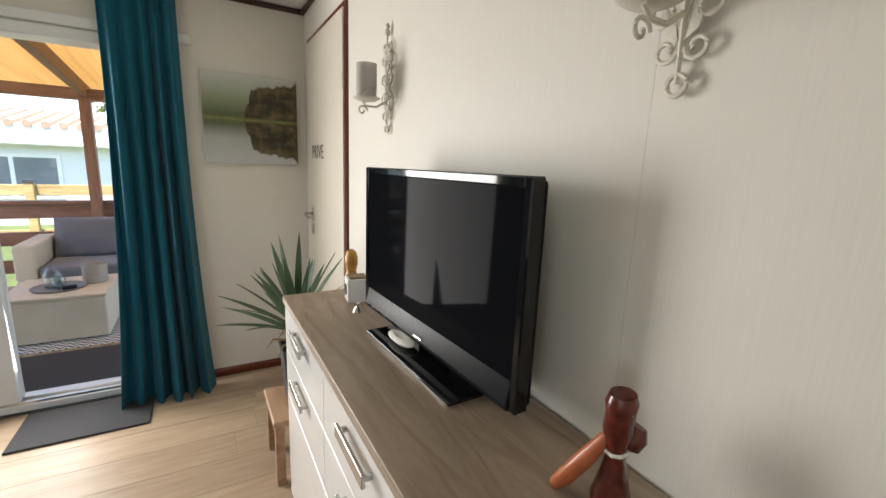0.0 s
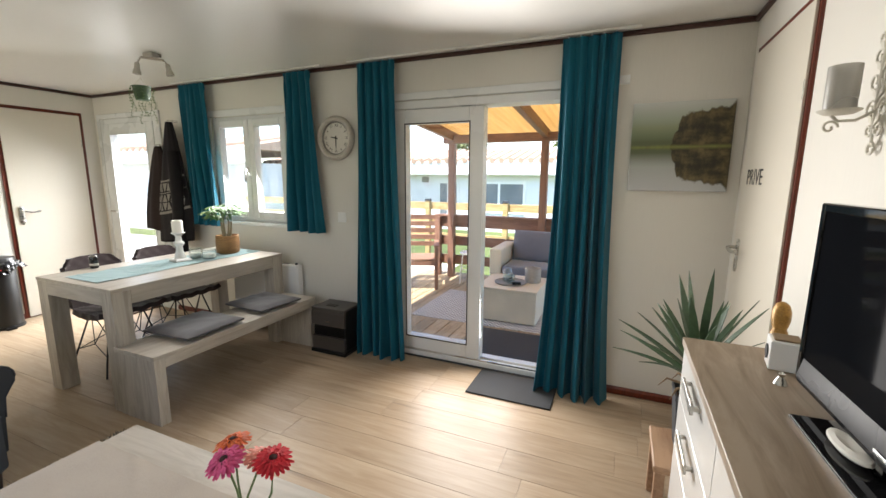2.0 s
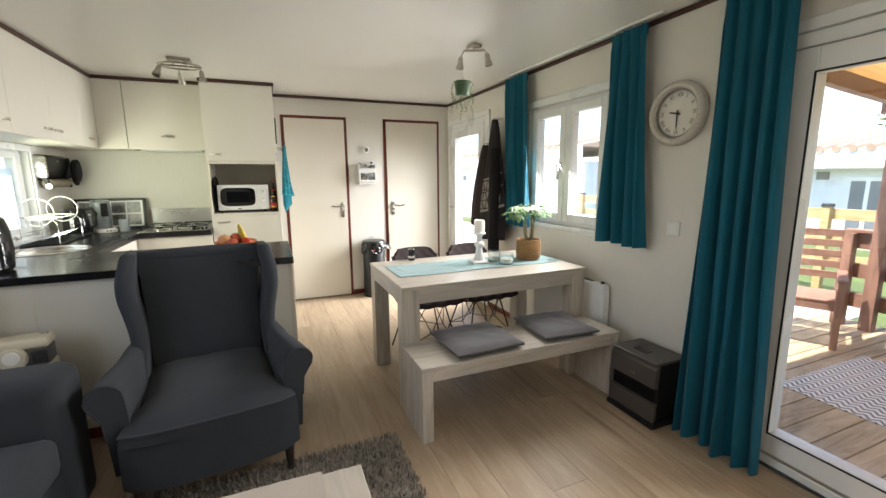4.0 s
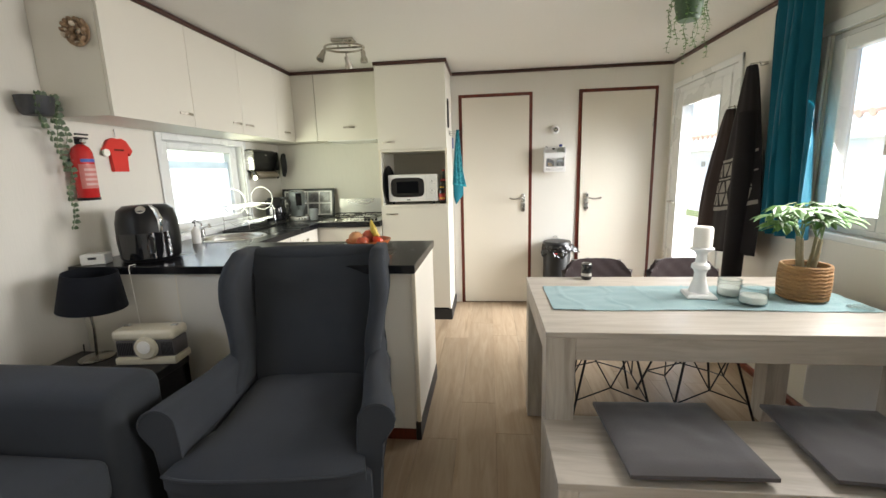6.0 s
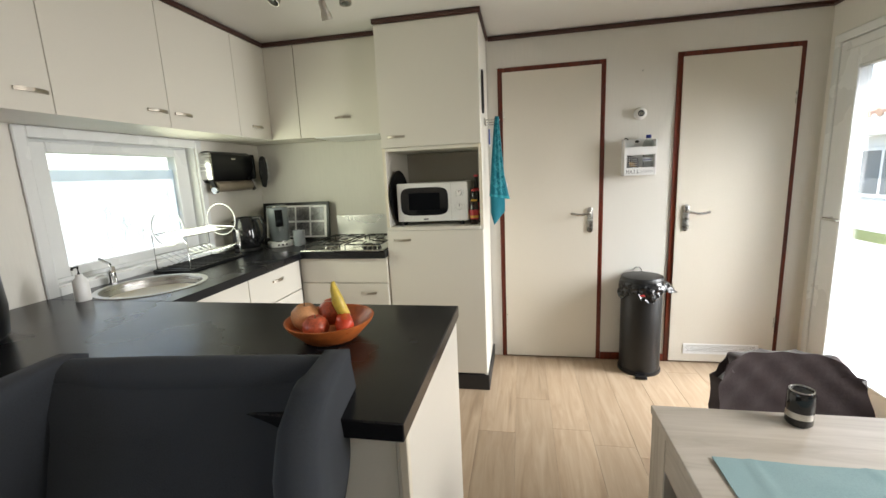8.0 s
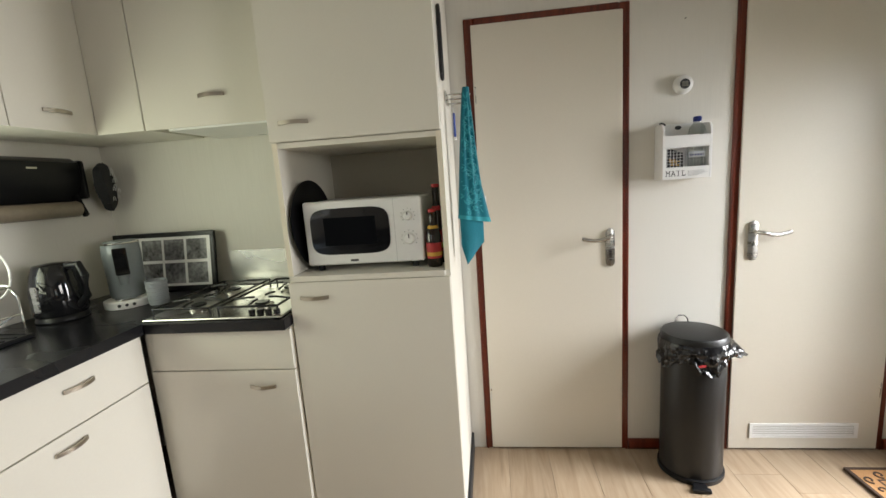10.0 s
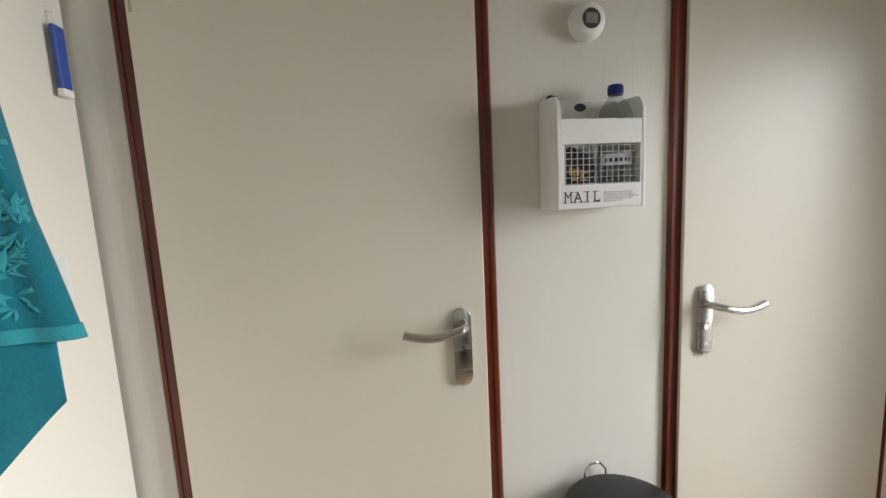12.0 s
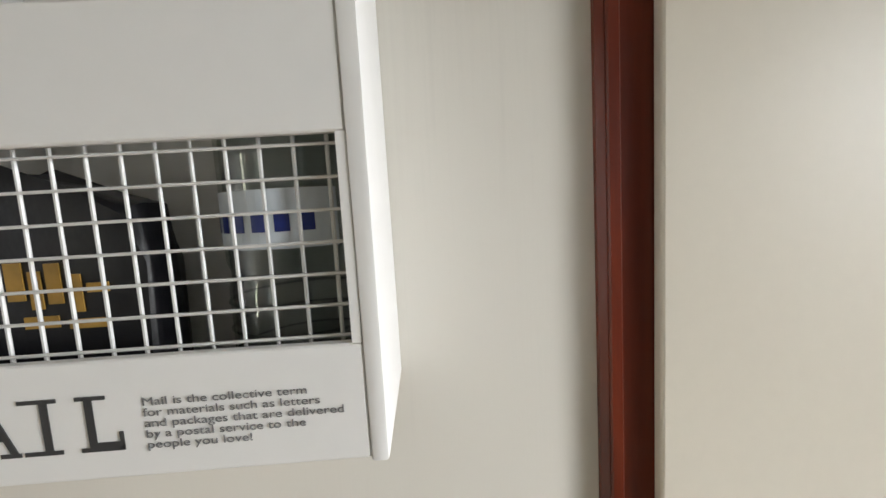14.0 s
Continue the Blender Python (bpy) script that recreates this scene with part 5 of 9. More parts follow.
UZ0, UZ1, UY, UX = 1.622, 2.188, -0.66, -4.80
cuts = [-2.90, -3.46, -3.965, -4.47, -4.80]
for k, (a, b) in enumerate(zip(cuts[1:], cuts)):
    hx = a + 0.07 if k in (0, 1) else b - 0.08 if k == 2 else (a + b) / 2
    wall_unit("wall_cabinet", (a + 0.0008, b - 0.0008, YS + 0.004, UY, UZ0, UZ1), (a + 0.0015, b - 0.0015, UY + 0.001, UY + 0.019, UZ0 - 0.004, UZ1 - 0.002),
              (hx, UY + 0.019, UZ0 + 0.066), (1, 0, 0), (0, 1, 0), "cream wall cabinet over the kitchen window")
cw = root("wall_cabinet", "cream corner wall cabinet", "cabinet", group="kitchen wall units")
part("body", box(XW + 0.004, UX, YS + 0.004, -0.432, UZ0, UZ1), M_CAB, cw)
part("filler_panel", box(UX + 0.001, UX + 0.019, UY + 0.021, -0.434, UZ0 - 0.004, UZ1 - 0.002, r=0.0015), M_CAB, cw)
hood = root("hood_cabinet", "cream wall cabinet with a slide-out cooker hood", "cabinet")
part("body", box(XW + 0.004, UX, -0.430, TY0 - 0.003, UZ0 + 0.03, UZ1), M_CAB, hood)
hd = part("door", box(UX + 0.001, UX + 0.019, -0.429, TY0 - 0.004, UZ0 - 0.004, UZ1 - 0.002, r=0.0015), M_CAB, hood)
bow_handle(hd, (UX + 0.019, -0.13, UZ0 + 0.105), (0, 1, 0), (1, 0, 0), 0.105)
part("hood", box(XW + 0.01, UX + 0.012, -0.34, 0.10, UZ0 - 0.012, UZ0 + 0.030, r=0.004), M_WHITE, hood, "white cooker hood")

# dark strips over the cupboards
trim_run("cornice_5", (-4.785, UY + 0.0195), (-2.89, UY + 0.0195), H - 0.028, H - 0.001, 0.012, (0, 1), M_TRIM, "thin dark brown moulding over the wall cupboards")
trim_run("cornice_6", (UX + 0.0195, TY0 - 0.003), (UX + 0.0195, UY + 0.02), H - 0.028, H - 0.001, 0.012, (1, 0), M_TRIM, "thin dark brown moulding over the wall cupboards")
trim_run("cornice_7", (TX + 0.0195, TY0 - 0.004), (TX + 0.0195, TY1 + 0.014), H - 0.028, H - 0.001, 0.014, (1, 0), M_TRIM, "thin dark brown moulding over the tall cabinet")
trim_run("cornice_8", (XW + 0.02, TY1 + 0.0005), (TX + 0.02, TY1 + 0.0005), H - 0.028, H - 0.001, 0.014, (0, 1), M_TRIM, "thin dark brown moulding over the tall cabinet")
trim_run("cornice_9", (-2.899, YS + 0.003), (-2.899, UY + 0.02), H - 0.028, H - 0.001, 0.012, (1, 0), M_TRIM, "thin dark brown moulding over the wall cupboards")
for nm, d in (("soffit_1", (-4.80, -2.90, YS + 0.004, UY + 0.018, UZ1 + 0.0005, H - 0.0005)), ("soffit_2", (XW + 0.004, UX + 0.018, UY + 0.02, TY0 - 0.004, UZ1 + 0.0005, H - 0.0005)), ("soffit_3", (XW + 0.012, TX + 0.018, TY0, TY1, 2.1905, H - 0.0005))):
    structure(nm, box(*d), M_CAB, "closing panel between cupboards and ceiling", "panel")

# ---- terrace, garden and neighbours ----
M_DECK = timber("deck_timber", (0.20, 0.145, 0.085), (0.40, 0.31, 0.20), along=(9, 1, 9), rough=0.75, knots=0.4, shift=True, relief=0.3)
M_REDWOOD = timber("red_brown_post", (0.17, 0.088, 0.062), (0.27, 0.150, 0.105), along=(9, 9, 1), rough=0.6, knots=0.3)
M_REDWOOD_X = timber("red_brown_rail", (0.17, 0.088, 0.062), (0.27, 0.150, 0.105), along=(1, 9, 9), rough=0.6, knots=0.3)
M_REDWOOD_Y = timber("red_brown_beam", (0.17, 0.088, 0.062), (0.27, 0.150, 0.105), along=(9, 1, 9), rough=0.6, knots=0.3)
M_FENCE = timber("yellow_fence_wood", (0.28, 0.19, 0.075), (0.48, 0.36, 0.17), along=(1, 9, 9), rough=0.75, knots=0.3)
M_GRASS = surface("lawn", (0.075, 0.105, 0.028), 0.9, vary=0.45, big=2.0, fine=40, relief=0.5, depth=0.03)
M_RENDER = surface("white_house_boards", (0.66, 0.67, 0.68), 0.6, vary=0.05)
M_ROOFTILE = surface("pale_roof_tile", (0.50, 0.34, 0.25), 0.7, vary=0.2, big=4)
M_WICKER = surface("cream_wicker", (0.56, 0.51, 0.41), 0.6, vary=0.18, big=3, fine=160, relief=0.6, depth=0.004)
M_CUSH = cloth("slate_cushion", (0.125, 0.13, 0.16), 0.9, 0.12)

ground = structure("ground", box(-400, 400, 2.9, 600, -0.55, -0.35), M_GRASS, "short sunlit lawn round the chalet", "ground")
structure("ground_south", box(-400, 400, -600, 2.9, -0.55, -0.36), M_GRASS, "short lawn behind the chalet", "ground")
for nm, d in (("foundation_1", (XW - T, XE + T, YN + 0.001, YN + T, -0.35, -0.001)), ("foundation_2", (XW - T, XE + T, YS - T, YS - 0.001, -0.36, -0.001))):
    structure(nm, box(*d), M_ANTHRACITE, "dark skirting below the chalet wall", "wall")

# added pale ground gives the glaring white view through the entry door
M_GLAREGROUND = surface("pale_glare_ground", (0.46, 0.44, 0.40), 0.9, vary=0.25, big=1.5, fine=60, relief=0.6, depth=0.02)
structure("path", box(-24.0, -2.8, 3.0, 7.6, -0.40, -0.335), M_GLAREGROUND, "pale ground added beside the terrace in place of glare", "path")
deck = structure("deck", box(-2.75, 2.6, YN + T + 0.01, 6.0, -0.30, -0.128), M_ANTHRACITE, "weathered timber terrace boards", "deck")
x = -2.75
bm0 = None
while x < 2.5:
    if bm0 is None:
        bmd = box(-0.069, 0.069, -(6.0 - YN - T) / 2 + 0.01, (6.0 - YN - T) / 2 - 0.01, -0.024, 0.0, r=0.003)
        bm0 = bpy.data.meshes.new("board")
        bmd.to_mesh(bm0)
        bmd.free()
        bm0.materials.append(M_DECK)
    ob = new("board", bm0)
    ob.parent, ob.location = deck, (x + 0.07, (6.0 + YN + T) / 2 + 0.005, -0.10)
    x += 0.145

# covered terrace
perg = root("pergola", "timber terrace roof with yellow translucent sheets", "pergola")
for px in (-2.225, -0.885, 0.50, 1.9):
    part("post", box(px - 0.048, px + 0.048, 5.70, 5.796, -0.10, 1.87, r=0.004), M_REDWOOD, perg, "red-brown wooden post")
part("front_beam", box(-2.35, 2.35, 5.69, 5.80, 1.87, 1.985, r=0.004), M_REDWOOD_X, perg)
for px in (-2.225, -0.885, 0.50, 1.9):
    bmr = box(-0.035, 0.035, 0, 3.16, -0.06, 0.06, r=0.003)
    part("rafter", bmr, M_REDWOOD_Y, perg).matrix_local = pose(px, YN + T + 0.01, 2.215, -4.9, 0, 0)
mr, tt, bb = node_mat("translucent_sheet")
tl, mx = tt.nodes.new("ShaderNodeBsdfTranslucent"), tt.nodes.new("ShaderNodeMixShader")
wv = add(tt, "ShaderNodeTexNoise", Scale=1.2, Detail=3.0)
tt.links.new(coords(tt, (6, 0.4, 1)), wv.inputs["Vector"])
tt.links.new(ramp(tt, wv.outputs[0], [(0.3, (0.60, 0.43, 0.22)), (0.7, (0.70, 0.53, 0.30))]), tl.inputs["Color"])
bb.inputs["Base Color"].default_value = (0.58, 0.45, 0.28, 1)
mx.inputs[0].default_value = 0.6
tt.links.new(bb.outputs[0], mx.inputs[1])
tt.links.new(tl.outputs[0], mx.inputs[2])
tt.links.new(mx.outputs[0], tt.nodes["Material Output"].inputs["Surface"])
sheet_bm = sheet(lambda u, v: (-2.4 + 4.8 * u, 0.0 + 3.30 * v, 0.005 * math.sin(u * 4.8 / 0.076 * 2 * math.pi)), 380, 2, 0.002)
part("roof_sheet", sheet_bm, mr, perg, "yellow corrugated roof sheet").matrix_local = pose(0, YN + T + 0.01, 2.287, -4.9, 0, 0)
railing = root("terrace_railing", "red-brown timber terrace railing", "railing")
for z0, z1 in ((0.65, 0.80), (0.37, 0.51), (0.08, 0.22)):
    part("rail", box(-2.48, 2.3, 5.80, 5.825, z0, z1, r=0.003), M_REDWOOD_X, railing)
part("handrail", box(-2.50, 2.3, 5.76, 5.86, 0.802, 0.835, r=0.004), M_REDWOOD_X, railing)
part("end_post", box(-2.49, -2.40, 5.70, 5.795, -0.10, 0.80, r=0.004), M_REDWOOD, railing)

fence = root("garden_fence", "yellowish half-round timber garden fence", "fence")
for z0, z1 in ((0.72, 0.87), (0.42, 0.55), (0.10, 0.23)):
    part("rail", box(-9.0, 9.0, 8.02, 8.05, z0, z1, r=0.004), M_FENCE, fence)
for k in range(11):
    fx = -8.71 + 1.68 * k
    p = part("post", box(fx - 0.05, fx + 0.05, 7.92, 8.02, -0.35, 0.90, r=0.006), M_FENCE, fence)
    part("post_cap", prism([(fx - 0.06, 0.90), (fx + 0.06, 0.90), (fx + 0.045, 0.94), (fx - 0.045, 0.94)], "y", 7.91, 8.03), M_ANTHRACITE, p, "dark post cap")


def neighbour(name, x0, x1, y, z1, ridge, label, openings):
    """A low chalet: pale board walls, a deep white fascia and a tiled roof. openings: (x0, x1, z0, z1), with two panes each."""
    h = root(name, label, "house")
    part("wall", box(x0, x1, y, y + 4, -0.35, z1), M_RENDER, h)
    part("fascia", box(x0 - 0.3, x1 + 0.3, y - 0.38, y - 0.34, z1, z1 + 0.42, r=0.01), M_FASCIA, h, "deep white fascia board")
    part("soffit", box(x0 - 0.3, x1 + 0.3, y - 0.34, y, z1 - 0.02, z1), M_FASCIA, h)
    part("roof", prism([(y - 0.36, z1 + 0.42), (y + 2.0, ridge), (y + 4.35, z1 + 0.42), (y + 4.35, z1 + 0.36), (y - 0.36, z1 + 0.36)], "x", x0 - 0.3, x1 + 0.3), M_ROOFTILE, h)
    for k in range(int((x1 - x0) / 0.3)):
        part("roof_rib", tube([(x0 + 0.3 * k, y - 0.42, z1 + 0.43), (x0 + 0.3 * k, y + 1.98, ridge + 0.005)], 0.085, 8), M_ROOFTILE, h)
    for a, b, c, d in openings:
        w = part("window", box(a, b, y - 0.03, y + 0.02, c, d, r=0.006), M_PVC, h)
        m = (a + b) / 2
        for p, q in ((a + 0.08, m - 0.04), (m + 0.04, b - 0.08)):
            part("pane", box(p, q, y - 0.036, y - 0.031, c + 0.08, d - 0.08), M_HOUSEGLASS, w)
    part("wall_vent", box(x0 + 0.36 * (x1 - x0) - 0.13, x0 + 0.36 * (x1 - x0) + 0.13, y - 0.02, y - 0.001, 1.22, 1.40, r=0.004), M_CLOCKGREY, h, "small grey wall vent")
    return h


def tree(x, y, height, spread, seed):
    """A broadleaf tree: tapered trunk, limbs and a loose crown of small leaf sprays."""
    rng = random.Random(seed)
    t = root("garden_tree", "leafy pale green tree behind the chalets", "tree", pose(x, y, -0.36), "garden trees")
    part("trunk", tube([(0, 0, 0), (0.05, 0.02, height * 0.3), (-0.04, 0.05, height * 0.6), (0, 0, height * 0.85)], 0.16, 10, taper=(1.2, 0.9, 0.6, 0.2)), M_BARKTREE, t, "", True)
    vs, fs = [], []
    for k in range(11):
        a, z0 = k * 2.4, height * (0.38 + 0.045 * k)
        L = spread * rng.uniform(0.55, 1.0) * (1 - 0.045 * k)
        tip = Vector((L * math.cos(a), L * math.sin(a), z0 + height * rng.uniform(0.10, 0.22)))
        part("limb", tube([(0, 0, z0), tip * 0.5 + Vector((0, 0, z0 * 0.5 + 0.05)), tip], 0.05, 6, taper=(1, 0.6, 0.2)), M_BARKTREE, t)
        for j in range(150):
            f = rng.uniform(0.35, 1.12)
            c = Vector((0, 0, z0)).lerp(tip, f) + Vector((rng.gauss(0, 0.28), rng.gauss(0, 0.28), rng.gauss(0.05, 0.22))) * spread * 0.42
            d = Vector((rng.gauss(0, 1), rng.gauss(0, 1), rng.gauss(0, 0.6))).normalized()
            e = d.cross(Vector((rng.gauss(0, 1), rng.gauss(0, 1), rng.gauss(0, 1)))).normalized()
            r = rng.uniform(0.06, 0.13)
            b = len(vs)
            vs += [c - d * r, c + e * r * 0.5, c + d * r, c - e * r * 0.5]
            fs.append((b, b + 1, b + 2, b + 3))
    me = bpy.data.meshes.new("crown")
    me.from_pydata(vs, [], fs)
    me.materials.append(M_TREELEAF)
    p = new("crown", me)
    p.parent = t
    return t


M_FASCIA = surface("white_fascia", (0.80, 0.80, 0.79), 0.5, vary=0.04)
M_HOUSEGLASS = surface("far_window_pane", (0.16, 0.18, 0.20), 0.12, vary=0.15, relief=0.0)
M_BARKTREE = surface("tree_bark", (0.14, 0.105, 0.075), 0.9, vary=0.3, fine=40, relief=0.5, depth=0.01)
M_TREELEAF = surface("pale_tree_leaf", (0.11, 0.135, 0.04), 0.6, vary=0.5, big=3.0, fine=30, relief=0.0)
neighbour("neighbour_chalet", -13.0, 6.0, 13.0, 1.48, 2.35, "long white neighbouring chalet with a pale tiled roof", ((-5.68, -4.92, -0.2, 1.27), (-4.4, -2.7, 0.25, 1.27), (-10.4, -9.0, 0.35, 1.27), (0.6, 2.0, 0.35, 1.27)))
neighbour("neighbour_chalet", -21.0, -9.4, 8.6, 1.75, 2.6, "white chalet beside the added pale ground", ((-19.5, -18.2, 0.4, 1.5), (-13.6, -12.2, 0.4, 1.5)))
for x, y, hh, sp, sd in ((-1.6, 19.5, 4.3, 1.7, 3), (2.6, 20.5, 4.8, 1.9, 4), (-7.5, 21.0, 3.9, 1.5, 5), (-12.5, 19.0, 4.4, 1.7, 6)):
    tree(x, y, hh, sp, sd)


def lounge_sofa():
    s = root("garden_sofa", "cream wicker garden sofa with slate cushions", "sofa")
    x0, x1, y0, y1 = -1.36, 0.95, 4.88, 5.60
    part("base", box(x0 + 0.001, x1 - 0.001, y0, y1, -0.085, 0.20, r=0.015, seg=2), M_WICKER, s)
    part("arm", box(x0, x0 + 0.15, y0 - 0.005, y1, 0.20, 0.52, r=0.02, seg=2), M_WICKER, s)
    part("arm", box(x1 - 0.15, x1, y0 - 0.005, y1, 0.20, 0.52, r=0.02, seg=2), M_WICKER, s)
    part("back", box(x0 + 0.15, x1 - 0.15, y1 - 0.12, y1, 0.20, 0.56, r=0.02, seg=2), M_WICKER, s)
    for a, b in ((x0 + 0.16, -0.21), (-0.20, x1 - 0.16)):
        part("seat_cushion", box(a, b, y0 - 0.01, y1 - 0.13, 0.205, 0.315, r=0.03, seg=3), M_CUSH, s, "slate grey seat cushion", True)
    for k in range(3):
        a = x0 + 0.16 + k * 0.665
        p = part("back_cushion", pillow(-0.315, 0.315, -0.20, 0.20, -0.075, 0.075, 14), M_CUSH, s, "slate grey back cushion", True)
        p.matrix_local = pose(a + 0.33, 5.40, 0.50, 78, 0, 3 * (k - 1))
    for x in (x0 + 0.05, x1 - 0.05):
        for y in (y0 + 0.05, y1 - 0.05):
            part("foot", cyl(x, y, -0.10, -0.084, 0.02, n=8), M_BLACK, s)
    return s


lounge_sofa()
gt = root("garden_table", "low cream wicker garden table", "table")
part("body", box(-1.225, -0.60, 4.0, 4.64, -0.085, 0.245, r=0.012, seg=2), M_WICKER, gt)
part("tabletop", box(-1.235, -0.59, 3.99, 4.65, 0.245, 0.27, r=0.008, seg=2), M_WICKER, gt)
for x in (-1.18, -0.65):
    for y in (4.05, 4.59):
        part("foot", cyl(x, y, -0.092, -0.084, 0.02, n=8), M_BLACK, gt)

M_CLEARJAR = clear_glass("clear_jar_glass", (0.86, 0.90, 0.90))
tray = root("serving_tray", "round grey metal tray on the garden table", "tray", pose(-0.93, 4.27, 0.271))
part("tray", lathe([(0, 0), (0.165, 0), (0.175, 0.012), (0.170, 0.014), (0.160, 0.006), (0, 0.006)], n=40), M_CLOCKGREY, tray, "", True)
for jx, jy, r, h in ((-0.97, 4.29, 0.055, 0.17), (-0.92, 4.23, 0.045, 0.13)):
    j = root("glass_jar", "clear lidded glass jar on the tray", "jar", pose(jx, jy, 0.2775), "garden table jars")
    part("glass", lathe([(0, 0), (r * 0.85, 0), (r, 0.01), (r, h * 0.62), (r * 0.7, h * 0.78), (r * 0.72, h * 0.8), (r * 0.66, h * 0.8), (r * 0.92, h * 0.6), (r * 0.92, 0.014), (0, 0.008)], n=28), M_CLEARJAR, j, "", True)
    part("lid", lathe([(0, h), (r * 0.25, h * 0.99), (r * 0.3, h * 0.93), (r * 0.15, h * 0.88), (r * 0.74, h * 0.83), (r * 0.74, h * 0.805), (0, h * 0.805)], n=28), M_CLEARJAR, j, "clear glass lid", True)
bx2 = thing("black_tin", box(-0.045, 0.045, -0.03, 0.03, 0, 0.03, r=0.006, seg=2), M_BLACK, "small black tin on the tray", "tin", True, m=pose(-0.85, 4.19, 0.2775, 0, 0, 20))
M_SMOKE = surface("smoky_beige_glass", (0.36, 0.33, 0.30), 0.25, vary=0.12, relief=0.0)
cg = root("candle_glass", "large smoky candle glass on the garden table", "candle", pose(-0.72, 4.40, 0.2705))
part("glass", lathe([(0, 0), (0.078, 0), (0.085, 0.008), (0.088, 0.155), (0.083, 0.155), (0.080, 0.05), (0, 0.048)], n=32), M_SMOKE, cg, "", True)
part("wax", cyl(0, 0, 0.049, 0.10, 0.078, n=28), M_WAX, cg, "", True)


def garden_chair():
    c = root("garden_chair", "weathered brown slatted wooden garden armchair", "chair", pose(-2.42, 5.02, -0.10, 0, 0, 24))
    for x in (-0.25, 0.25):
        part("front_leg", box(x - 0.025, x + 0.025, -0.25, -0.20, 0, 0.58, r=0.004), M_REDWOOD, c)
        part("back_leg", prism([(0.19, 0.0), (0.24, 0.0), (0.24, 0.42), (0.36, 0.96), (0.32, 0.96), (0.19, 0.44)], "x", x - 0.025, x + 0.025, 0.003), M_REDWOOD, c)
        part("armrest", box(x - 0.035, x + 0.035, -0.28, 0.27, 0.58, 0.605, r=0.006), M_REDWOOD_Y, c)
    for k in range(6):
        part("seat_slat", box(-0.225, 0.225, -0.25 + k * 0.078, -0.19 + k * 0.078, 0.40, 0.42, r=0.003), M_REDWOOD_X, c)
    for k in range(5):
        z = 0.52 + k * 0.093
        y = 0.215 + (z - 0.42) * 0.225
        part("back_slat", box(-0.225, 0.225, y, y + 0.02, z, z + 0.065, r=0.003), M_REDWOOD_X, c)
    part("apron", box(-0.225, 0.225, -0.245, -0.225, 0.33, 0.395), M_REDWOOD_X, c)
    return c


garden_chair()
ws = root("terrace_stool", "small white metal stool by the railing", "stool", pose(-1.80, 5.42, -0.0995))
M_WHITEMETAL = surface("white_metal", (0.76, 0.76, 0.75), 0.4, vary=0.03, relief=0.0)
part("seat", cyl(0, 0, 0.43, 0.455, 0.15, n=28, bevel=0.006), M_WHITEMETAL, ws, "", True)
for k in range(4):
    q = k * math.pi / 2 + 0.5
    part("leg", tube([(0.11 * math.cos(q), 0.11 * math.sin(q), 0.43), (0.15 * math.cos(q), 0.15 * math.sin(q), 0.0)], 0.010, 8), M_WHITEMETAL, ws, "", True)
part("ring", tube([(0.128 * math.cos(k * math.pi / 10), 0.128 * math.sin(k * math.pi / 10), 0.22) for k in range(20)], 0.006, 6, closed=True), M_WHITEMETAL, ws)
m, t, b = node_mat("terrace_rug_weave")
v = coords(t, (1, 1, 1))
# rows of zigzag lines along the rug
sp3 = t.nodes.new("ShaderNodeSeparateXYZ")
t.links.new(v, sp3.inputs[0])
zig = t.nodes.new("ShaderNodeMath")
zig.operation = "PINGPONG"
zig.inputs[1].default_value = 0.035
t.links.new(sp3.outputs["X"], zig.inputs[0])
lift = t.nodes.new("ShaderNodeMath")
lift.operation = "MULTIPLY_ADD"
lift.inputs[1].default_value = 1.1
t.links.new(zig.outputs[0], lift.inputs[0])
t.links.new(sp3.outputs["Y"], lift.inputs[2])
band = t.nodes.new("ShaderNodeMath")
band.operation = "PINGPONG"
band.inputs[1].default_value = 0.026
t.links.new(lift.outputs[0], band.inputs[0])
unit = t.nodes.new("ShaderNodeMath")
unit.operation = "DIVIDE"
unit.inputs[1].default_value = 0.026
t.links.new(band.outputs[0], unit.inputs[0])
t.links.new(ramp(t, unit.outputs[0], [(0.38, (0.11, 0.115, 0.13)), (0.50, (0.58, 0.57, 0.55))]), b.inputs["Base Color"])
b.inputs["Roughness"].default_value = 0.95
M_TERRUG = m
thing("terrace_rug", box(-1.93, 0.8, 3.85, 4.98, -0.0995, -0.092, r=0.002), M_TERRUG, "grey and white patterned terrace rug", "rug")
thing("terrace_mat", box(-1.14, 0.1, 2.95, 3.78, -0.0995, -0.088, r=0.003), M_DARKMAT, "large dark grey mat on the terrace boards", "mat")

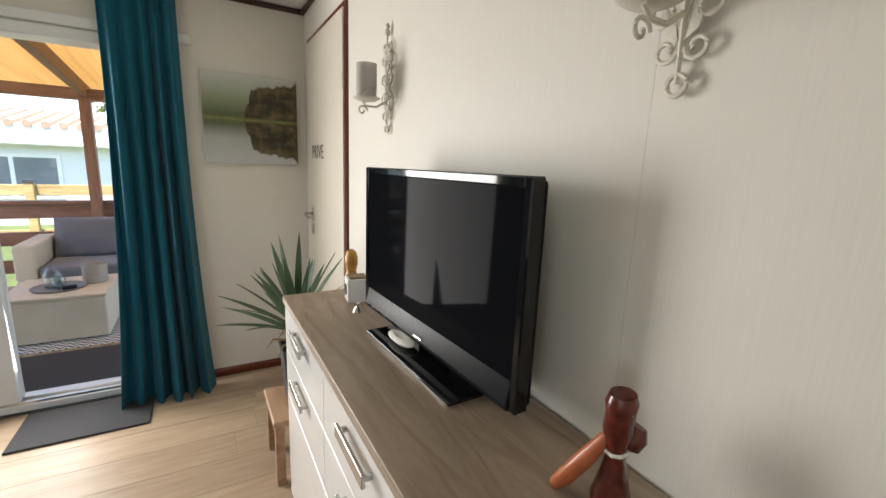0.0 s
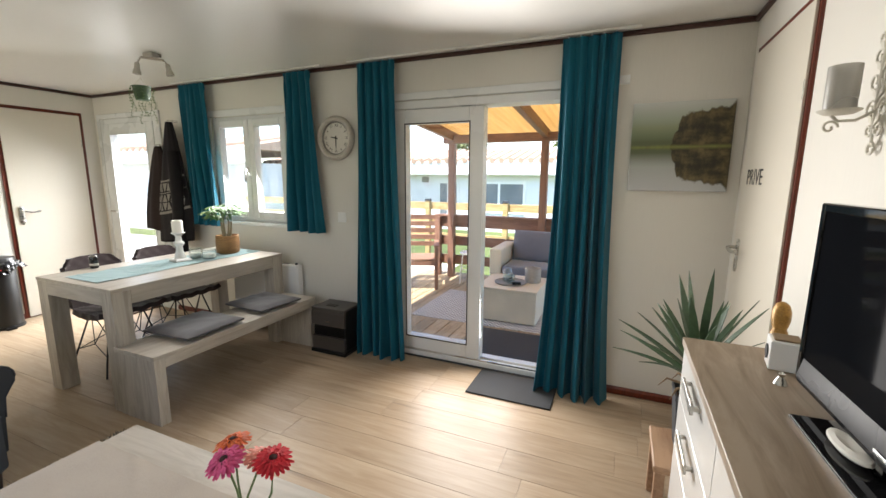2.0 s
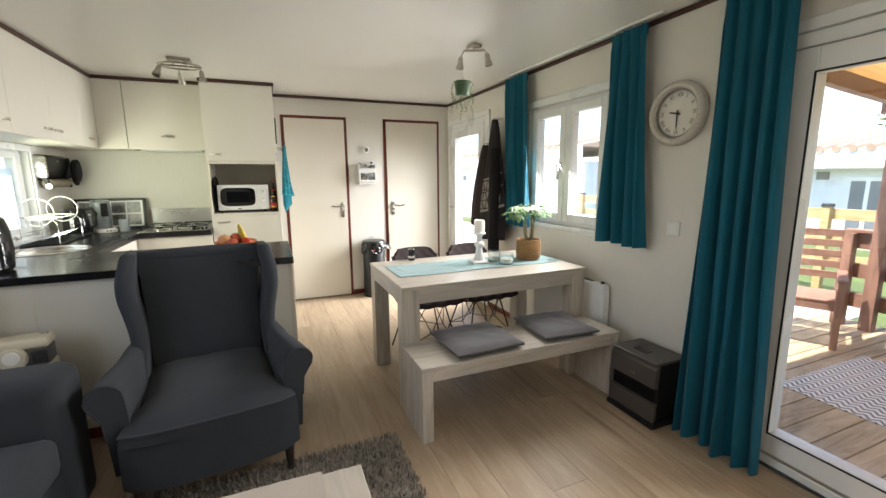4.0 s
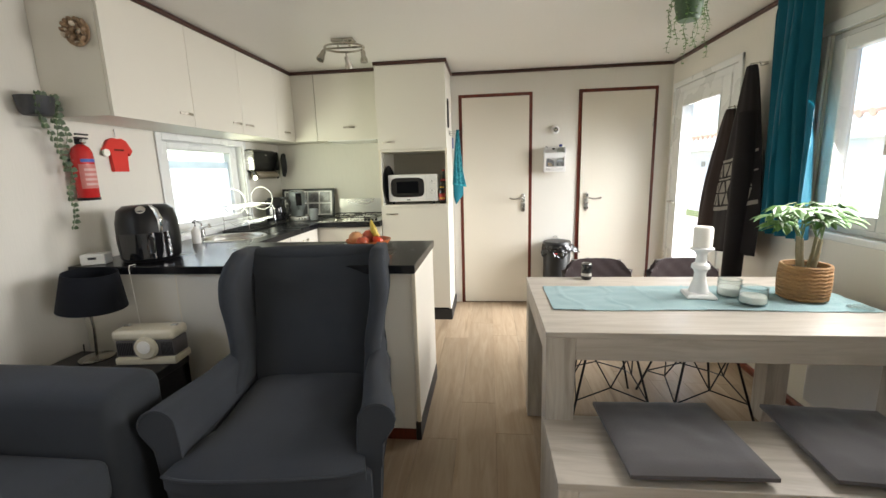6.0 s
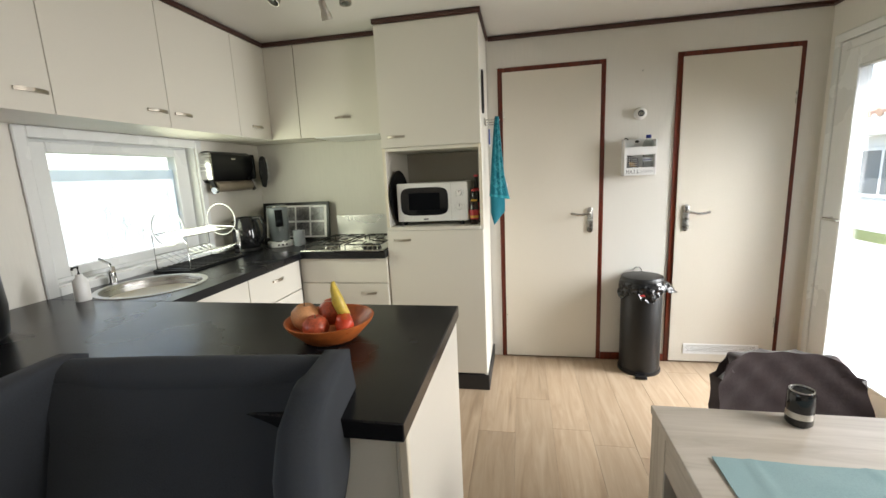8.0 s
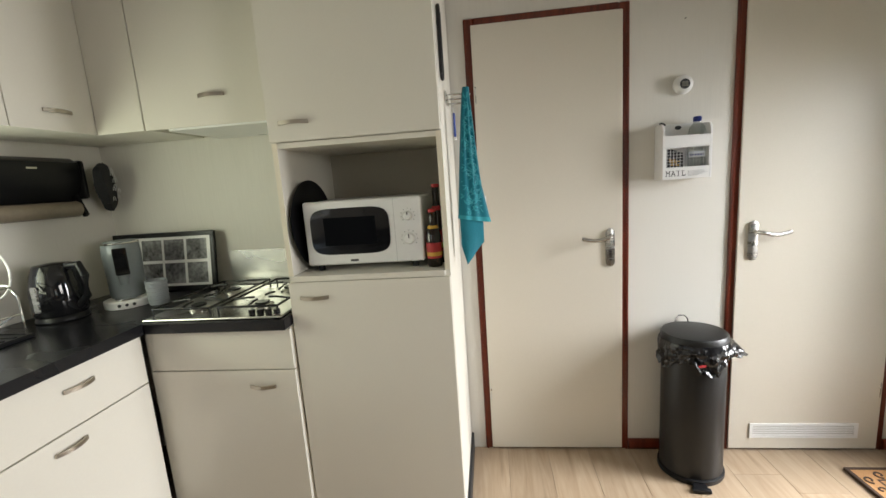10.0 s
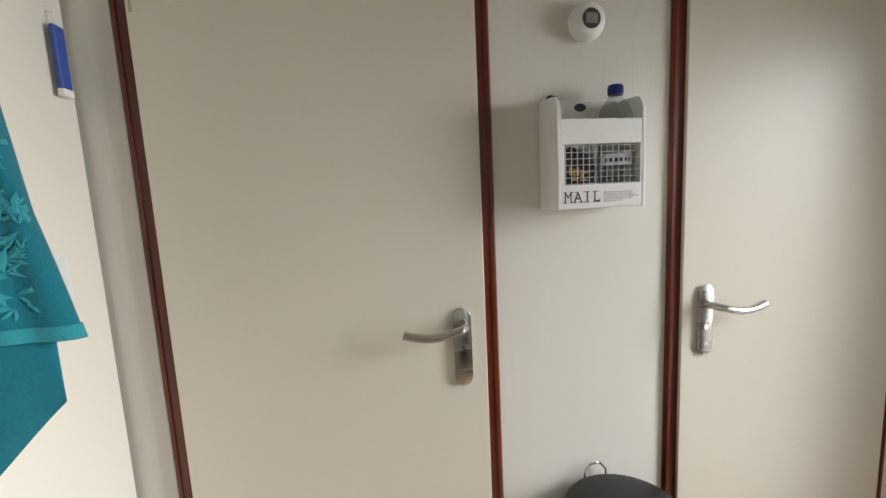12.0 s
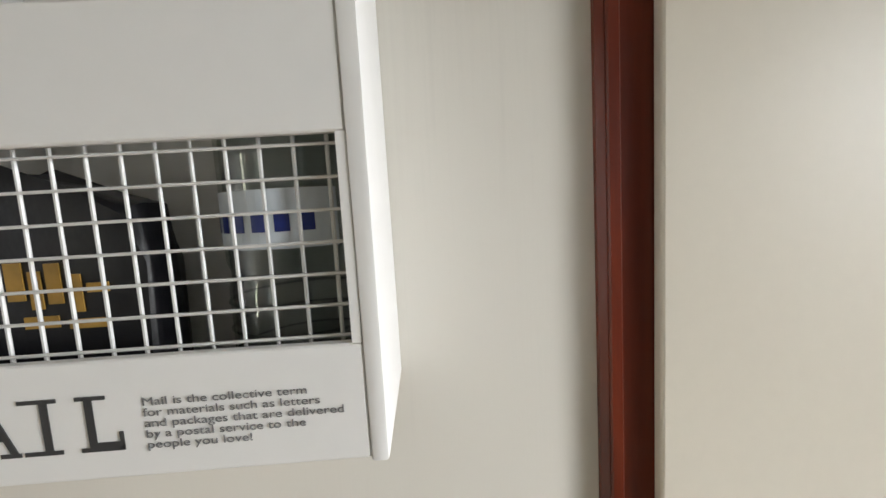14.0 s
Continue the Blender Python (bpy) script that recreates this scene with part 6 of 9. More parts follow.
# ---- smaller things: television side ----
def agave():
    s = root("plant_stool", "low wooden stool carrying a potted plant", "stool")
    M_STOOL = timber("stool_wood", (0.24, 0.13, 0.07), (0.40, 0.25, 0.15), along=(9, 1, 9), rough=0.5)
    part("seat", box(0.305, 0.615, 1.60, 1.90, 0.272, 0.30, r=0.004), M_STOOL, s)
    for x in (0.312, 0.572):
        for y in (1.605, 1.860):
            part("leg", box(x, x + 0.036, y, y + 0.036, 0, 0.272, r=0.003), M_STOOL, s)
    for x in (0.318, 0.584):
        part("stretcher", box(x, x + 0.018, 1.641, 1.86, 0.20, 0.235, r=0.002), M_STOOL, s)
    p = root("agave_plant", "spiky green agave in a tall anthracite pot", "plant", pose(0.44, 1.775, 0.3008))
    part("pot", lathe([(0, 0), (0.070, 0), (0.076, 0.006), (0.098, 0.225), (0.102, 0.23), (0.102, 0.245), (0.092, 0.245), (0.088, 0.21), (0, 0.21)], n=4, m=pose(0, 0, 0, 0, 0, 45)), M_ANTHRACITE, p, "tapered anthracite pot")
    part("soil", box(-0.06, 0.06, -0.06, 0.06, 0.205, 0.22, r=0.004), M_SOIL, p)
    rng = random.Random(11)
    part("stump", cyl(0, 0, 0.20, 0.33, 0.030, 0.036, 12), M_DRY, p, "dry brown stem", True)
    for k in range(34):
        a = k * 2.399 + rng.uniform(-0.2, 0.2)
        rise = 0.32 + 1.10 * (k / 34) ** 1.1
        ln = rng.uniform(0.33, 0.43) * (0.85 + 0.15 * math.sin(k))
        w = rng.uniform(0.015, 0.021)
        up0 = 0.30 + 0.10 * k / 34

        def leafp(u, v, a=a, rise=rise, ln=ln, w=w, up0=up0):
            r = 0.02 + ln * v * math.cos(rise) * (1 + 0.06 * v)
            z = up0 + ln * v * math.sin(rise) - 0.06 * v * v * (1 - k / 40)
            ww = w * (0.65 + 1.5 * v - 2.15 * v * v if v < 0.98 else 0.02)
            s2 = (2 * u - 1)
            fold = 0.25 * ww * (1 - abs(s2))
            return (r * math.cos(a) - s2 * ww * math.sin(a), r * math.sin(a) + s2 * ww * math.cos(a), z - fold)
        part("leaf", sheet(leafp, 2, 9, 0.0022), M_AGAVE, p, "", True, 60)
    for k in range(7):
        a = k * 0.9 + 0.3
        part("dry_leaf", tube([(0.03 * math.cos(a), 0.03 * math.sin(a), 0.27), (0.10 * math.cos(a), 0.10 * math.sin(a), 0.28), (0.13 * math.cos(a), 0.13 * math.sin(a), 0.24)], 0.006, 5, taper=(1, 0.8, 0.2)), M_DRY, p)


M_SOIL = surface("soil", (0.035, 0.024, 0.017), 0.95, vary=0.3)
M_DRY = surface("dry_leaf", (0.22, 0.15, 0.085), 0.85, vary=0.25)
agave()

M_GOLD = surface("old_gold_paint", (0.32, 0.17, 0.035), 0.4, 0.3, vary=0.55, big=30, fine=160, relief=0.2)
thing("statuette", lathe([(0, 0), (0.030, 0), (0.030, 0.016), (0.022, 0.022), (0.026, 0.05), (0.028, 0.085), (0.022, 0.10), (0.026, 0.112), (0.031, 0.135), (0.030, 0.165), (0.022, 0.188), (0.010, 0.197), (0, 0.198)], n=20, sx=0.85), M_GOLD, "gold and black figurine on the sideboard", "figurine", True, m=pose(0.575, 1.432, 0.870) @ Matrix.Diagonal((0.9, 0.9, 0.82, 1)))
cb = root("speaker_cube", "small white cube holder with a dark round front", "ornament", pose(0.565, 1.335, 0.870, 0, 0, -8))
part("body", box(-0.038, 0.038, -0.036, 0.036, 0, 0.082, r=0.004, seg=2), M_WHITE, cb)
part("round_front", cyl(0, 0, 0, 0.003, 0.020, n=20, m=pose(-0.0385, 0, 0.041, 0, -90, 0)), M_ANTHRACITE, cb)
part("brown_top", box(-0.030, 0.030, -0.028, 0.028, 0.082, 0.088, r=0.002), M_DRY, cb)
sh = root("shell_dish", "pale shell lying on the television foot", "shell", pose(0.548, 0.915, 0.880, 0, 0, 5))
part("shell", lathe([(0, 0), (0.028, 0.002), (0.038, 0.010), (0.036, 0.016), (0.024, 0.020), (0.010, 0.015), (0, 0.014)], n=18, sx=0.62, sy=1.6), M_WAX, sh, "", True)
thing("brass_foot_ornament", lathe([(0, 0), (0.016, 0), (0.012, 0.010), (0.006, 0.02), (0.009, 0.028), (0, 0.034)], n=14), M_STEEL, "small metal ornament beside the television", "ornament", True, m=pose(0.527, 1.215, 0.870))


def sconce(y, label):
    s = root("wall_sconce", label, "sconce", pose(XE, y, 1.615), "wall sconces")

    def scroll(cx, cz, r0, r1, a0, turns, x=-0.012):
        n = int(14 * abs(turns)) + 4
        return [(x, cx + (r0 + (r1 - r0) * k / n) * math.cos(a0 + 2 * math.pi * turns * k / n), cz + (r0 + (r1 - r0) * k / n) * math.sin(a0 + 2 * math.pi * turns * k / n)) for k in range(n + 1)]
    part("spine", tube([(-0.012, 0, 0.165), (-0.014, 0, 0.05), (-0.014, 0, -0.06), (-0.012, 0, -0.15)], 0.0045, 8, taper=(0.6, 1, 1, 0.8)), M_IRON, s, "", True)
    part("finial", lathe([(0, 0.150), (0.008, 0.155), (0.010, 0.164), (0.005, 0.174), (0.008, 0.18), (0, 0.194)], n=10, x=-0.012), M_IRON, s, "", True)
    part("drop_ring", tube(scroll(0, -0.152, 0.014, 0.014, 0, 1.0), 0.004, 6), M_IRON, s, "", True)
    for sd in (-1, 1):
        for cz, r, tn in ((0.118, 0.018, 1.1), (0.072, 0.022, -1.1), (0.015, 0.024, 1.15), (-0.055, 0.026, -1.2), (-0.105, 0.018, 1.1)):
            part("scroll", tube(scroll(sd * (r + 0.004), cz, r, r * 0.35, math.pi if sd > 0 else 0, tn * sd), 0.0034, 6), M_IRON, s, "", True)
        for cz in (0.095, 0.045, -0.02, -0.085):
            part("iron_leaf", prism([(sd * 0.004, cz - 0.012), (sd * 0.022, cz), (sd * 0.026, cz + 0.016), (sd * 0.010, cz + 0.010)], "x", -0.016, -0.011), M_IRON, s)
    part("bracket", tube([(-0.014, 0, -0.06), (-0.05, 0, -0.082), (-0.085, 0, -0.082), (-0.10, 0, -0.068)], 0.004, 8), M_IRON, s, "", True)
    part("bracket_curl", tube([(-0.10 + 0.018 * math.cos(a / 3) * (1 - a / 26), 0, -0.098 + 0.018 * math.sin(a / 3) * (1 - a / 26)) for a in range(0, 22)], 0.0034, 6), M_IRON, s, "", True)
    part("drip_plate", lathe([(0, -0.068), (0.030, -0.066), (0.044, -0.058), (0.046, -0.055), (0.030, -0.060), (0, -0.062)], x=-0.085, n=24), M_IRON, s, "", True)
    gl = part("glass_cup", lathe([(0.0335, -0.060), (0.034, 0.052), (0.0325, 0.052), (0.032, -0.058)], x=-0.085, n=28), M_CUPGLASS, s, "frosted glass cup", True)
    part("candle", cyl(-0.085, 0, -0.059, -0.005, 0.028, n=20, bevel=0.003), M_WAX, s, "white candle", True)
    return s


M_CUPGLASS = surface("grey_frosted_glass", (0.62, 0.60, 0.56), 0.25, vary=0.03, relief=0.0)
_b = M_CUPGLASS.node_tree.nodes["Principled BSDF"]
_b.inputs["Transmission Weight"].default_value = 0.5
sconce(1.385, "cream wrought-iron wall sconce with a candle cup")
sconce(0.338, "cream wrought-iron wall sconce over the sideboard end")

M_REDGLAZE = surface("red_brown_glaze", (0.11, 0.020, 0.013), 0.22, vary=0.6, big=22, fine=80, relief=0.25)
M_ORANGE = surface("orange_glaze", (0.42, 0.12, 0.045), 0.35, vary=0.2, big=14)
bird = root("pottery_figure", "glazed red-brown and orange pottery figure", "figurine", pose(0.595, 0.292, 0.870, 0, 0, 20))
part("body", lathe([(0, 0), (0.030, 0), (0.034, 0.02), (0.022, 0.06), (0.015, 0.09), (0.020, 0.105), (0.026, 0.125), (0.024, 0.15), (0.027, 0.165), (0.022, 0.178), (0.016, 0.172), (0, 0.166)], n=20, sy=0.8), M_REDGLAZE, bird, "", True)
part("head", lathe([(0, -0.02), (0.018, -0.012), (0.022, 0.004), (0.015, 0.02), (0, 0.024)], n=14, x=0.022, y=-0.012, m=pose(0, 0, 0.115, 12, 18, 0)), M_REDGLAZE, bird, "", True)
part("arm", tube([(-0.005, 0.012, 0.11), (-0.018, 0.035, 0.07), (-0.02, 0.06, 0.028), (-0.018, 0.075, 0.006)], 0.013, 10, taper=(0.7, 1, 1, 0.7)), M_ORANGE, bird, "orange glazed limb", True)
part("neck_ring", tube([(0.0175 * math.cos(a / 8 * 2 * math.pi), 0.014 * math.sin(a / 8 * 2 * math.pi), 0.092) for a in range(8)], 0.003, 6, closed=True), M_WAX, bird, "pale ring")

# ---- coffee table top ----
def gerbera(p, tip, colour, seed, parent):
    rng = random.Random(seed)
    base, tip = Vector(p), Vector(tip)
    mid = (base + tip) / 2 + Vector((rng.uniform(-0.02, 0.02), rng.uniform(-0.02, 0.02), 0.02))
    part("stem", tube([base, mid, tip], 0.003, 6), M_STEM, parent, "", True)
    d = (tip - mid).normalized()
    d = (d + Vector((0.30, -0.42, 0.15))).normalized()
    q = d.to_track_quat("Z", "Y").to_matrix().to_4x4()
    m = Matrix.Translation(tip) @ q
    head = part("flower_head", lathe([(0, -0.012), (0.010, -0.010), (0.016, 0.0), (0.013, 0.006), (0, 0.004)], n=14), M_STEM, parent)
    head.matrix_local = m
    bm = bmesh.new()
    for ring, (n, r, lift, w) in enumerate(((22, 0.052, -0.004, 0.0062), (20, 0.046, 0.004, 0.006), (16, 0.032, 0.009, 0.0045), (14, 0.021, 0.011, 0.0035))):
        for k in range(n):
            a = 2 * math.pi * (k + 0.5 * (ring % 2)) / n + rng.uniform(-0.06, 0.06)
            l, up = r * rng.uniform(0.92, 1.06), lift + rng.uniform(-0.003, 0.003)
            c, s = math.cos(a), math.sin(a)
            pts = [(0.006, -w * 0.4, 0.003), (l * 0.6, -w, up + 0.004), (l * 0.93, -w * 0.7, up + 0.001), (l, 0, up - 0.001), (l * 0.93, w * 0.7, up + 0.001), (l * 0.6, w, up + 0.004), (0.006, w * 0.4, 0.003)]
            bm.faces.new([bm.verts.new((x * c - y * s, x * s + y * c, z)) for x, y, z in pts])
    pet = part("petals", bm, colour, head, "", False)
    part("eye", lathe([(0, 0.016), (0.006, 0.0155), (0.011, 0.012), (0.012, 0.008), (0, 0.006)], n=16), M_EYE, head, "", True)


M_STEM = surface("flower_stem", (0.10, 0.16, 0.05), 0.5, vary=0.2)
M_EYE = surface("flower_eye", (0.045, 0.012, 0.012), 0.8, vary=0.4, fine=300)
M_PINK = surface("pink_petal", (0.62, 0.085, 0.22), 0.6, vary=0.2, big=60)
M_REDP = surface("red_petal", (0.52, 0.010, 0.022), 0.6, vary=0.2, big=60)
M_ORANGEP = surface("orange_petal", (0.62, 0.12, 0.03), 0.6, vary=0.2, big=60)
M_SALMON = surface("salmon_petal", (0.70, 0.26, 0.20), 0.6, vary=0.2, big=60)
vase = root("flower_vase", "clear glass vase of pink and red gerberas", "vase", pose(-0.70, 0.62, 0.4255))
part("glass", lathe([(0, 0), (0.032, 0), (0.036, 0.01), (0.030, 0.06), (0.024, 0.10), (0.027, 0.125), (0.025, 0.125), (0.022, 0.10), (0.028, 0.06), (0.033, 0.012), (0, 0.008)], n=24), M_JARGLASS, vase, "", True)
for tip, colr, sd in (((-0.08, 0.02, 0.222), M_PINK, 1), ((0.035, 0.07, 0.226), M_REDP, 2), ((-0.115, 0.075, 0.232), M_ORANGEP, 3), ((-0.02, 0.085, 0.205), M_SALMON, 4)):
    gerbera((0.004, 0.004, 0.02), tip, colr, sd, vase)
note = root("black_box", "small black patterned box on the linen runner", "box", pose(-1.24, 0.50, 0.4285, 0, 0, 24))
part("box", box(-0.055, 0.055, -0.035, 0.035, 0, 0.022, r=0.003, seg=2), M_GLOSSBLACK, note)
for k in range(4):
    part("print_bar", box(-0.046, 0.046, -0.024 + k * 0.013, -0.018 + k * 0.013, 0.0222, 0.0228), M_STEEL, note)

# ---- dining table top ----
thing("table_runner", sheet(lambda u, v: (-3.045 + 0.345 * u + 0.006 * math.sin(v * 9), 1.355 + 1.215 * v, 0.7525 + crease(u * 0.6 + v, v * 1.2 - u * 0.4) * 1.2 + 0.0025), 40, 110, 0.0016), M_RUNNER, "creased sage green runner on the dining table", "table runner", smooth=True)
cs = root("candle_holder", "white turned wooden holder with a thick candle", "candle holder", pose(-2.885, 1.995, 0.757))
part("foot", lathe([(0, 0), (0.078, 0), (0.082, 0.006), (0.074, 0.014), (0.050, 0.02), (0, 0.022)], n=4, m=pose(0, 0, 0, 0, 0, 35)), M_WHITEWOOD, cs)
part("shaft", lathe([(0, 0.018), (0.040, 0.02), (0.034, 0.045), (0.026, 0.07), (0.022, 0.10), (0.026, 0.115), (0.036, 0.125), (0.034, 0.14), (0.022, 0.15), (0.019, 0.18), (0.026, 0.195), (0.044, 0.205), (0.046, 0.212), (0.03, 0.216), (0, 0.216)], n=24), M_WHITEWOOD, cs, "", True)
part("candle", lathe([(0, 0.214), (0.036, 0.214), (0.037, 0.29), (0.034, 0.300), (0.029, 0.303), (0.022, 0.292), (0, 0.290)], n=24), M_WAX, cs, "half-burnt white candle", True)
part("wick", tube([(0, 0, 0.289), (0.002, 0.001, 0.301)], 0.0012, 5), M_BLACK, cs)
for (jx, jy, r, h), lb in (((-2.885, 2.118, 0.046, 0.075), "low glass jar with a glass lid"), ((-2.775, 2.150, 0.050, 0.070), "low glass jar filled with white candy")):
    j = root("glass_jar", lb, "jar", pose(jx, jy, 0.757), "glass jars")
    part("glass", lathe([(0, 0), (r * 0.9, 0), (r, 0.008), (r, h * 0.8), (r * 0.92, h), (r * 0.86, h), (r * 0.94, h * 0.8), (r * 0.94, 0.01), (0, 0.006)], n=28), M_JARGLASS, j, "", True)
    part("filling", cyl(0, 0, 0.008, h * 0.55, r * 0.92, n=20, bevel=0.004), M_WAX, j, "", True)
    part("rim", tube([(r * 0.94 * math.cos(a * math.pi / 12), r * 0.94 * math.sin(a * math.pi / 12), h) for a in range(24)], 0.003, 6, closed=True), M_JARGLASS, j, "", True)
M_BASKET = surface("plaited_basket", (0.30, 0.165, 0.065), 0.75, vary=0.35, big=18, fine=120, relief=0.7, depth=0.005, stretch=(1, 1, 3))
pl = root("potted_tree", "green money tree in a plaited basket", "plant", pose(-2.855, 2.385, 0.757))
part("basket", lathe([(0, 0), (0.068, 0), (0.078, 0.012), (0.086, 0.07), (0.084, 0.135), (0.088, 0.142), (0.084, 0.148), (0.076, 0.146), (0.076, 0.12), (0, 0.12)], n=32), M_BASKET, pl, "", True)
for k in range(9):
    part("weave_ring", tube([((0.0805 + 0.006 * math.sin(math.pi * (k + 1) / 11)) * math.cos(a * math.pi / 14), (0.0805 + 0.006 * math.sin(math.pi * (k + 1) / 11)) * math.sin(a * math.pi / 14), 0.013 + k * 0.0148 + 0.0022 * (-1) ** a) for a in range(28)], 0.0048, 6, closed=True), M_BASKET, pl)
part("soil", cyl(0, 0, 0.118, 0.126, 0.075, n=20), M_SOIL, pl)
rng = random.Random(21)
M_BARK = surface("pale_bark", (0.20, 0.17, 0.10), 0.8, vary=0.2)
for k in range(4):
    a = k * 1.57 + 0.4
    tx, ty = 0.03 * math.cos(a), 0.03 * math.sin(a)
    part("trunk", tube([(tx * 0.7, ty * 0.7, 0.12), (tx * 1.2, ty * 1.2, 0.19), (tx * 1.4, ty * 1.4, 0.255)], 0.010, 8, taper=(1.25, 0.9, 0.7)), M_BARK, pl, "", True)
    for j in range(5):
        b = a + rng.uniform(-1.6, 1.6)
        r, h = rng.uniform(0.05, 0.13), rng.uniform(0.30, 0.40)
        end = (tx + r * math.cos(b), ty + r * math.sin(b), h)
        part("leaf_stalk", tube([(tx * 1.4, ty * 1.4, 0.25), ((tx + end[0]) / 2, (ty + end[1]) / 2, h + 0.01), end], 0.0022, 5), M_STEM, pl)
        bm = bmesh.new()
        for q in range(6):
            c = b + (q - 2.5) * 0.75
            L = rng.uniform(0.065, 0.105)
            for sgn in (1, -1):
                pts = [(0, 0, 0), (L * 0.35, sgn * L * 0.17, -0.006), (L * 0.75, sgn * L * 0.16, -0.016), (L, 0, -0.032), (L * 0.5, 0, -0.004)]
                bm.faces.new([bm.verts.new((end[0] + x * math.cos(c) - y * math.sin(c), end[1] + x * math.sin(c) + y * math.cos(c), end[2] + z)) for x, y, z in pts])
        part("leaf_fan", bm, M_GREEN, pl)
can = root("drinks_can", "small dark drinks can on the dining table", "can", pose(-3.195, 1.595, 0.7505))
part("body", lathe([(0, 0), (0.022, 0), (0.0265, 0.006), (0.0265, 0.075), (0.023, 0.083), (0.022, 0.084), (0.021, 0.081), (0, 0.081)], n=24), M_GLOSSBLACK, can, "", True)
part("can_rim", tube([(0.0225 * math.cos(a * math.pi / 10), 0.0225 * math.sin(a * math.pi / 10), 0.0835) for a in range(20)], 0.0018, 5, closed=True), M_STEEL, can)
part("print_band", lathe([(0.0268, 0.02), (0.0268, 0.035)], n=24), M_STEEL, can)
coaster = thing("coaster", cyl(0, 0, 0, 0.008, 0.04, n=24, bevel=0.002), M_JARGLASS, "round glass coaster by the wall", "coaster", True, m=pose(-2.72, 2.50, 0.758))

# ---- ceiling lamps and hanging plant ----
def spot(parent, p, d, arm_from):
    p, d = Vector(p), Vector(d).normalized()
    q = d.to_track_quat("Z", "Y").to_matrix().to_4x4()
    m = Matrix.Translation(p) @ q
    part("arm", tube([arm_from, p], 0.005, 8), M_SATIN, parent, "", True)
    part("spot_body", lathe([(0, -0.005), (0.012, -0.004), (0.016, 0.006), (0.017, 0.035), (0.024, 0.055), (0.026, 0.075), (0.023, 0.075), (0.018, 0.05), (0, 0.045)], n=18, m=m), M_SATIN, parent, "satin nickel spotlight", True)
    part("bulb", lathe([(0, 0.048), (0.017, 0.05), (0.021, 0.070), (0.016, 0.073), (0, 0.074)], n=14, m=m), M_JARGLASS, parent, "", True)


M_SATIN = surface("satin_nickel", (0.46, 0.43, 0.38), 0.28, 1.0, vary=0.05, relief=0.0)
l1 = root("ceiling_spotlight", "round satin nickel ceiling lamp with three spots", "ceiling lamp", pose(-3.99, 0.13, H))
part("ceiling_plate", box(-0.045, 0.045, -0.075, 0.075, -0.022, -0.0005, r=0.006, seg=2), M_SATIN, l1)
ringp = [(0.105 * math.cos(a * math.pi / 18), 0.135 * math.sin(a * math.pi / 18), -0.052) for a in range(36)]
part("ring", tube(ringp, 0.007, 8, closed=True), M_SATIN, l1, "", True)
part("hub_bar", tube([(0, -0.132, -0.052), (0, 0.132, -0.052)], 0.006, 8), M_SATIN, l1, "", True)
part("hanger", tube([(0, -0.04, -0.02), (0, -0.04, -0.05)], 0.006, 8), M_SATIN, l1)
part("hanger", tube([(0, 0.04, -0.02), (0, 0.04, -0.05)], 0.006, 8), M_SATIN, l1)
spot(l1, (0.075, -0.115, -0.085), (0.45, -0.25, -0.85), (0.07, -0.10, -0.052))
spot(l1, (0.02, 0.135, -0.085), (0.05, 0.1, -1), (0.02, 0.132, -0.052))
spot(l1, (-0.10, -0.02, -0.085), (-0.4, 0.1, -0.85), (-0.10, -0.02, -0.052))
l2 = root("ceiling_spotlight", "satin nickel twin spot lamp over the dining table", "ceiling lamp", pose(-2.945, 1.98, H))
part("ceiling_plate", box(-0.05, 0.05, -0.035, 0.035, -0.024, -0.0005, r=0.006, seg=2), M_SATIN, l2)
part("bar", tube([(-0.03, -0.06, -0.035), (0.03, 0.06, -0.035)], 0.008, 8), M_SATIN, l2, "", True)
part("post", tube([(0, 0, -0.022), (0, 0, -0.035)], 0.008, 8), M_SATIN, l2)
spot(l2, (-0.05, -0.075, -0.075), (-0.1, -0.05, -1), (-0.03, -0.06, -0.035))
spot(l2, (0.04, 0.075, -0.06), (0.1, 0.15, -1), (0.03, 0.06, -0.035))
hp = root("hanging_plant", "trailing string plant in a green hanging pot", "plant", pose(-3.00, 1.92, 0))
part("cord", tube([(0, -0.002, H - 0.12), (0, 0, 2.04)], 0.0018, 5), M_WAX, hp)
part("pot", lathe([(0, 1.90), (0.038, 1.90), (0.045, 1.91), (0.055, 1.985), (0.058, 1.99), (0.054, 1.992), (0.050, 1.975), (0, 1.97)], n=24), M_AGAVE, hp, "dark green pot", True)
for k in range(3):
    a = k * 2.094
    part("cord_leg", tube([(0.052 * math.cos(a), 0.052 * math.sin(a), 1.985), (0, 0, 2.045)], 0.0014, 5), M_WAX, hp)
rng = random.Random(33)
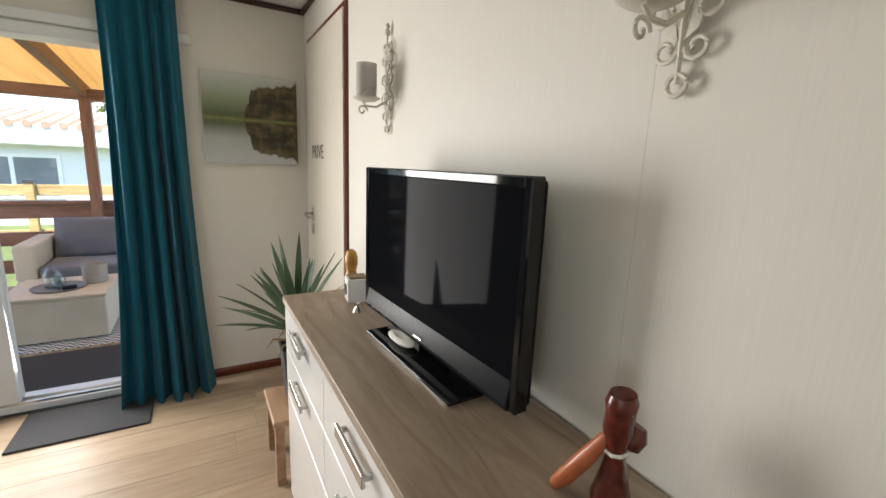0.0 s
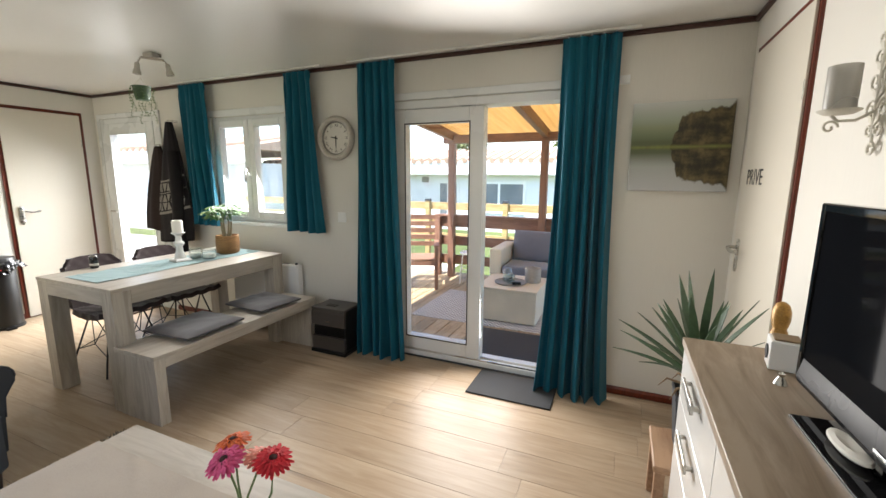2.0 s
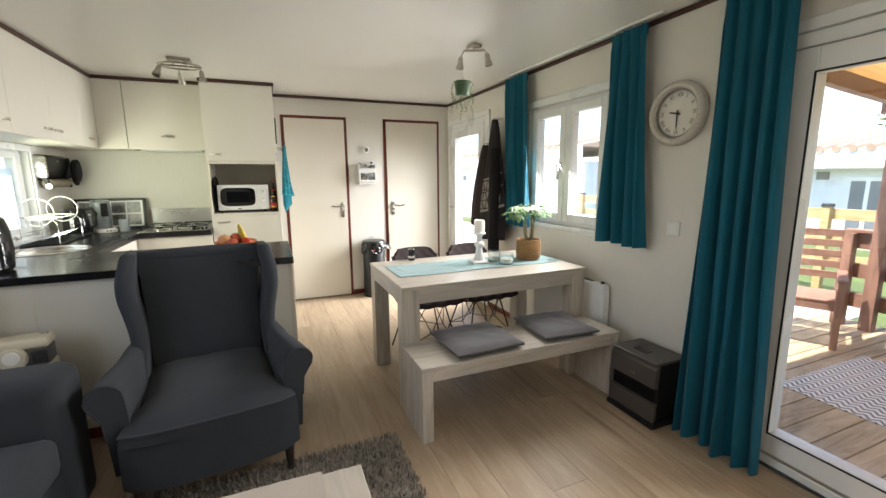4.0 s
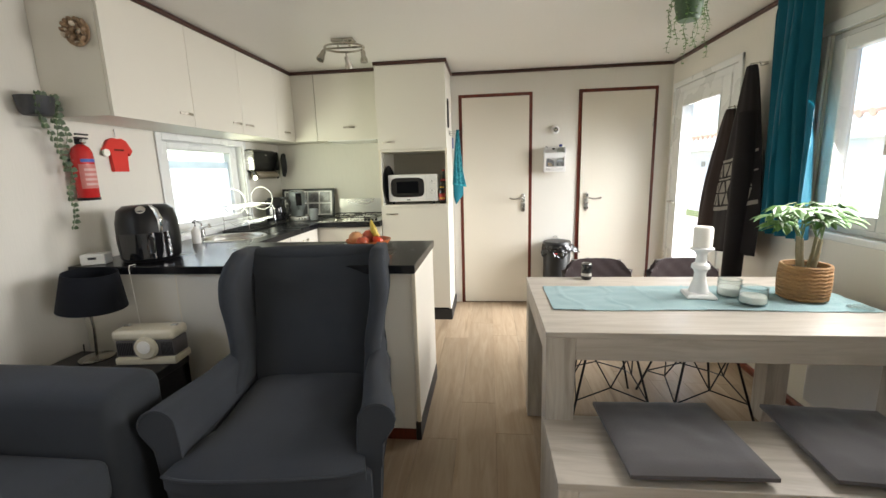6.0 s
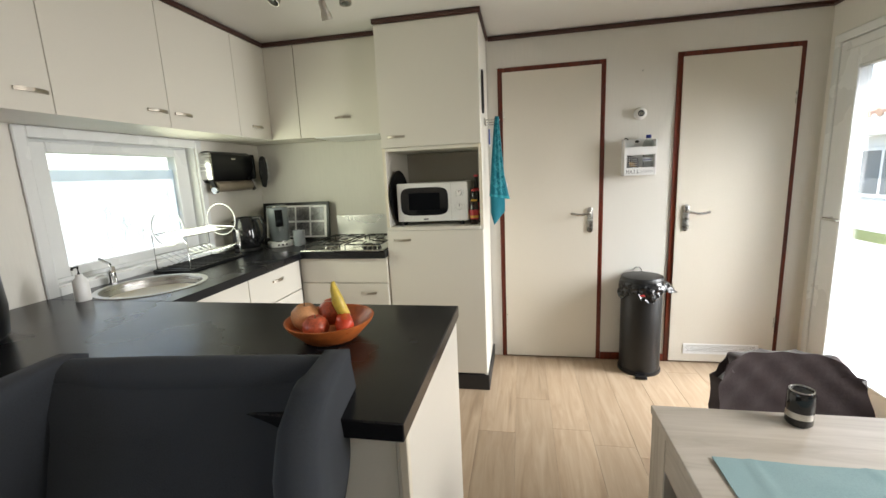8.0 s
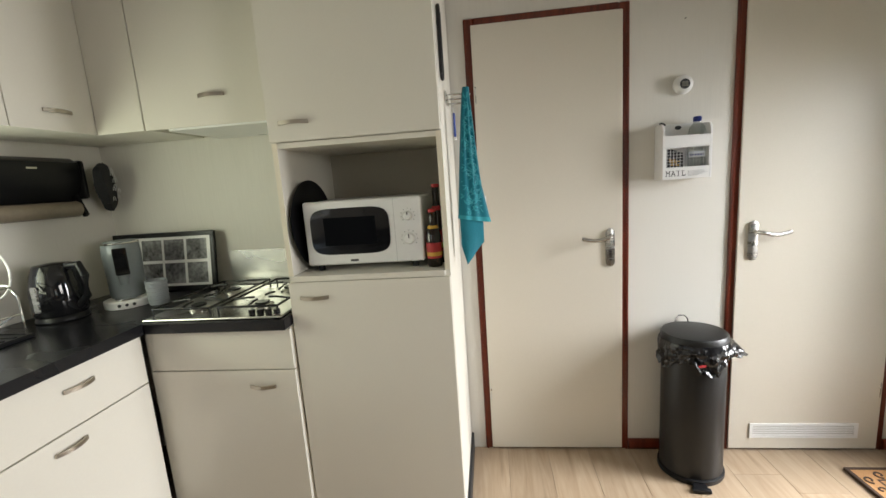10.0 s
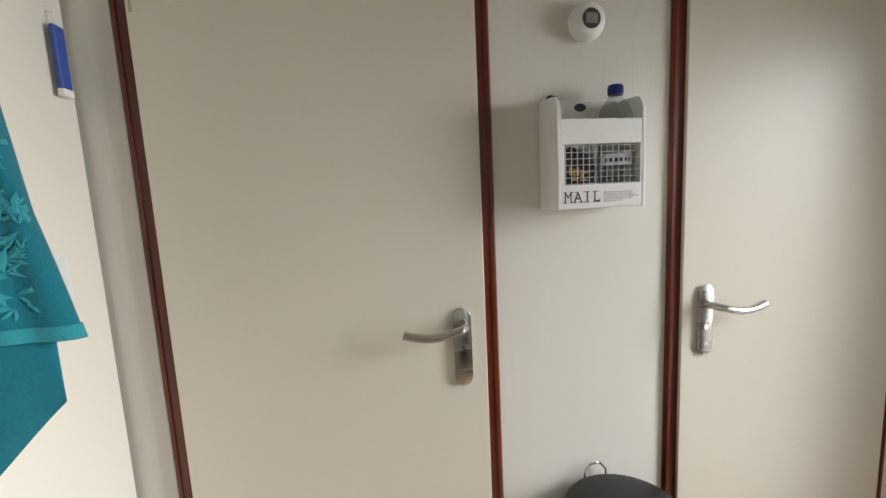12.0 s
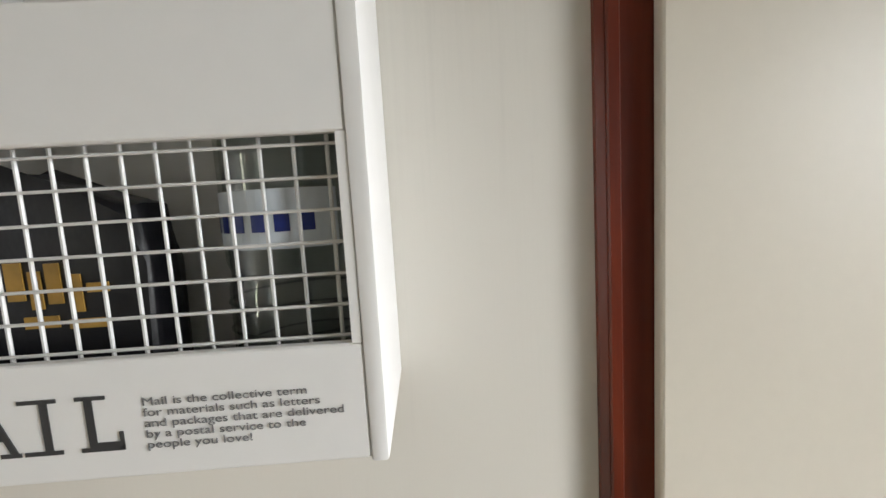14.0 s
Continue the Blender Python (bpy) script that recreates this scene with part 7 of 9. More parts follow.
for k in range(11):
    a = k * 0.571 + rng.uniform(-0.2, 0.2)
    L = rng.uniform(0.10, 0.26)
    pts = [Vector((0.04 * math.cos(a), 0.04 * math.sin(a), 1.985)), Vector((0.066 * math.cos(a), 0.066 * math.sin(a), 1.985))]
    n = int(L / 0.02)
    for j in range(n):
        pts.append(Vector((0.068 * math.cos(a) + 0.006 * math.sin(j * 1.3 + k), 0.068 * math.sin(a) + 0.006 * math.cos(j + k), 1.97 - 0.02 * j)))
    part("vine", tube(pts, 0.0012, 4), M_STEM, hp)
    bm = bmesh.new()
    for j, p in enumerate(pts[2:]):
        for sgn in (-1, 1):
            c = a + sgn * 1.2 + j
            w = 0.007
            e = p + Vector((0.014 * math.cos(c), 0.014 * math.sin(c), -0.004))
            t = Vector((-math.sin(c), math.cos(c), 0)) * w
            mid = (p + e) / 2
            bm.faces.new([bm.verts.new(v) for v in (p, mid + t + Vector((0, 0, 0.002)), e, mid - t)])
    part("vine_leaves", bm, M_GREEN, hp)

# ---- coats on the hooks ----
M_COAT = cloth("black_knit", (0.012, 0.010, 0.011), 0.95, 0.3, weave=180, sheen=0.05, relief=0.6)
M_COAT2 = cloth("dark_brown_wool", (0.020, 0.013, 0.012), 0.95, 0.3, weave=180, sheen=0.05, relief=0.6)
M_KNITPAT = cloth("grey_knit_pattern", (0.20, 0.185, 0.165), 0.95, 0.3, weave=160, sheen=0.1, relief=0.6)


def hung_coat(name, x, ytop, z0, z1, wide, mat, label, seed):
    def f(u, v):
        a = 2 * math.pi * u
        w = (0.035 + (wide - 0.035) * min(1, (v * 1.25) ** 0.75)) * (1 + 0.05 * math.sin(3 * a + seed))
        d = 0.030 + 0.055 * min(1, v * 1.6)
        ripple = 1 + 0.10 * math.sin(5 * a + seed + 2 * v) * v + 0.05 * math.sin(9 * a + seed * 2)
        return (x + w * math.cos(a) * ripple + 0.02 * math.sin(2 * v + seed), ytop - 0.015 + d * math.sin(a) * ripple * 0.75 - 0.02 * v, z1 + (z0 - z1) * v + 0.03 * v * math.cos(a + seed))
    c = root(name, label, "coat")
    bm = sheet(f, 44, 36)
    bmesh.ops.remove_doubles(bm, verts=bm.verts, dist=1e-4)
    part("body", bm, mat, c, "", True, 80)
    part("hook_loop", tube([(x, YN - 0.004, z1 + 0.02), (x, ytop - 0.02, z1 + 0.015), (x, ytop - 0.02, z1 - 0.02)], 0.004, 6), M_STEEL, c)
    return c, f


c1, f1 = hung_coat("cardigan", -3.83, 2.655, 0.76, 1.875, 0.215, M_COAT, "black knitted cardigan with a grey Nordic border hanging by the door", 0.6)


def on_coat(u, v, out=0.004):
    p = Vector(f1(u, v))
    q = Vector((p.x + 3.83, (p.y - 2.63) * 3, 0)).normalized()
    return p + Vector((q.x, q.y, 0)) * out


for v0, v1 in ((0.435, 0.450), (0.540, 0.548), (0.700, 0.722)):
    part("pattern_band", sheet(lambda u, v: on_coat(0.36 + 0.62 * u, v0 + (v1 - v0) * v + 0.05 * math.sin(u * 3.1)), 34, 2), M_KNITPAT, c1, "grey knitted band", True)
for k in range(11):
    for row, (va, vb) in enumerate(((0.460, 0.530), (0.558, 0.618), (0.626, 0.690))):
        uc = 0.38 + 0.59 * k / 11
        turn = 1 if (row + k) % 2 else -1
        part("knit_diamond", sheet(lambda u, v: on_coat(uc + 0.050 * (u - 0.5) * (v if turn > 0 else 1 - v) + 0.008 * (u - 0.5), va + (vb - va) * v + 0.05 * math.sin((uc - 0.36) / 0.62 * 3.1), 0.005), 2, 4), M_KNITPAT, c1)
part("sleeve", tube([(-3.74, 2.60, 1.60), (-3.69, 2.575, 1.30), (-3.70, 2.575, 1.0), (-3.715, 2.58, 0.62)], 0.056, 14, taper=(0.9, 1, 1.0, 0.95)), M_COAT, c1, "", True)
c2, f2 = hung_coat("coat", -4.05, 2.672, 0.84, 1.66, 0.20, M_COAT2, "dark brown coat hanging on a wall hook", 2.1)
hk = root("hook_rail", "small steel coat hooks on the wall", "hook")
for x in (-3.83, -4.05):
    z = 1.885 if x == -3.83 else 1.67
    part("hook", tube([(x, YN - 0.001, z), (x, YN - 0.04, z - 0.01), (x, YN - 0.05, z + 0.015)], 0.005, 8), M_STEEL, hk, "", True)

# ---- kitchen: appliances and small things ----
def sink():
    s = root("kitchen_sink", "round stainless steel sink with a single tap", "sink")
    cx, cy, r = SINK
    part("bowl", lathe([(r + 0.018, CT + 0.0006), (r + 0.016, CT + 0.004), (r - 0.004, CT + 0.003), (r - 0.010, CT - 0.01), (r - 0.022, CT - 0.12), (r - 0.05, CT - 0.15), (0.03, CT - 0.155), (0, CT - 0.155)], cx, cy, 44), M_STEEL, s, "", True)
    part("drain", cyl(cx, cy, CT - 0.1545, CT - 0.150, 0.028, n=20), M_CHROME, s)
    tx, ty = cx - 0.02, cy - 0.245
    part("tap_base", cyl(tx, ty, CT + 0.0005, CT + 0.075, 0.020, 0.018, 18, bevel=0.003), M_CHROME, s, "", True)
    part("tap_spout", tube([(tx, ty, CT + 0.06), (tx + 0.05, ty + 0.06, CT + 0.085), (tx + 0.10, ty + 0.13, CT + 0.10), (tx + 0.105, ty + 0.14, CT + 0.085)], 0.010, 10), M_CHROME, s, "chrome tap spout", True)
    part("tap_lever", tube([(tx, ty, CT + 0.075), (tx, ty, CT + 0.098), (tx + 0.01, ty - 0.045, CT + 0.125)], 0.007, 8), M_CHROME, s, "", True)


sink()


def dish_rack():
    r = root("dish_rack", "two-tier wire dish rack with a black drip tray", "dish rack")
    x0, x1, y0, y1 = -4.46, -4.02, -0.945, -0.715
    part("drip_tray", box(x0, x1, y0, y1, CT + 0.0005, CT + 0.014, r=0.004), M_BLACK, r, "black plastic drip tray")
    for k in range(12):
        xx = x0 + 0.02 + k * (x1 - x0 - 0.04) / 11
        part("tray_rib", box(xx - 0.004, xx + 0.004, y0 + 0.01, y1 - 0.01, CT + 0.014, CT + 0.019), M_BLACK, r)
    ya, yb = y0 + 0.012, y1 - 0.012
    for xx in (x0 + 0.02, x1 - 0.02):
        part("end_frame", tube([(xx, yb, CT + 0.015), (xx, yb, CT + 0.15), (xx, yb - 0.03, CT + 0.19), (xx, ya, CT + 0.20), (xx, ya, CT + 0.015)], 0.0035, 8), M_CHROME, r, "", True)
        part("end_loop", tube([(xx, (ya + yb) / 2 + 0.095 * math.cos(a * math.pi / 14), CT + 0.235 + 0.095 * math.sin(a * math.pi / 14)) for a in range(28)], 0.0035, 6, closed=True), M_WHITE, r, "white coated loop", True)
    for z, yy in ((CT + 0.20, ya), (CT + 0.185, yb - 0.02), (CT + 0.09, ya), (CT + 0.09, yb)):
        part("long_wire", tube([(x0 + 0.02, yy, z), (x1 - 0.02, yy, z)], 0.003, 6), M_CHROME, r)
    for k in range(16):
        xx = x0 + 0.03 + k * (x1 - x0 - 0.06) / 15
        part("cross_wire", tube([(xx, ya, CT + 0.20), (xx, (ya + yb) / 2, CT + 0.175), (xx, yb - 0.02, CT + 0.185)], 0.0018, 5), M_CHROME, r)
    for k in range(10):
        xx = x0 + 0.04 + k * (x1 - x0 - 0.08) / 9
        part("low_wire", tube([(xx, ya, CT + 0.09), (xx, (ya + yb) / 2, CT + 0.04), (xx, yb, CT + 0.09)], 0.0018, 5), M_CHROME, r)


dish_rack()

kt = root("kettle", "glossy black electric kettle with chrome trim", "kettle", pose(-4.66, -0.83, CT + 0.0005) @ Matrix.Diagonal((1.15, 1.15, 1.15, 1)))
part("base", cyl(0, 0, 0, 0.02, 0.075, 0.072, 28, bevel=0.004), M_BLACK, kt, "", True)
part("body", lathe([(0, 0.02), (0.072, 0.02), (0.078, 0.035), (0.076, 0.10), (0.066, 0.16), (0.055, 0.19), (0.050, 0.195), (0, 0.20)], n=30), M_GLOSSBLACK, kt, "", True)
part("window_strip", box(0.072, 0.0795, -0.012, 0.012, 0.04, 0.13, r=0.003), M_STEEL, kt)
part("handle", tube([(0.0, 0.050, 0.185), (0.0, 0.10, 0.19), (0.0, 0.118, 0.15), (0.0, 0.112, 0.08), (0.0, 0.075, 0.045)], 0.012, 10), M_BLACK, kt, "", True)
part("spout", prism([(-0.085, 0.165), (-0.05, 0.15), (-0.045, 0.19)], "x", -0.016, 0.016, 0.004), M_GLOSSBLACK, kt)

cm = root("coffee_machine", "silver and black pad coffee machine", "coffee machine", pose(-4.84, -0.70, CT + 0.0005, 0, 0, 38) @ Matrix.Diagonal((1.05, 1.05, 1.14, 1)))
M_BLUEGREY = surface("blue_grey_plastic", (0.20, 0.225, 0.235), 0.32, vary=0.06, relief=0.0)
part("base", prism(arc(0.02, 0, 0.085, 0, 360, 28)[:-1], "z", 0, 0.03, 0.005), M_WHITE, cm, "light grey base", True)
part("column", lathe([(0, 0.03), (0.060, 0.03), (0.064, 0.045), (0.068, 0.20), (0.066, 0.232), (0.054, 0.246), (0, 0.25)], n=32, x=-0.025), M_BLUEGREY, cm, "blue-grey rounded column", True)
part("top_ring", tube([(-0.025 + 0.062 * math.cos(k * math.pi / 12), 0.062 * math.sin(k * math.pi / 12), 0.238) for k in range(24)], 0.004, 6, closed=True), M_CHROME, cm)
part("black_panel", box(0.032, 0.046, -0.024, 0.024, 0.12, 0.222, r=0.004, seg=2), M_GLOSSBLACK, cm)
part("spout", lathe([(0, 0.085), (0.016, 0.085), (0.020, 0.12), (0, 0.12)], n=16, x=0.045), M_BLUEGREY, cm, "", True)
part("drip_grid", cyl(0.05, 0, 0.03, 0.036, 0.042, n=20), M_CHROME, cm)
for k in (-1, 0, 1):
    part("button", cyl(0, 0, 0, 0.003, 0.006, n=12, m=pose(0.104, 0.024 * k, 0.016, 0, 90, 13 * k)), M_ANTHRACITE, cm)
M_CUPGREY = surface("blue_grey_ceramic", (0.30, 0.32, 0.34), 0.4, vary=0.06)
cup = root("striped_cup", "grey ribbed ceramic cup", "cup", pose(-4.83, -0.55, CT + 0.0005))
part("cup", lathe([(0, 0), (0.036, 0), (0.038, 0.006), (0.041, 0.105), (0.038, 0.105), (0.035, 0.01), (0, 0.008)], n=28), M_CUPGREY, cup, "", True)
for k in range(5):
    part("rib", tube([((0.0395 + k * 0.0005) * math.cos(a * math.pi / 12), (0.0395 + k * 0.0005) * math.sin(a * math.pi / 12), 0.02 + 0.018 * k) for a in range(24)], 0.0022, 5, closed=True), M_CUPGREY, cup)

pf = root("photo_frame", "black multi-photo frame leaning on the wall", "photo frame", pose(-5.055, -0.70, CT + 0.0005, 0, -8, 0))
part("frame", boxes((-0.009, 0.009, -0.27, 0.27, 0, 0.022), (-0.009, 0.009, -0.27, 0.27, 0.263, 0.285), (-0.009, 0.009, -0.27, -0.248, 0.022, 0.263), (-0.009, 0.009, 0.248, 0.27, 0.022, 0.263), r=0.002), M_BLACK, pf)
part("mount", box(-0.004, 0.003, -0.248, 0.248, 0.022, 0.263), M_WHITE, pf, "white mount")
M_PHOTO = surface("grey_photo", (0.16, 0.16, 0.16), 0.25, vary=0.85, big=14, fine=60, relief=0.0)
for i in range(4):
    for j in range(2):
        part("photo", box(0.003, 0.0045, -0.235 + 0.119 * i, -0.130 + 0.119 * i, 0.034 + 0.115 * j, 0.134 + 0.115 * j), M_PHOTO, pf)


def hob():
    h = root("gas_hob", "stainless four-burner gas hob with black pan supports", "hob", pose(0, 0, CT))
    x0, x1, y0, y1 = -5.06, -4.565, -0.40, 0.145
    part("plate", box(x0, x1, y0, y1, 0.0008, 0.010, r=0.004, seg=2), M_STEEL, h, "polished steel plate")
    for bx in (x0 + 0.13, x1 - 0.13):
        for by in (y0 + 0.14, y1 - 0.14):
            part("burner_ring", lathe([(0, 0.010), (0.042, 0.010), (0.044, 0.018), (0.036, 0.022), (0, 0.022)], bx, by, 20), M_STEEL, h, "", True)
            part("burner_cap", cyl(bx, by, 0.022, 0.030, 0.028, n=18, bevel=0.003), M_BLACK, h, "black burner cap", True)
    for by in (y0 + 0.14, y1 - 0.14):
        fr = [(x0 + 0.03, by - 0.115), (x1 - 0.03, by - 0.115), (x1 - 0.03, by + 0.115), (x0 + 0.03, by + 0.115)]
        part("pan_support", tube([(x, y, 0.040) for x, y in fr], 0.0045, 6, closed=True), M_BLACK, h, "black pan support")
        for bx in (x0 + 0.13, x1 - 0.13):
            for dx, dy in ((1, 0), (-1, 0), (0, 1), (0, -1)):
                part("support_finger", tube([(bx + dx * 0.10, by + dy * 0.113, 0.040), (bx + dx * 0.055, by + dy * 0.06, 0.047), (bx + dx * 0.03, by + dy * 0.03, 0.047)], 0.004, 6), M_BLACK, h)
        for x, y in fr:
            part("support_foot", tube([(x, y, 0.040), (x, y, 0.010)], 0.004, 6), M_BLACK, h)
    for k in range(4):
        part("knob", cyl(x1 - 0.03, 0.02 + 0.032 * k, 0.010, 0.028, 0.012, n=14, bevel=0.002), M_BLACK, h, "", True)


hob()


M_SPLASH = surface("smooth_steel_sheet", (0.60, 0.59, 0.56), 0.32, 1.0, vary=0.04, relief=0.0)
M_KRAFT = surface("kraft_roll", (0.20, 0.165, 0.12), 0.35, vary=0.15)


thing("steel_splashback", box(XW + 0.004, XW + 0.007, -0.40, 0.155, CT + 0.001, CT + 0.172, r=0.001), M_SPLASH, "brushed steel splash plate behind the hob", "splashback")


def roll_dispenser():
    d = root("foil_dispenser", "black wall dispenser with a paper roll", "dispenser", pose(-4.735, YS, 1.445))
    part("body", prism([(0.002, -0.085), (0.002, 0.105), (0.05, 0.11), (0.085, 0.09), (0.088, 0.02), (0.06, -0.02), (0.03, -0.09)], "x", -0.205, 0.205, 0.008), M_BLACK, d, "", True)
    part("end_cap", box(0.206, 0.222, 0.004, 0.092, -0.07, 0.10, r=0.012, seg=2), M_STEEL, d, "silver end cap", True)
    part("end_cap", box(-0.222, -0.206, 0.004, 0.092, -0.07, 0.10, r=0.012, seg=2), M_BLACK, d, "", True)
    part("paper_roll", tube([(-0.175, 0.062, -0.112), (0.175, 0.062, -0.112)], 0.034, 20), M_KRAFT, d, "brownish paper roll behind a clear flap", True)
    part("roll_arm", prism([(0.03, -0.06), (0.08, -0.15), (0.095, -0.14), (0.06, -0.05)], "x", 0.180, 0.197), M_BLACK, d)
    part("roll_arm", prism([(0.03, -0.06), (0.08, -0.15), (0.095, -0.14), (0.06, -0.05)], "x", -0.197, -0.180), M_BLACK, d)
    part("roll_knob", cyl(0, 0, 0, 0.018, 0.020, n=18, m=pose(0.197, 0.085, -0.135, 0, 90, 0)), M_CHROME, d, "chrome knob", True)
    part("logo", box(-0.02, 0.02, 0.0868, 0.0872, 0.06, 0.068), M_STEEL, d)


roll_dispenser()
M_MITT = surface("black_print_cloth", (0.016, 0.016, 0.018), 0.9, vary=0.2)
mt = root("oven_mitt", "black oven mitts with white print", "oven mitt", pose(-5.035, -0.905, 1.470, 0, 20, 28) @ Matrix.Diagonal((1.25, 1.0, 1.15, 1)))
part("mitt", pillow(-0.055, 0.055, -0.020, 0.020, -0.14, 0.05, 10), M_MITT, mt, "", True)
part("mitt", pillow(-0.03, 0.075, -0.015, 0.03, -0.10, 0.06, 10), M_MITT, mt, "", True)
rng = random.Random(8)
for k in range(14):
    xx, zz = rng.uniform(-0.04, 0.04), rng.uniform(-0.11, 0.02)
    part("print_swirl", tube([(xx + 0.012 * math.cos(a), 0.0335, zz + 0.012 * math.sin(a)) for a in (0, 1, 2, 3, 4)], 0.0014, 4), M_WHITE, mt)

M_BROWNGLASS = surface("brown_bottle_glass", (0.012, 0.006, 0.004), 0.08, vary=0.1, relief=0.0)
M_LABELRED = surface("red_label", (0.42, 0.025, 0.03), 0.5, vary=0.1)
M_LABELYEL = surface("yellow_label", (0.62, 0.36, 0.05), 0.5, vary=0.1)
# microwave, pan and bottles in the niche
M_SEAM = surface("grey_seam", (0.40, 0.40, 0.39), 0.5)
mw = root("microwave", "white microwave oven with dark oval window", "microwave", pose(-4.90, 0.435, 1.0425, 0, 0, 1))
part("casing", box(-0.17, 0.185, -0.215, 0.218, 0.020, 0.255, r=0.006, seg=2), M_WHITE, mw)
part("front", box(0.185, 0.222, -0.218, 0.220, 0.022, 0.258, r=0.010, seg=3), M_WHITE, mw, "white front frame", True)
ow = [(-0.046 + 0.147 * math.copysign(abs(math.cos(a)) ** 0.36, math.cos(a)), 0.146 + 0.085 * math.copysign(abs(math.sin(a)) ** 0.45, math.sin(a))) for a in [k * math.pi / 18 for k in range(36)]]
part("window_rim", prism(ow, "x", 0.2225, 0.2245), M_GLOSSBLACK, mw, "dark glass window")
part("window_grid", box(0.2247, 0.2252, -0.142, 0.050, 0.095, 0.197, r=0.0), M_SCREEN, mw)
part("panel_seam", box(0.2222, 0.2230, 0.1185, 0.1195, 0.026, 0.254), M_SEAM, mw)
for kz, rr in ((0.190, 0.017), (0.108, 0.021)):
    kb = part("dial_knob", cyl(0, 0, 0, 0.016, rr, rr * 0.9, 22, bevel=0.003, m=pose(0.2225, 0.17, kz, 0, 90, 0)), M_WHITE, mw, "white rotary knob", True)
    part("knob_mark", box(0.2386, 0.2392, 0.168, 0.172, kz + 0.002, kz + rr * 0.8), M_ANTHRACITE, kb)
    for k in range(9):
        a = radians(-130 + 32 * k)
        part("dial_mark", box(0.2224, 0.2229, 0.17 + (rr + 0.008) * math.sin(a) - 0.0012, 0.17 + (rr + 0.008) * math.sin(a) + 0.0012, kz + (rr + 0.008) * math.cos(a) - 0.0012, kz + (rr + 0.008) * math.cos(a) + 0.0012), M_ANTHRACITE, mw)
part("logo", box(0.2224, 0.2229, -0.055, -0.025, 0.034, 0.042), M_ANTHRACITE, mw)
for x in (-0.14, 0.19):
    for y in (-0.18, 0.18):
        part("foot", cyl(x, y, 0, 0.021, 0.012, n=10), M_BLACK, mw)
thing("baking_pan", lathe([(0, 0.0), (0.150, 0.0), (0.166, 0.012), (0.169, 0.014), (0.152, 0.004), (0, 0.004)], n=40, m=pose(0, 0, 0, 0, 88, 0)), M_BLACK, "round black baking tray leaning in the niche", "baking tray", True,
      m=pose(-4.79, 0.199, 1.213, 0, 0, 86))
for (bx, by), lab, hh in (((-4.690, 0.694), "dark brown beer bottle with a red and yellow label", 0.20), ((-4.765, 0.702), "tall dark bottle with a red cap", 0.285)):
    b = root("bottle", lab, "bottle", pose(bx, by, 1.0425), "niche bottles")
    part("glass", lathe([(0, 0), (0.024, 0), (0.027, 0.006), (0.027, hh * 0.55), (0.022, hh * 0.66), (0.012, hh * 0.78), (0.0115, hh * 0.96), (0.013, hh), (0, hh)], n=22), M_BROWNGLASS, b, "", True)
    part("paper_label", lathe([(0.0274, hh * 0.16), (0.0274, hh * 0.44)], n=22), M_LABELRED, b, "red paper label")
    part("label_band", lathe([(0.0276, hh * 0.20), (0.0276, hh * 0.27)], n=22), M_LABELYEL, b, "yellow band")
    part("neck_label", lathe([(0.0205, hh * 0.69), (0.0165, hh * 0.745)], n=22), M_LABELYEL if hh < 0.25 else M_LABELRED, b)
    part("cap", cyl(0, 0, hh - 0.004, hh + 0.008, 0.0145, n=18, bevel=0.002), M_LABELRED, b, "red crown cap")


M_LABELTEXT = surface("faded_label_text", (0.60, 0.36, 0.33), 0.5, vary=0.1)
M_LABELPALE = surface("pale_red_label", (0.50, 0.16, 0.14), 0.5, vary=0.1)
M_BLUE = surface("blue_print", (0.03, 0.07, 0.32), 0.45, vary=0.1)
M_BLACKWOOD = surface("black_stained_wood", (0.012, 0.011, 0.012), 0.45, vary=0.25, fine=90, relief=0.1)
M_CREAMPL = surface("cream_plastic", (0.60, 0.55, 0.42), 0.4, vary=0.06)
M_GREYPL = surface("grey_plastic", (0.085, 0.08, 0.08), 0.4, vary=0.1)
M_SHADE = cloth("black_shade", (0.006, 0.007, 0.010), 0.9, 0.2, sheen=0.02)

# bar: fruit bowl, air fryer, socket box, soap
fb = root("fruit_bowl", "orange bowl holding apples, an orange and bananas", "bowl", pose(-3.24, 0.44, CT + 0.0005))
M_BOWL = surface("orange_bowl", (0.50, 0.13, 0.03), 0.35, vary=0.3, big=9)
part("bowl", lathe([(0, 0), (0.06, 0), (0.075, 0.006), (0.118, 0.05), (0.124, 0.062), (0.119, 0.062), (0.072, 0.012), (0, 0.008)], n=36), M_BOWL, fb, "", True)
M_APPLE = surface("apple_skin", (0.50, 0.10, 0.045), 0.35, vary=0.6, big=12, fine=120, relief=0.02)
M_PEACH = surface("orange_skin", (0.62, 0.30, 0.13), 0.5, vary=0.2, big=12, fine=220, relief=0.2)
M_BANANA = surface("banana_skin", (0.58, 0.42, 0.06), 0.45, vary=0.3, big=16, fine=90, relief=0.05)
M_PEPPER = surface("red_pepper_skin", (0.58, 0.05, 0.015), 0.22, vary=0.15, relief=0.0)
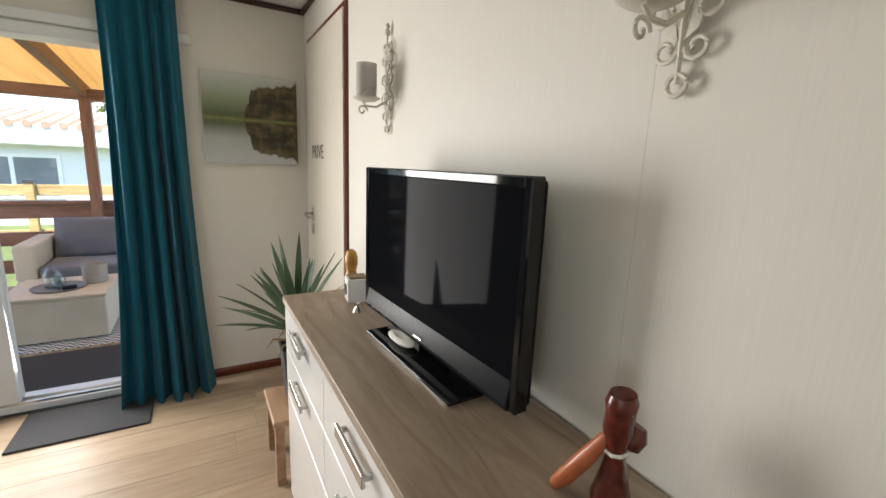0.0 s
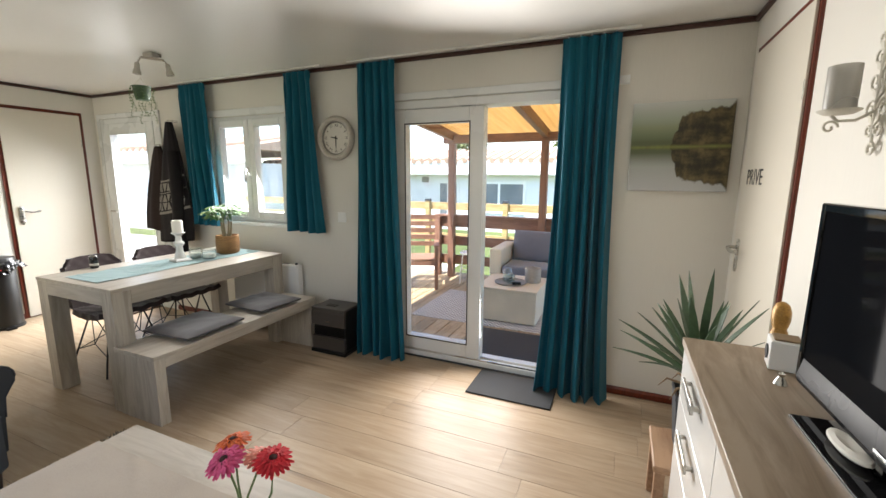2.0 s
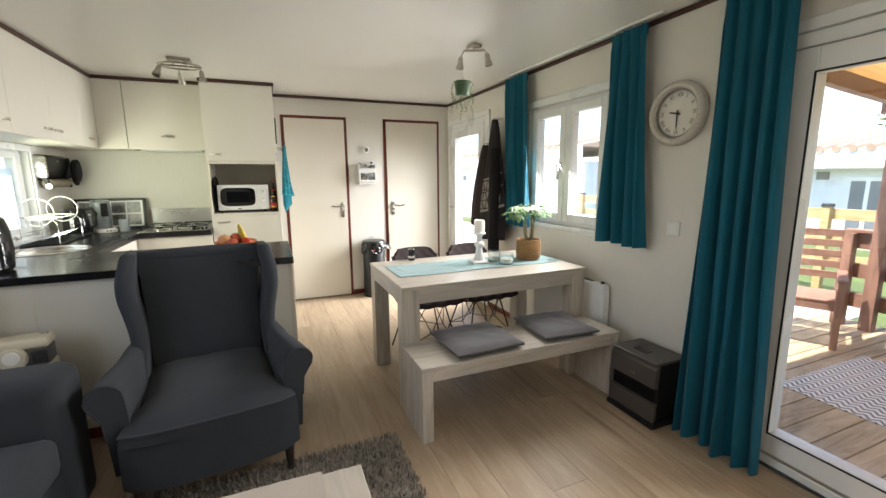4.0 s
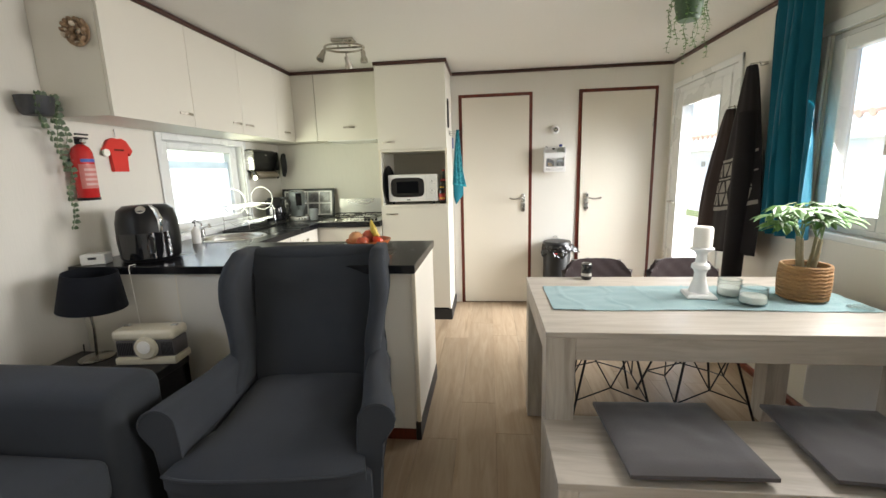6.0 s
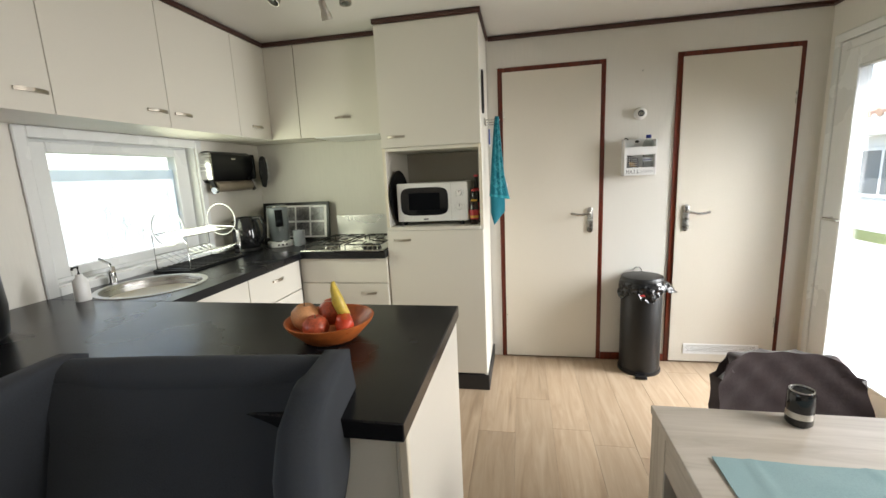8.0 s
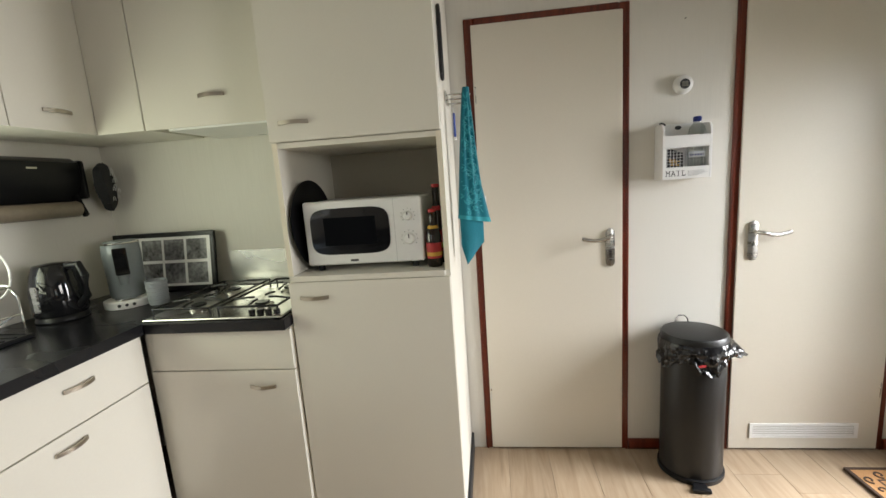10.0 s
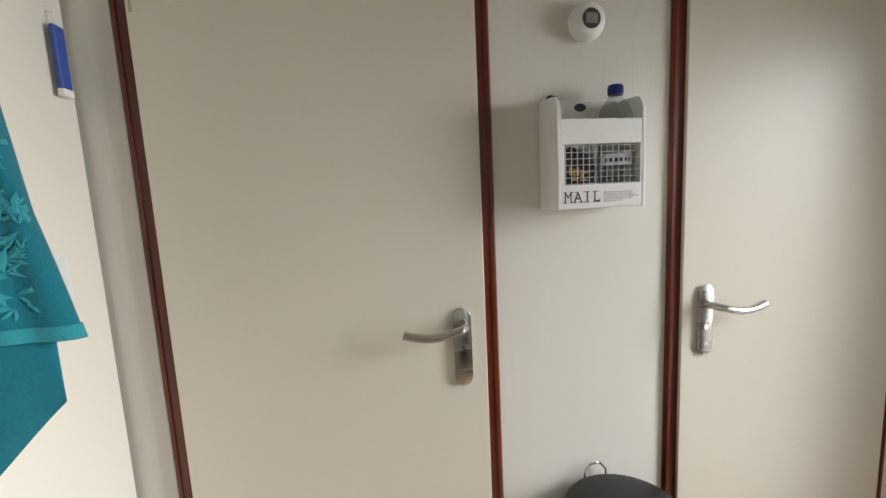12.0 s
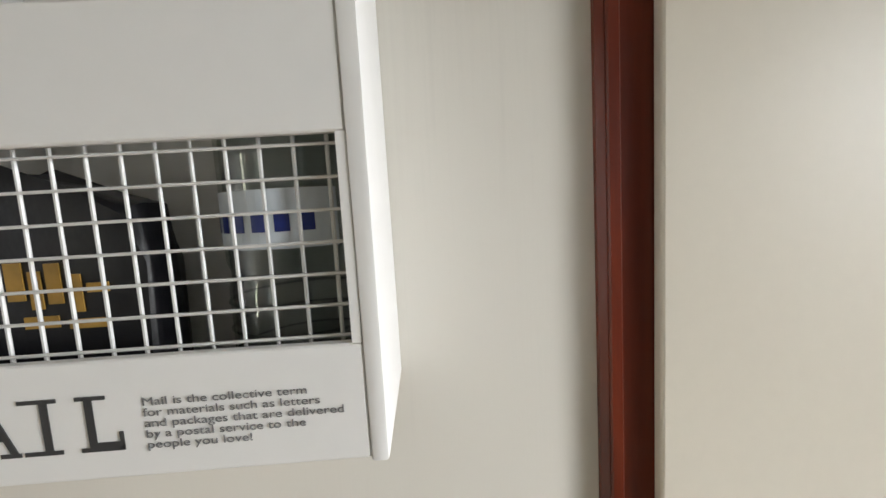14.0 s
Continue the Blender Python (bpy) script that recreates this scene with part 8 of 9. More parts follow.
for nm, mt2, px, py, pz, r in (("orange", M_PEACH, 0.02, -0.062, 0.070, 0.040), ("apple", M_APPLE, -0.015, 0.002, 0.075, 0.039), ("apple", M_APPLE, 0.055, -0.015, 0.052, 0.036)):
    f = root(nm, "ripe round %s in the fruit bowl" % nm, "fruit", pose(-3.24 + px, 0.44 + py, CT + pz))
    part("flesh", lathe([(0, -r * 0.88), (r * 0.45, -r * 0.90), (r * 0.86, -r * 0.5), (r, 0.0), (r * 0.92, r * 0.45), (r * 0.5, r * 0.86), (r * 0.2, r * 0.82), (0, r * 0.74)], n=24), mt2, f, "", True)
    part("stalk", tube([(0, 0, r * 0.72), (0.003, 0.002, r * 1.05)], 0.0018, 5), M_DRY, f)
for k, (dx, an) in enumerate(((0.0, 0), (0.022, 14))):
    bn = thing("banana", tube([(0.0 + dx, 0.055, 0.045), (0.01 + dx, 0.05, 0.075), (0.012 + dx, 0.035, 0.115), (0.008 + dx, 0.025, 0.150), (0.005 + dx, 0.022, 0.168)], 0.017, 10, taper=(0.35, 0.9, 1, 0.6, 0.25)), M_BANANA, "ripe yellow banana in the fruit bowl", "fruit", True, "bananas", m=pose(-3.24, 0.44, CT, 0, 0, an))
pp = thing("red_pepper", tube([(-0.03, 0.03, 0.055), (0.02, 0.055, 0.062), (0.06, 0.075, 0.058), (0.075, 0.08, 0.055)], 0.026, 12, taper=(0.5, 1, 0.95, 0.4)), M_PEPPER, "glossy red pepper in the fruit bowl", "vegetable", True, m=pose(-3.235, 0.44, CT))

af = root("air_fryer", "round black air fryer with chrome front trim", "air fryer", pose(-3.07, -0.71, CT + 0.0005, 0, 0, 32))
part("body", lathe([(0, 0), (0.125, 0), (0.138, 0.015), (0.146, 0.10), (0.142, 0.20), (0.128, 0.262), (0.10, 0.285), (0, 0.29)], n=36, sx=1.05, sy=0.98), M_BLACK, af, "", True)
part("basket_front", sheet(lambda u, v: (0.156 * math.cos(radians(-48 + 96 * u)), 0.147 * math.sin(radians(-48 + 96 * u)), 0.02 + 0.13 * v), 16, 3, 0.006), M_GLOSSBLACK, af, "gloss black basket front", True)
part("chrome_trim", tube([(0.150 * math.cos(radians(30)), 0.145 * math.sin(radians(30)), 0.155), (0.150 * math.cos(radians(32)), 0.142 * math.sin(radians(32)), 0.215), (0.130 * math.cos(radians(28)), 0.128 * math.sin(radians(28)), 0.262), (0.10, 0.035, 0.288)], 0.014, 8, taper=(0.5, 1, 1, 0.5)), M_CHROME, af, "chrome arch", True)
part("handle", tube([(0.150, 0.03, 0.115), (0.185, 0.035, 0.125), (0.215, 0.04, 0.10), (0.225, 0.042, 0.055)], 0.015, 10), M_GLOSSBLACK, af, "black handle", True)
part("dial", cyl(0, 0, 0, 0.012, 0.022, n=20, m=pose(0.118, 0.0, 0.262, 0, 55, 0)), M_CHROME, af, "", True)
cable = thing("power_cable", tube([(-2.90, -0.66, CT + 0.004), (-2.858, -0.655, CT + 0.005), (-2.852, -0.654, CT - 0.01), (-2.856, -0.652, 0.75), (-2.858, -0.648, 0.58), (-2.84, -0.64, 0.50)], 0.0016, 6), M_WAX, "thin pale power cable hanging over the bar edge", "cable", True)
rt = root("white_box", "small white electronic box on the bar", "box", pose(-2.93, -0.90, CT + 0.0005, 0, 0, 20))
part("body", box(-0.04, 0.04, -0.055, 0.055, 0, 0.055, r=0.006, seg=2), M_WHITE, rt)
part("display", box(0.0402, 0.041, -0.018, 0.018, 0.028, 0.04), M_ANTHRACITE, rt)
sp = root("soap_bottle", "clear soap dispenser beside the sink", "soap dispenser", pose(-3.545, -0.80, CT + 0.0005))
part("bottle", lathe([(0, 0), (0.026, 0), (0.028, 0.006), (0.026, 0.085), (0.013, 0.10), (0.012, 0.11), (0, 0.11)], n=22), M_WHITE, sp, "", True)
part("pump", tube([(0, 0, 0.11), (0, 0, 0.142), (0.03, 0.012, 0.142), (0.034, 0.014, 0.135)], 0.005, 8), M_BLACK, sp, "black pump", True)

# south wall: extinguisher, red shirt, ivy, wreath
ex = root("fire_extinguisher", "red powder fire extinguisher on the wall", "fire extinguisher", pose(-2.985, YS + 0.065, 1.225))
M_RED = surface("signal_red_paint", (0.50, 0.022, 0.022), 0.28, vary=0.08, relief=0.0)
part("cylinder", lathe([(0, 0.004), (0.040, 0.004), (0.046, 0.012), (0.046, 0.235), (0.036, 0.262), (0.016, 0.278), (0, 0.278)], n=28), M_RED, ex, "", True)
part("base_ring", lathe([(0.0475, 0.0), (0.049, 0.012), (0.046, 0.014), (0.044, 0.0), (0.0475, 0.0)], n=28), M_BLACK, ex)
part("valve", boxes((-0.016, 0.016, -0.014, 0.014, 0.278, 0.305), (-0.045, 0.022, -0.008, 0.008, 0.305, 0.314), (-0.050, 0.016, -0.008, 0.008, 0.324, 0.332), r=0.002), M_BLACK, ex)
part("pressure_gauge", cyl(0, 0, 0, 0.012, 0.012, n=16, m=pose(0, 0.014, 0.292, -90, 0, 0)), M_STEEL, ex)
part("paper_label", sheet(lambda u, v: (0.0466 * math.cos(radians(20 + 140 * u)), 0.0466 * math.sin(radians(20 + 140 * u)), 0.06 + 0.12 * v), 14, 1), M_LABELPALE, ex, "printed label")
for k in range(4):
    part("print_bar", sheet(lambda u, v: (0.0470 * math.cos(radians(45 + 90 * u)), 0.0470 * math.sin(radians(45 + 90 * u)), 0.075 + 0.024 * k + 0.012 * v), 8, 1), M_LABELTEXT, ex)
part("blue_band", sheet(lambda u, v: (0.0471 * math.cos(radians(35 + 110 * u)), 0.0471 * math.sin(radians(35 + 110 * u)), 0.19 + 0.016 * v), 10, 1), M_BLUE, ex, "blue band")
part("wall_bracket", box(-0.02, 0.02, -0.064, -0.042, 0.18, 0.21), M_BLACK, ex)
rs = root("wall_pennant", "small red cloth shirt hanging on the wall", "wall hanging", pose(-3.255, YS + 0.010, 1.462))
M_SHIRT = cloth("red_cloth", (0.56, 0.040, 0.030), 0.9, 0.15)
shirt = [(-0.06, -0.11), (0.06, -0.11), (0.062, 0.03), (0.085, -0.005), (0.112, 0.03), (0.068, 0.095), (0.03, 0.11), (0.0, 0.10), (-0.03, 0.11), (-0.068, 0.095), (-0.112, 0.03), (-0.085, -0.005), (-0.062, 0.03)]
shirt = [(0.84 * a, 0.84 * b) for a, b in shirt]
part("shirt", prism(shirt, "y", -0.008, 0.012, 0.003), M_SHIRT, rs, "", True)
part("print_bar", box(-0.032, 0.032, 0.0122, 0.0128, 0.022, 0.032), M_REDGLAZE, rs)
part("sleeve_trim", cyl(0, 0, 0, 0.012, 0.020, n=16, m=pose(0.082, 0.004, 0.010, -90, 0, 0)), M_WAX, rs)
part("hanger", tube([(0, 0.002, 0.10), (0, 0.002, 0.128), (0.006, 0.002, 0.135), (0.0, 0.002, 0.142)], 0.0025, 6), M_STEEL, rs)
wr = root("shell_wreath", "round wreath of brown shells", "wreath", pose(-2.889, -0.745, 1.985))
rng = random.Random(17)
M_SHELLA = surface("brown_shell", (0.26, 0.17, 0.10), 0.5, vary=0.4, big=30)
M_SHELLB = surface("pale_shell", (0.56, 0.48, 0.38), 0.5, vary=0.2, big=30)
for k in range(46):
    a, r = rng.uniform(0, 6.28), rng.uniform(0.018, 0.062)
    s = rng.uniform(0.008, 0.014)
    part("shell", lathe([(0, -s), (s * 0.8, -s * 0.4), (s, 0), (s * 0.6, s * 0.6), (0, s)], n=8, m=pose(rng.uniform(0.004, 0.018), r * math.cos(a), r * math.sin(a), rng.uniform(0, 180), rng.uniform(0, 180), 0)), M_SHELLB if rng.random() < 0.28 else M_SHELLA, wr, "", True)
part("backing", lathe([(0.015, -0.004), (0.062, -0.004), (0.062, 0.004), (0.015, 0.004), (0.015, -0.004)], n=24, m=pose(0.0, 0, 0, 0, 90, 0)), M_SHELLA, wr)
iv = root("trailing_ivy", "variegated ivy trailing down the wall", "plant", pose(-2.80, YS + 0.075, 0.10))
part("pot", lathe([(0, 1.52), (0.05, 1.52), (0.06, 1.53), (0.07, 1.60), (0.066, 1.60), (0, 1.585)], n=20), M_ANTHRACITE, iv, "dark hanging pot", True)
part("pot_bracket", box(-0.012, 0.012, -0.074, -0.05, 1.53, 1.56), M_ANTHRACITE, iv)
M_IVY = surface("ivy_leaf", (0.060, 0.095, 0.045), 0.5, vary=0.75, big=30, fine=120, relief=0.1)
for k in range(7):
    a = 0.4 + k * 0.75
    L = (0.62, 0.14, 0.34, 0.14, 0.12, 0.20, 0.12)[k]
    x0, y0 = (-0.105 + 0.014 * k if k in (0, 2, 5) else 0.07 * math.cos(a)), (0.0 if k in (0, 2, 5) else 0.05 * abs(math.sin(a)))
    pts = [Vector((x0 * 0.6, y0 * 0.6, 1.60)), Vector((x0, y0, 1.615))] + [Vector((x0 + 0.012 * math.sin(j * 0.9 + k) + 0.00008 * j * j, y0 + 0.008 * math.cos(j * 1.1), 1.59 - 0.028 * j)) for j in range(int(L / 0.028))]
    part("vine", tube(pts, 0.0016, 4), M_STEM, iv)
    bm = bmesh.new()
    for j, p in enumerate(pts[1:]):
        for sg in (-1, 1):
            c, s = rng.uniform(-0.9, 0.9) + (0 if sg > 0 else math.pi), rng.uniform(0.015, 0.024)
            d, t = Vector((math.cos(c), 0.35, -0.5 + math.sin(c) * 0.3)).normalized(), Vector((0.2, 0.1, 0.9)).normalized()
            t = (t - d * t.dot(d)).normalized()
            bm.faces.new([bm.verts.new(p + d * (s * u) + t * (s * v)) for u, v in ((0.1, 0), (0.3, 0.55), (0.75, 0.5), (1.25, 0.0), (0.75, -0.5), (0.3, -0.55))])
    part("ivy_leaves", bm, M_IVY, iv)

# corner beside the bar: black side table, radio, lamp
st = root("side_table", "black square side table by the sofa", "side table")
part("tabletop", box(-2.80, -2.40, -0.94, -0.36, 0.445, 0.485, r=0.003), M_BLACKWOOD, st)
for x in (-2.797, -2.443):
    for y in (-0.937, -0.403):
        part("leg", box(x, x + 0.04, y, y + 0.04, 0, 0.445, r=0.002), M_BLACKWOOD, st)
part("side_panel", box(-2.795, -2.405, -0.375, -0.363, 0.10, 0.445), M_BLACKWOOD, st)
rd = root("retro_radio", "cream and grey retro portable radio", "radio", pose(-2.72, -0.475, 0.4855, 0, 0, 6))
part("body", box(-0.065, 0.055, -0.14, 0.14, 0.0, 0.035, r=0.008, seg=2), M_CREAMPL, rd, "cream lower shell", True)
part("middle", box(-0.06, 0.045, -0.134, 0.134, 0.035, 0.115, r=0.008, seg=2), M_GREYPL, rd, "grey speaker front", True)
part("top_shell", box(-0.065, 0.055, -0.142, 0.142, 0.115, 0.165, r=0.018, seg=3), M_CREAMPL, rd, "cream top shell", True)
part("tuning_dial", cyl(0, 0, 0, 0.020, 0.054, 0.050, 32, bevel=0.004, m=pose(0.046, 0.012, 0.082, 0, 90, 0)), M_CREAMPL, rd, "large cream tuning dial", True)
part("dial_centre", cyl(0, 0, 0, 0.004, 0.030, n=24, m=pose(0.066, 0.012, 0.090, 0, 90, 0)), M_WAX, rd, "", True)
for k in range(9):
    part("speaker_slot", box(0.0452, 0.0458, -0.125 + 0.008 * k, -0.121 + 0.008 * k, 0.045, 0.105), M_BLACK, rd)
    part("speaker_slot", box(0.0452, 0.0458, 0.076 + 0.006 * k, 0.079 + 0.006 * k, 0.045, 0.105), M_BLACK, rd)
part("button", box(-0.02, 0.0, -0.12, -0.09, 0.165, 0.171, r=0.002), M_CHROME, rd)
part("button", box(-0.02, 0.0, 0.10, 0.13, 0.165, 0.171, r=0.002), M_CHROME, rd)
tl2 = root("table_lamp", "slim table lamp with a black drum shade", "lamp", pose(-2.725, -0.775, 0.4855))
part("foot", lathe([(0, 0), (0.07, 0), (0.072, 0.006), (0.06, 0.012), (0, 0.014)], n=28), M_SATIN, tl2, "", True)
part("stem", tube([(0, 0, 0.012), (0.0, 0.01, 0.15), (0.0, 0.0, 0.30)], 0.006, 8), M_SATIN, tl2, "", True)
part("shade", lathe([(0.135, 0.255), (0.105, 0.425), (0.102, 0.425), (0.132, 0.255), (0.135, 0.255)], n=40, m=pose(0, 0, 0, -6, 0, 0)), M_SHADE, tl2, "black fabric shade", True)
part("cable", tube([(0.0, -0.07, 0.004), (-0.03, -0.10, 0.01), (-0.06, -0.13, 0.04)], 0.003, 6), M_BLACK, tl2)
thing("remote_control", box(-0.02, 0.02, -0.075, 0.075, 0, 0.016, r=0.004, seg=2), M_BLACK, "black remote control on the side table", "remote control", True, m=pose(-2.52, -0.70, 0.4855, 0, 0, 35))

# ---- the end wall: mail box, thermostat, towel, bin, mat ----
M_BOXWHITE = surface("mailbox_white", (0.74, 0.735, 0.72), 0.45, vary=0.02, relief=0.06, fine=80)
M_GREYINK = surface("grey_print", (0.16, 0.16, 0.165), 0.6, vary=0.3, big=300, fine=900)
M_INK = surface("black_print", (0.03, 0.03, 0.032), 0.6, vary=0.1)
M_PET = clear_glass("clear_plastic", (0.86, 0.89, 0.88))
M_CAPBLUE = surface("blue_cap", (0.012, 0.028, 0.20), 0.35, vary=0.05, relief=0.0)
M_BAG = surface("black_foil_bag", (0.006, 0.006, 0.009), 0.45, vary=0.4, big=20, relief=0.3, depth=0.004)
M_BAGGOLD = surface("gold_print", (0.45, 0.26, 0.05), 0.4, vary=0.3, big=60)

mb = root("mail_box", "white wooden wall box with wire front and MAIL lettering", "mail box")
fx, y0, y1, z0 = -5.050, 1.614, 1.8035, 1.284
part("back_panel", box(XW + 0.0008, XW + 0.006, y0 + 0.0075, y1 - 0.0075, z0 + 0.006, 1.512, r=0.001), M_BOXWHITE, mb)
part("bottom", box(XW + 0.006, fx - 0.006, y0 + 0.0075, y1 - 0.0075, z0, z0 + 0.006), M_BOXWHITE, mb)
for a in (y0, y1 - 0.007):
    out = [(XW + 0.0008, z0), (fx, z0), (fx, 1.470)] + arc(fx - 0.030, 1.476, 0.030, 0, 80, 8) + [(XW + 0.012, 1.508), (XW + 0.0008, 1.504)]
    part("side_panel", prism(out, "y", a, a + 0.007, 0.0012), M_BOXWHITE, mb, "", True)
part("upper_front", box(fx - 0.006, fx - 0.0006, y0 + 0.0072, y1 - 0.0072, 1.411, 1.459, r=0.0008), M_BOXWHITE, mb)
part("lower_front", box(fx - 0.006, fx - 0.0006, y0 + 0.0072, y1 - 0.0072, z0 + 0.001, 1.332, r=0.0008), M_BOXWHITE, mb)
part("front_stile", box(fx - 0.006, fx - 0.0006, y0 + 0.0072, 1.6285, 1.332, 1.411), M_BOXWHITE, mb)
part("front_stile", box(fx - 0.006, fx - 0.0006, 1.7925, y1 - 0.0072, 1.332, 1.411), M_BOXWHITE, mb)
M_WIRE = surface("white_wire", (0.62, 0.62, 0.61), 0.4, vary=0.05, relief=0.0)
for k in range(13):
    yy = 1.6345 + k * 0.01275
    part("wire_upright", tube([(fx - 0.009, yy, 1.325), (fx - 0.009, yy, 1.418)], 0.00085, 6), M_WIRE, mb)
for k in range(7):
    zz = 1.3335 + k * 0.0124
    part("wire_cross", tube([(fx - 0.0072, 1.622, zz), (fx - 0.0072, 1.799, zz)], 0.0007, 6), M_WIRE, mb)
for k, ch in enumerate("MAIL"):
    w = words(ch, 0.0290, pose(fx - 0.0003, 1.6265 + k * 0.0208, 1.2975, 90, 0, 90) @ Matrix.Diagonal((0.78 if ch == "M" else 0.92 if ch == "A" else 1.0, 1.02, 1, 1)), M_INK, "big_letter", mb, 0.0002)
    cy = 1.6265 + k * 0.0208
    serifs = {"M": ((-0.001, 0.006), (0.012, 0.020), (-0.001, 0.005, 1), (0.013, 0.020, 1)), "A": ((-0.0005, 0.006), (0.011, 0.0185), (0.003, 0.010, 1)), "I": ((-0.001, 0.013), (-0.001, 0.013, 1)), "L": ((-0.001, 0.015), (-0.001, 0.010, 1), (0.0135, 0.0150, 2))}[ch]
    if ch == "I":
        w.location.y += 0.0045
    for sr in serifs:
        top = len(sr) > 2
        za, zb = (1.2966, 1.2982) if not top else (1.3170, 1.3185) if sr[2] == 1 else (1.2975, 1.304)
        part("serif", box(fx - 0.0005, fx - 0.0001, cy + sr[0], cy + sr[1], za, zb), M_INK, mb)
for k, line in enumerate(("Mail is the collective term", "for materials such as letters", "and packages that are delivered", "by a postal service to the", "people you love!")):
    words(line, 0.0045, pose(fx - 0.0003, 1.7120, 1.3135 - 0.0043 * k, 90, 0, 90) @ Matrix.Diagonal((1.32, 1, 1, 1)), M_GREYINK, "small_line", mb, 0.0001)
part("back_hole", prism([(1.706 + a, 1.496 + b) for a, b in [(0.0135 * math.cos(q * math.pi / 10), 0.0085 * math.sin(q * math.pi / 10)) for q in range(20)]], "x", XW + 0.0061, XW + 0.0068), M_INK, mb, "dark slot in the back")
M_WATER = clear_glass("water", (0.93, 0.95, 0.95))
M_PALELABEL = surface("pale_blue_label", (0.62, 0.68, 0.74), 0.4, vary=0.1)
bt = root("water_bottle", "clear plastic water bottle with a blue cap in the box", "bottle", pose(-5.0965, 1.765, z0 + 0.0065))
part("bottle", lathe([(0, 0), (0.029, 0), (0.034, 0.008), (0.034, 0.06), (0.032, 0.066), (0.034, 0.072), (0.0345, 0.160), (0.0335, 0.180), (0.028, 0.199), (0.018, 0.213), (0.0135, 0.217), (0.0135, 0.224)], n=32), M_PET, bt, "", True)
part("water", lathe([(0, 0.003), (0.028, 0.003), (0.0325, 0.01), (0.0325, 0.165), (0, 0.167)], n=28), M_WATER, bt, "", True)
part("cap", lathe([(0, 0.242), (0.0135, 0.242), (0.0148, 0.239), (0.0148, 0.222), (0, 0.222)], n=28), M_CAPBLUE, bt, "ribbed blue cap", True)
for k in range(28):
    a = k * 2 * math.pi / 28
    part("cap_rib", box(-0.0006, 0.0006, -0.0006, 0.0006, 0.224, 0.238, m=pose(0.0148 * math.cos(a), 0.0148 * math.sin(a), 0)), M_CAPBLUE, bt)
part("label", sheet(lambda u, v: (0.0344 * math.cos(radians(-80 + 120 * u)), 0.0344 * math.sin(radians(-80 + 120 * u)), 0.078 + 0.024 * v), 18, 1), M_PALELABEL, bt, "pale blue label")
for k in range(6):
    part("label_bar", sheet(lambda u, v: (0.0347 * math.cos(radians(-66 + 16 * k + 10 * u)), 0.0347 * math.sin(radians(-66 + 16 * k + 10 * u)), 0.085 + 0.008 * v), 14, 1), M_CAPBLUE, bt)
for k in range(4):
    part("bottle_ring", tube([(0.0342 * math.cos(a * math.pi / 16), 0.0342 * math.sin(a * math.pi / 16), 0.018 + 0.012 * k) for a in range(32)], 0.0007, 4, closed=True), M_PET, bt)
bg = root("snack_bag", "black foil bag with gold print in the box", "bag", pose(-5.085, 1.668, z0 + 0.0065))
part("bag", prism([(-0.033, 0), (0.040, 0), (0.038, 0.075), (0.036, 0.100), (0.010, 0.108), (-0.018, 0.113), (-0.031, 0.118), (-0.034, 0.07)], "x", -0.015, 0.012, 0.006, 3), M_BAG, bg, "", True)
for a, b, c, d in ((-0.019, -0.012, 0.062, 0.078), (-0.010, -0.005, 0.058, 0.074), (-0.003, 0.003, 0.060, 0.077), (0.006, 0.011, 0.056, 0.072), (0.013, 0.022, 0.064, 0.068), (-0.014, 0.000, 0.050, 0.055), (0.004, 0.020, 0.049, 0.053)):
    part("gold_bar", box(0.0122, 0.0128, a, b, c, d), M_BAGGOLD, bg)
kp = thing("key_fob", tube([(XW + 0.006, 1.630, 1.5155), (XW + 0.008, 1.637, 1.519), (XW + 0.016, 1.642, 1.516), (XW + 0.020, 1.650, 1.508)], 0.0032, 8), M_BLACK, "black key cord over the box edge", "cord", True)

th = root("thermostat", "round white wall thermostat with a grey display", "thermostat", pose(XW, 1.7185, 1.667, 0, 90, 0))
part("body", lathe([(0, 0), (0.036, 0), (0.038, 0.006), (0.038, 0.016), (0.034, 0.026), (0.026, 0.031), (0, 0.032)], n=40), M_WHITE, th, "", True)
part("display", cyl(0, 0, 0.0315, 0.0335, 0.020, n=32, bevel=0.0006), M_ANTHRACITE, th, "grey round display", True)
part("display_window", box(-0.010, 0.010, -0.013, 0.013, 0.0335, 0.0342), M_STEEL, th)
nail = thing("wall_nail", cyl(0, 0, 0, 0.01, 0.003, n=8), M_STEEL, "small nail in the end wall", "nail", m=pose(XW + 0.001, 1.725, 1.925, 0, 90, 0))


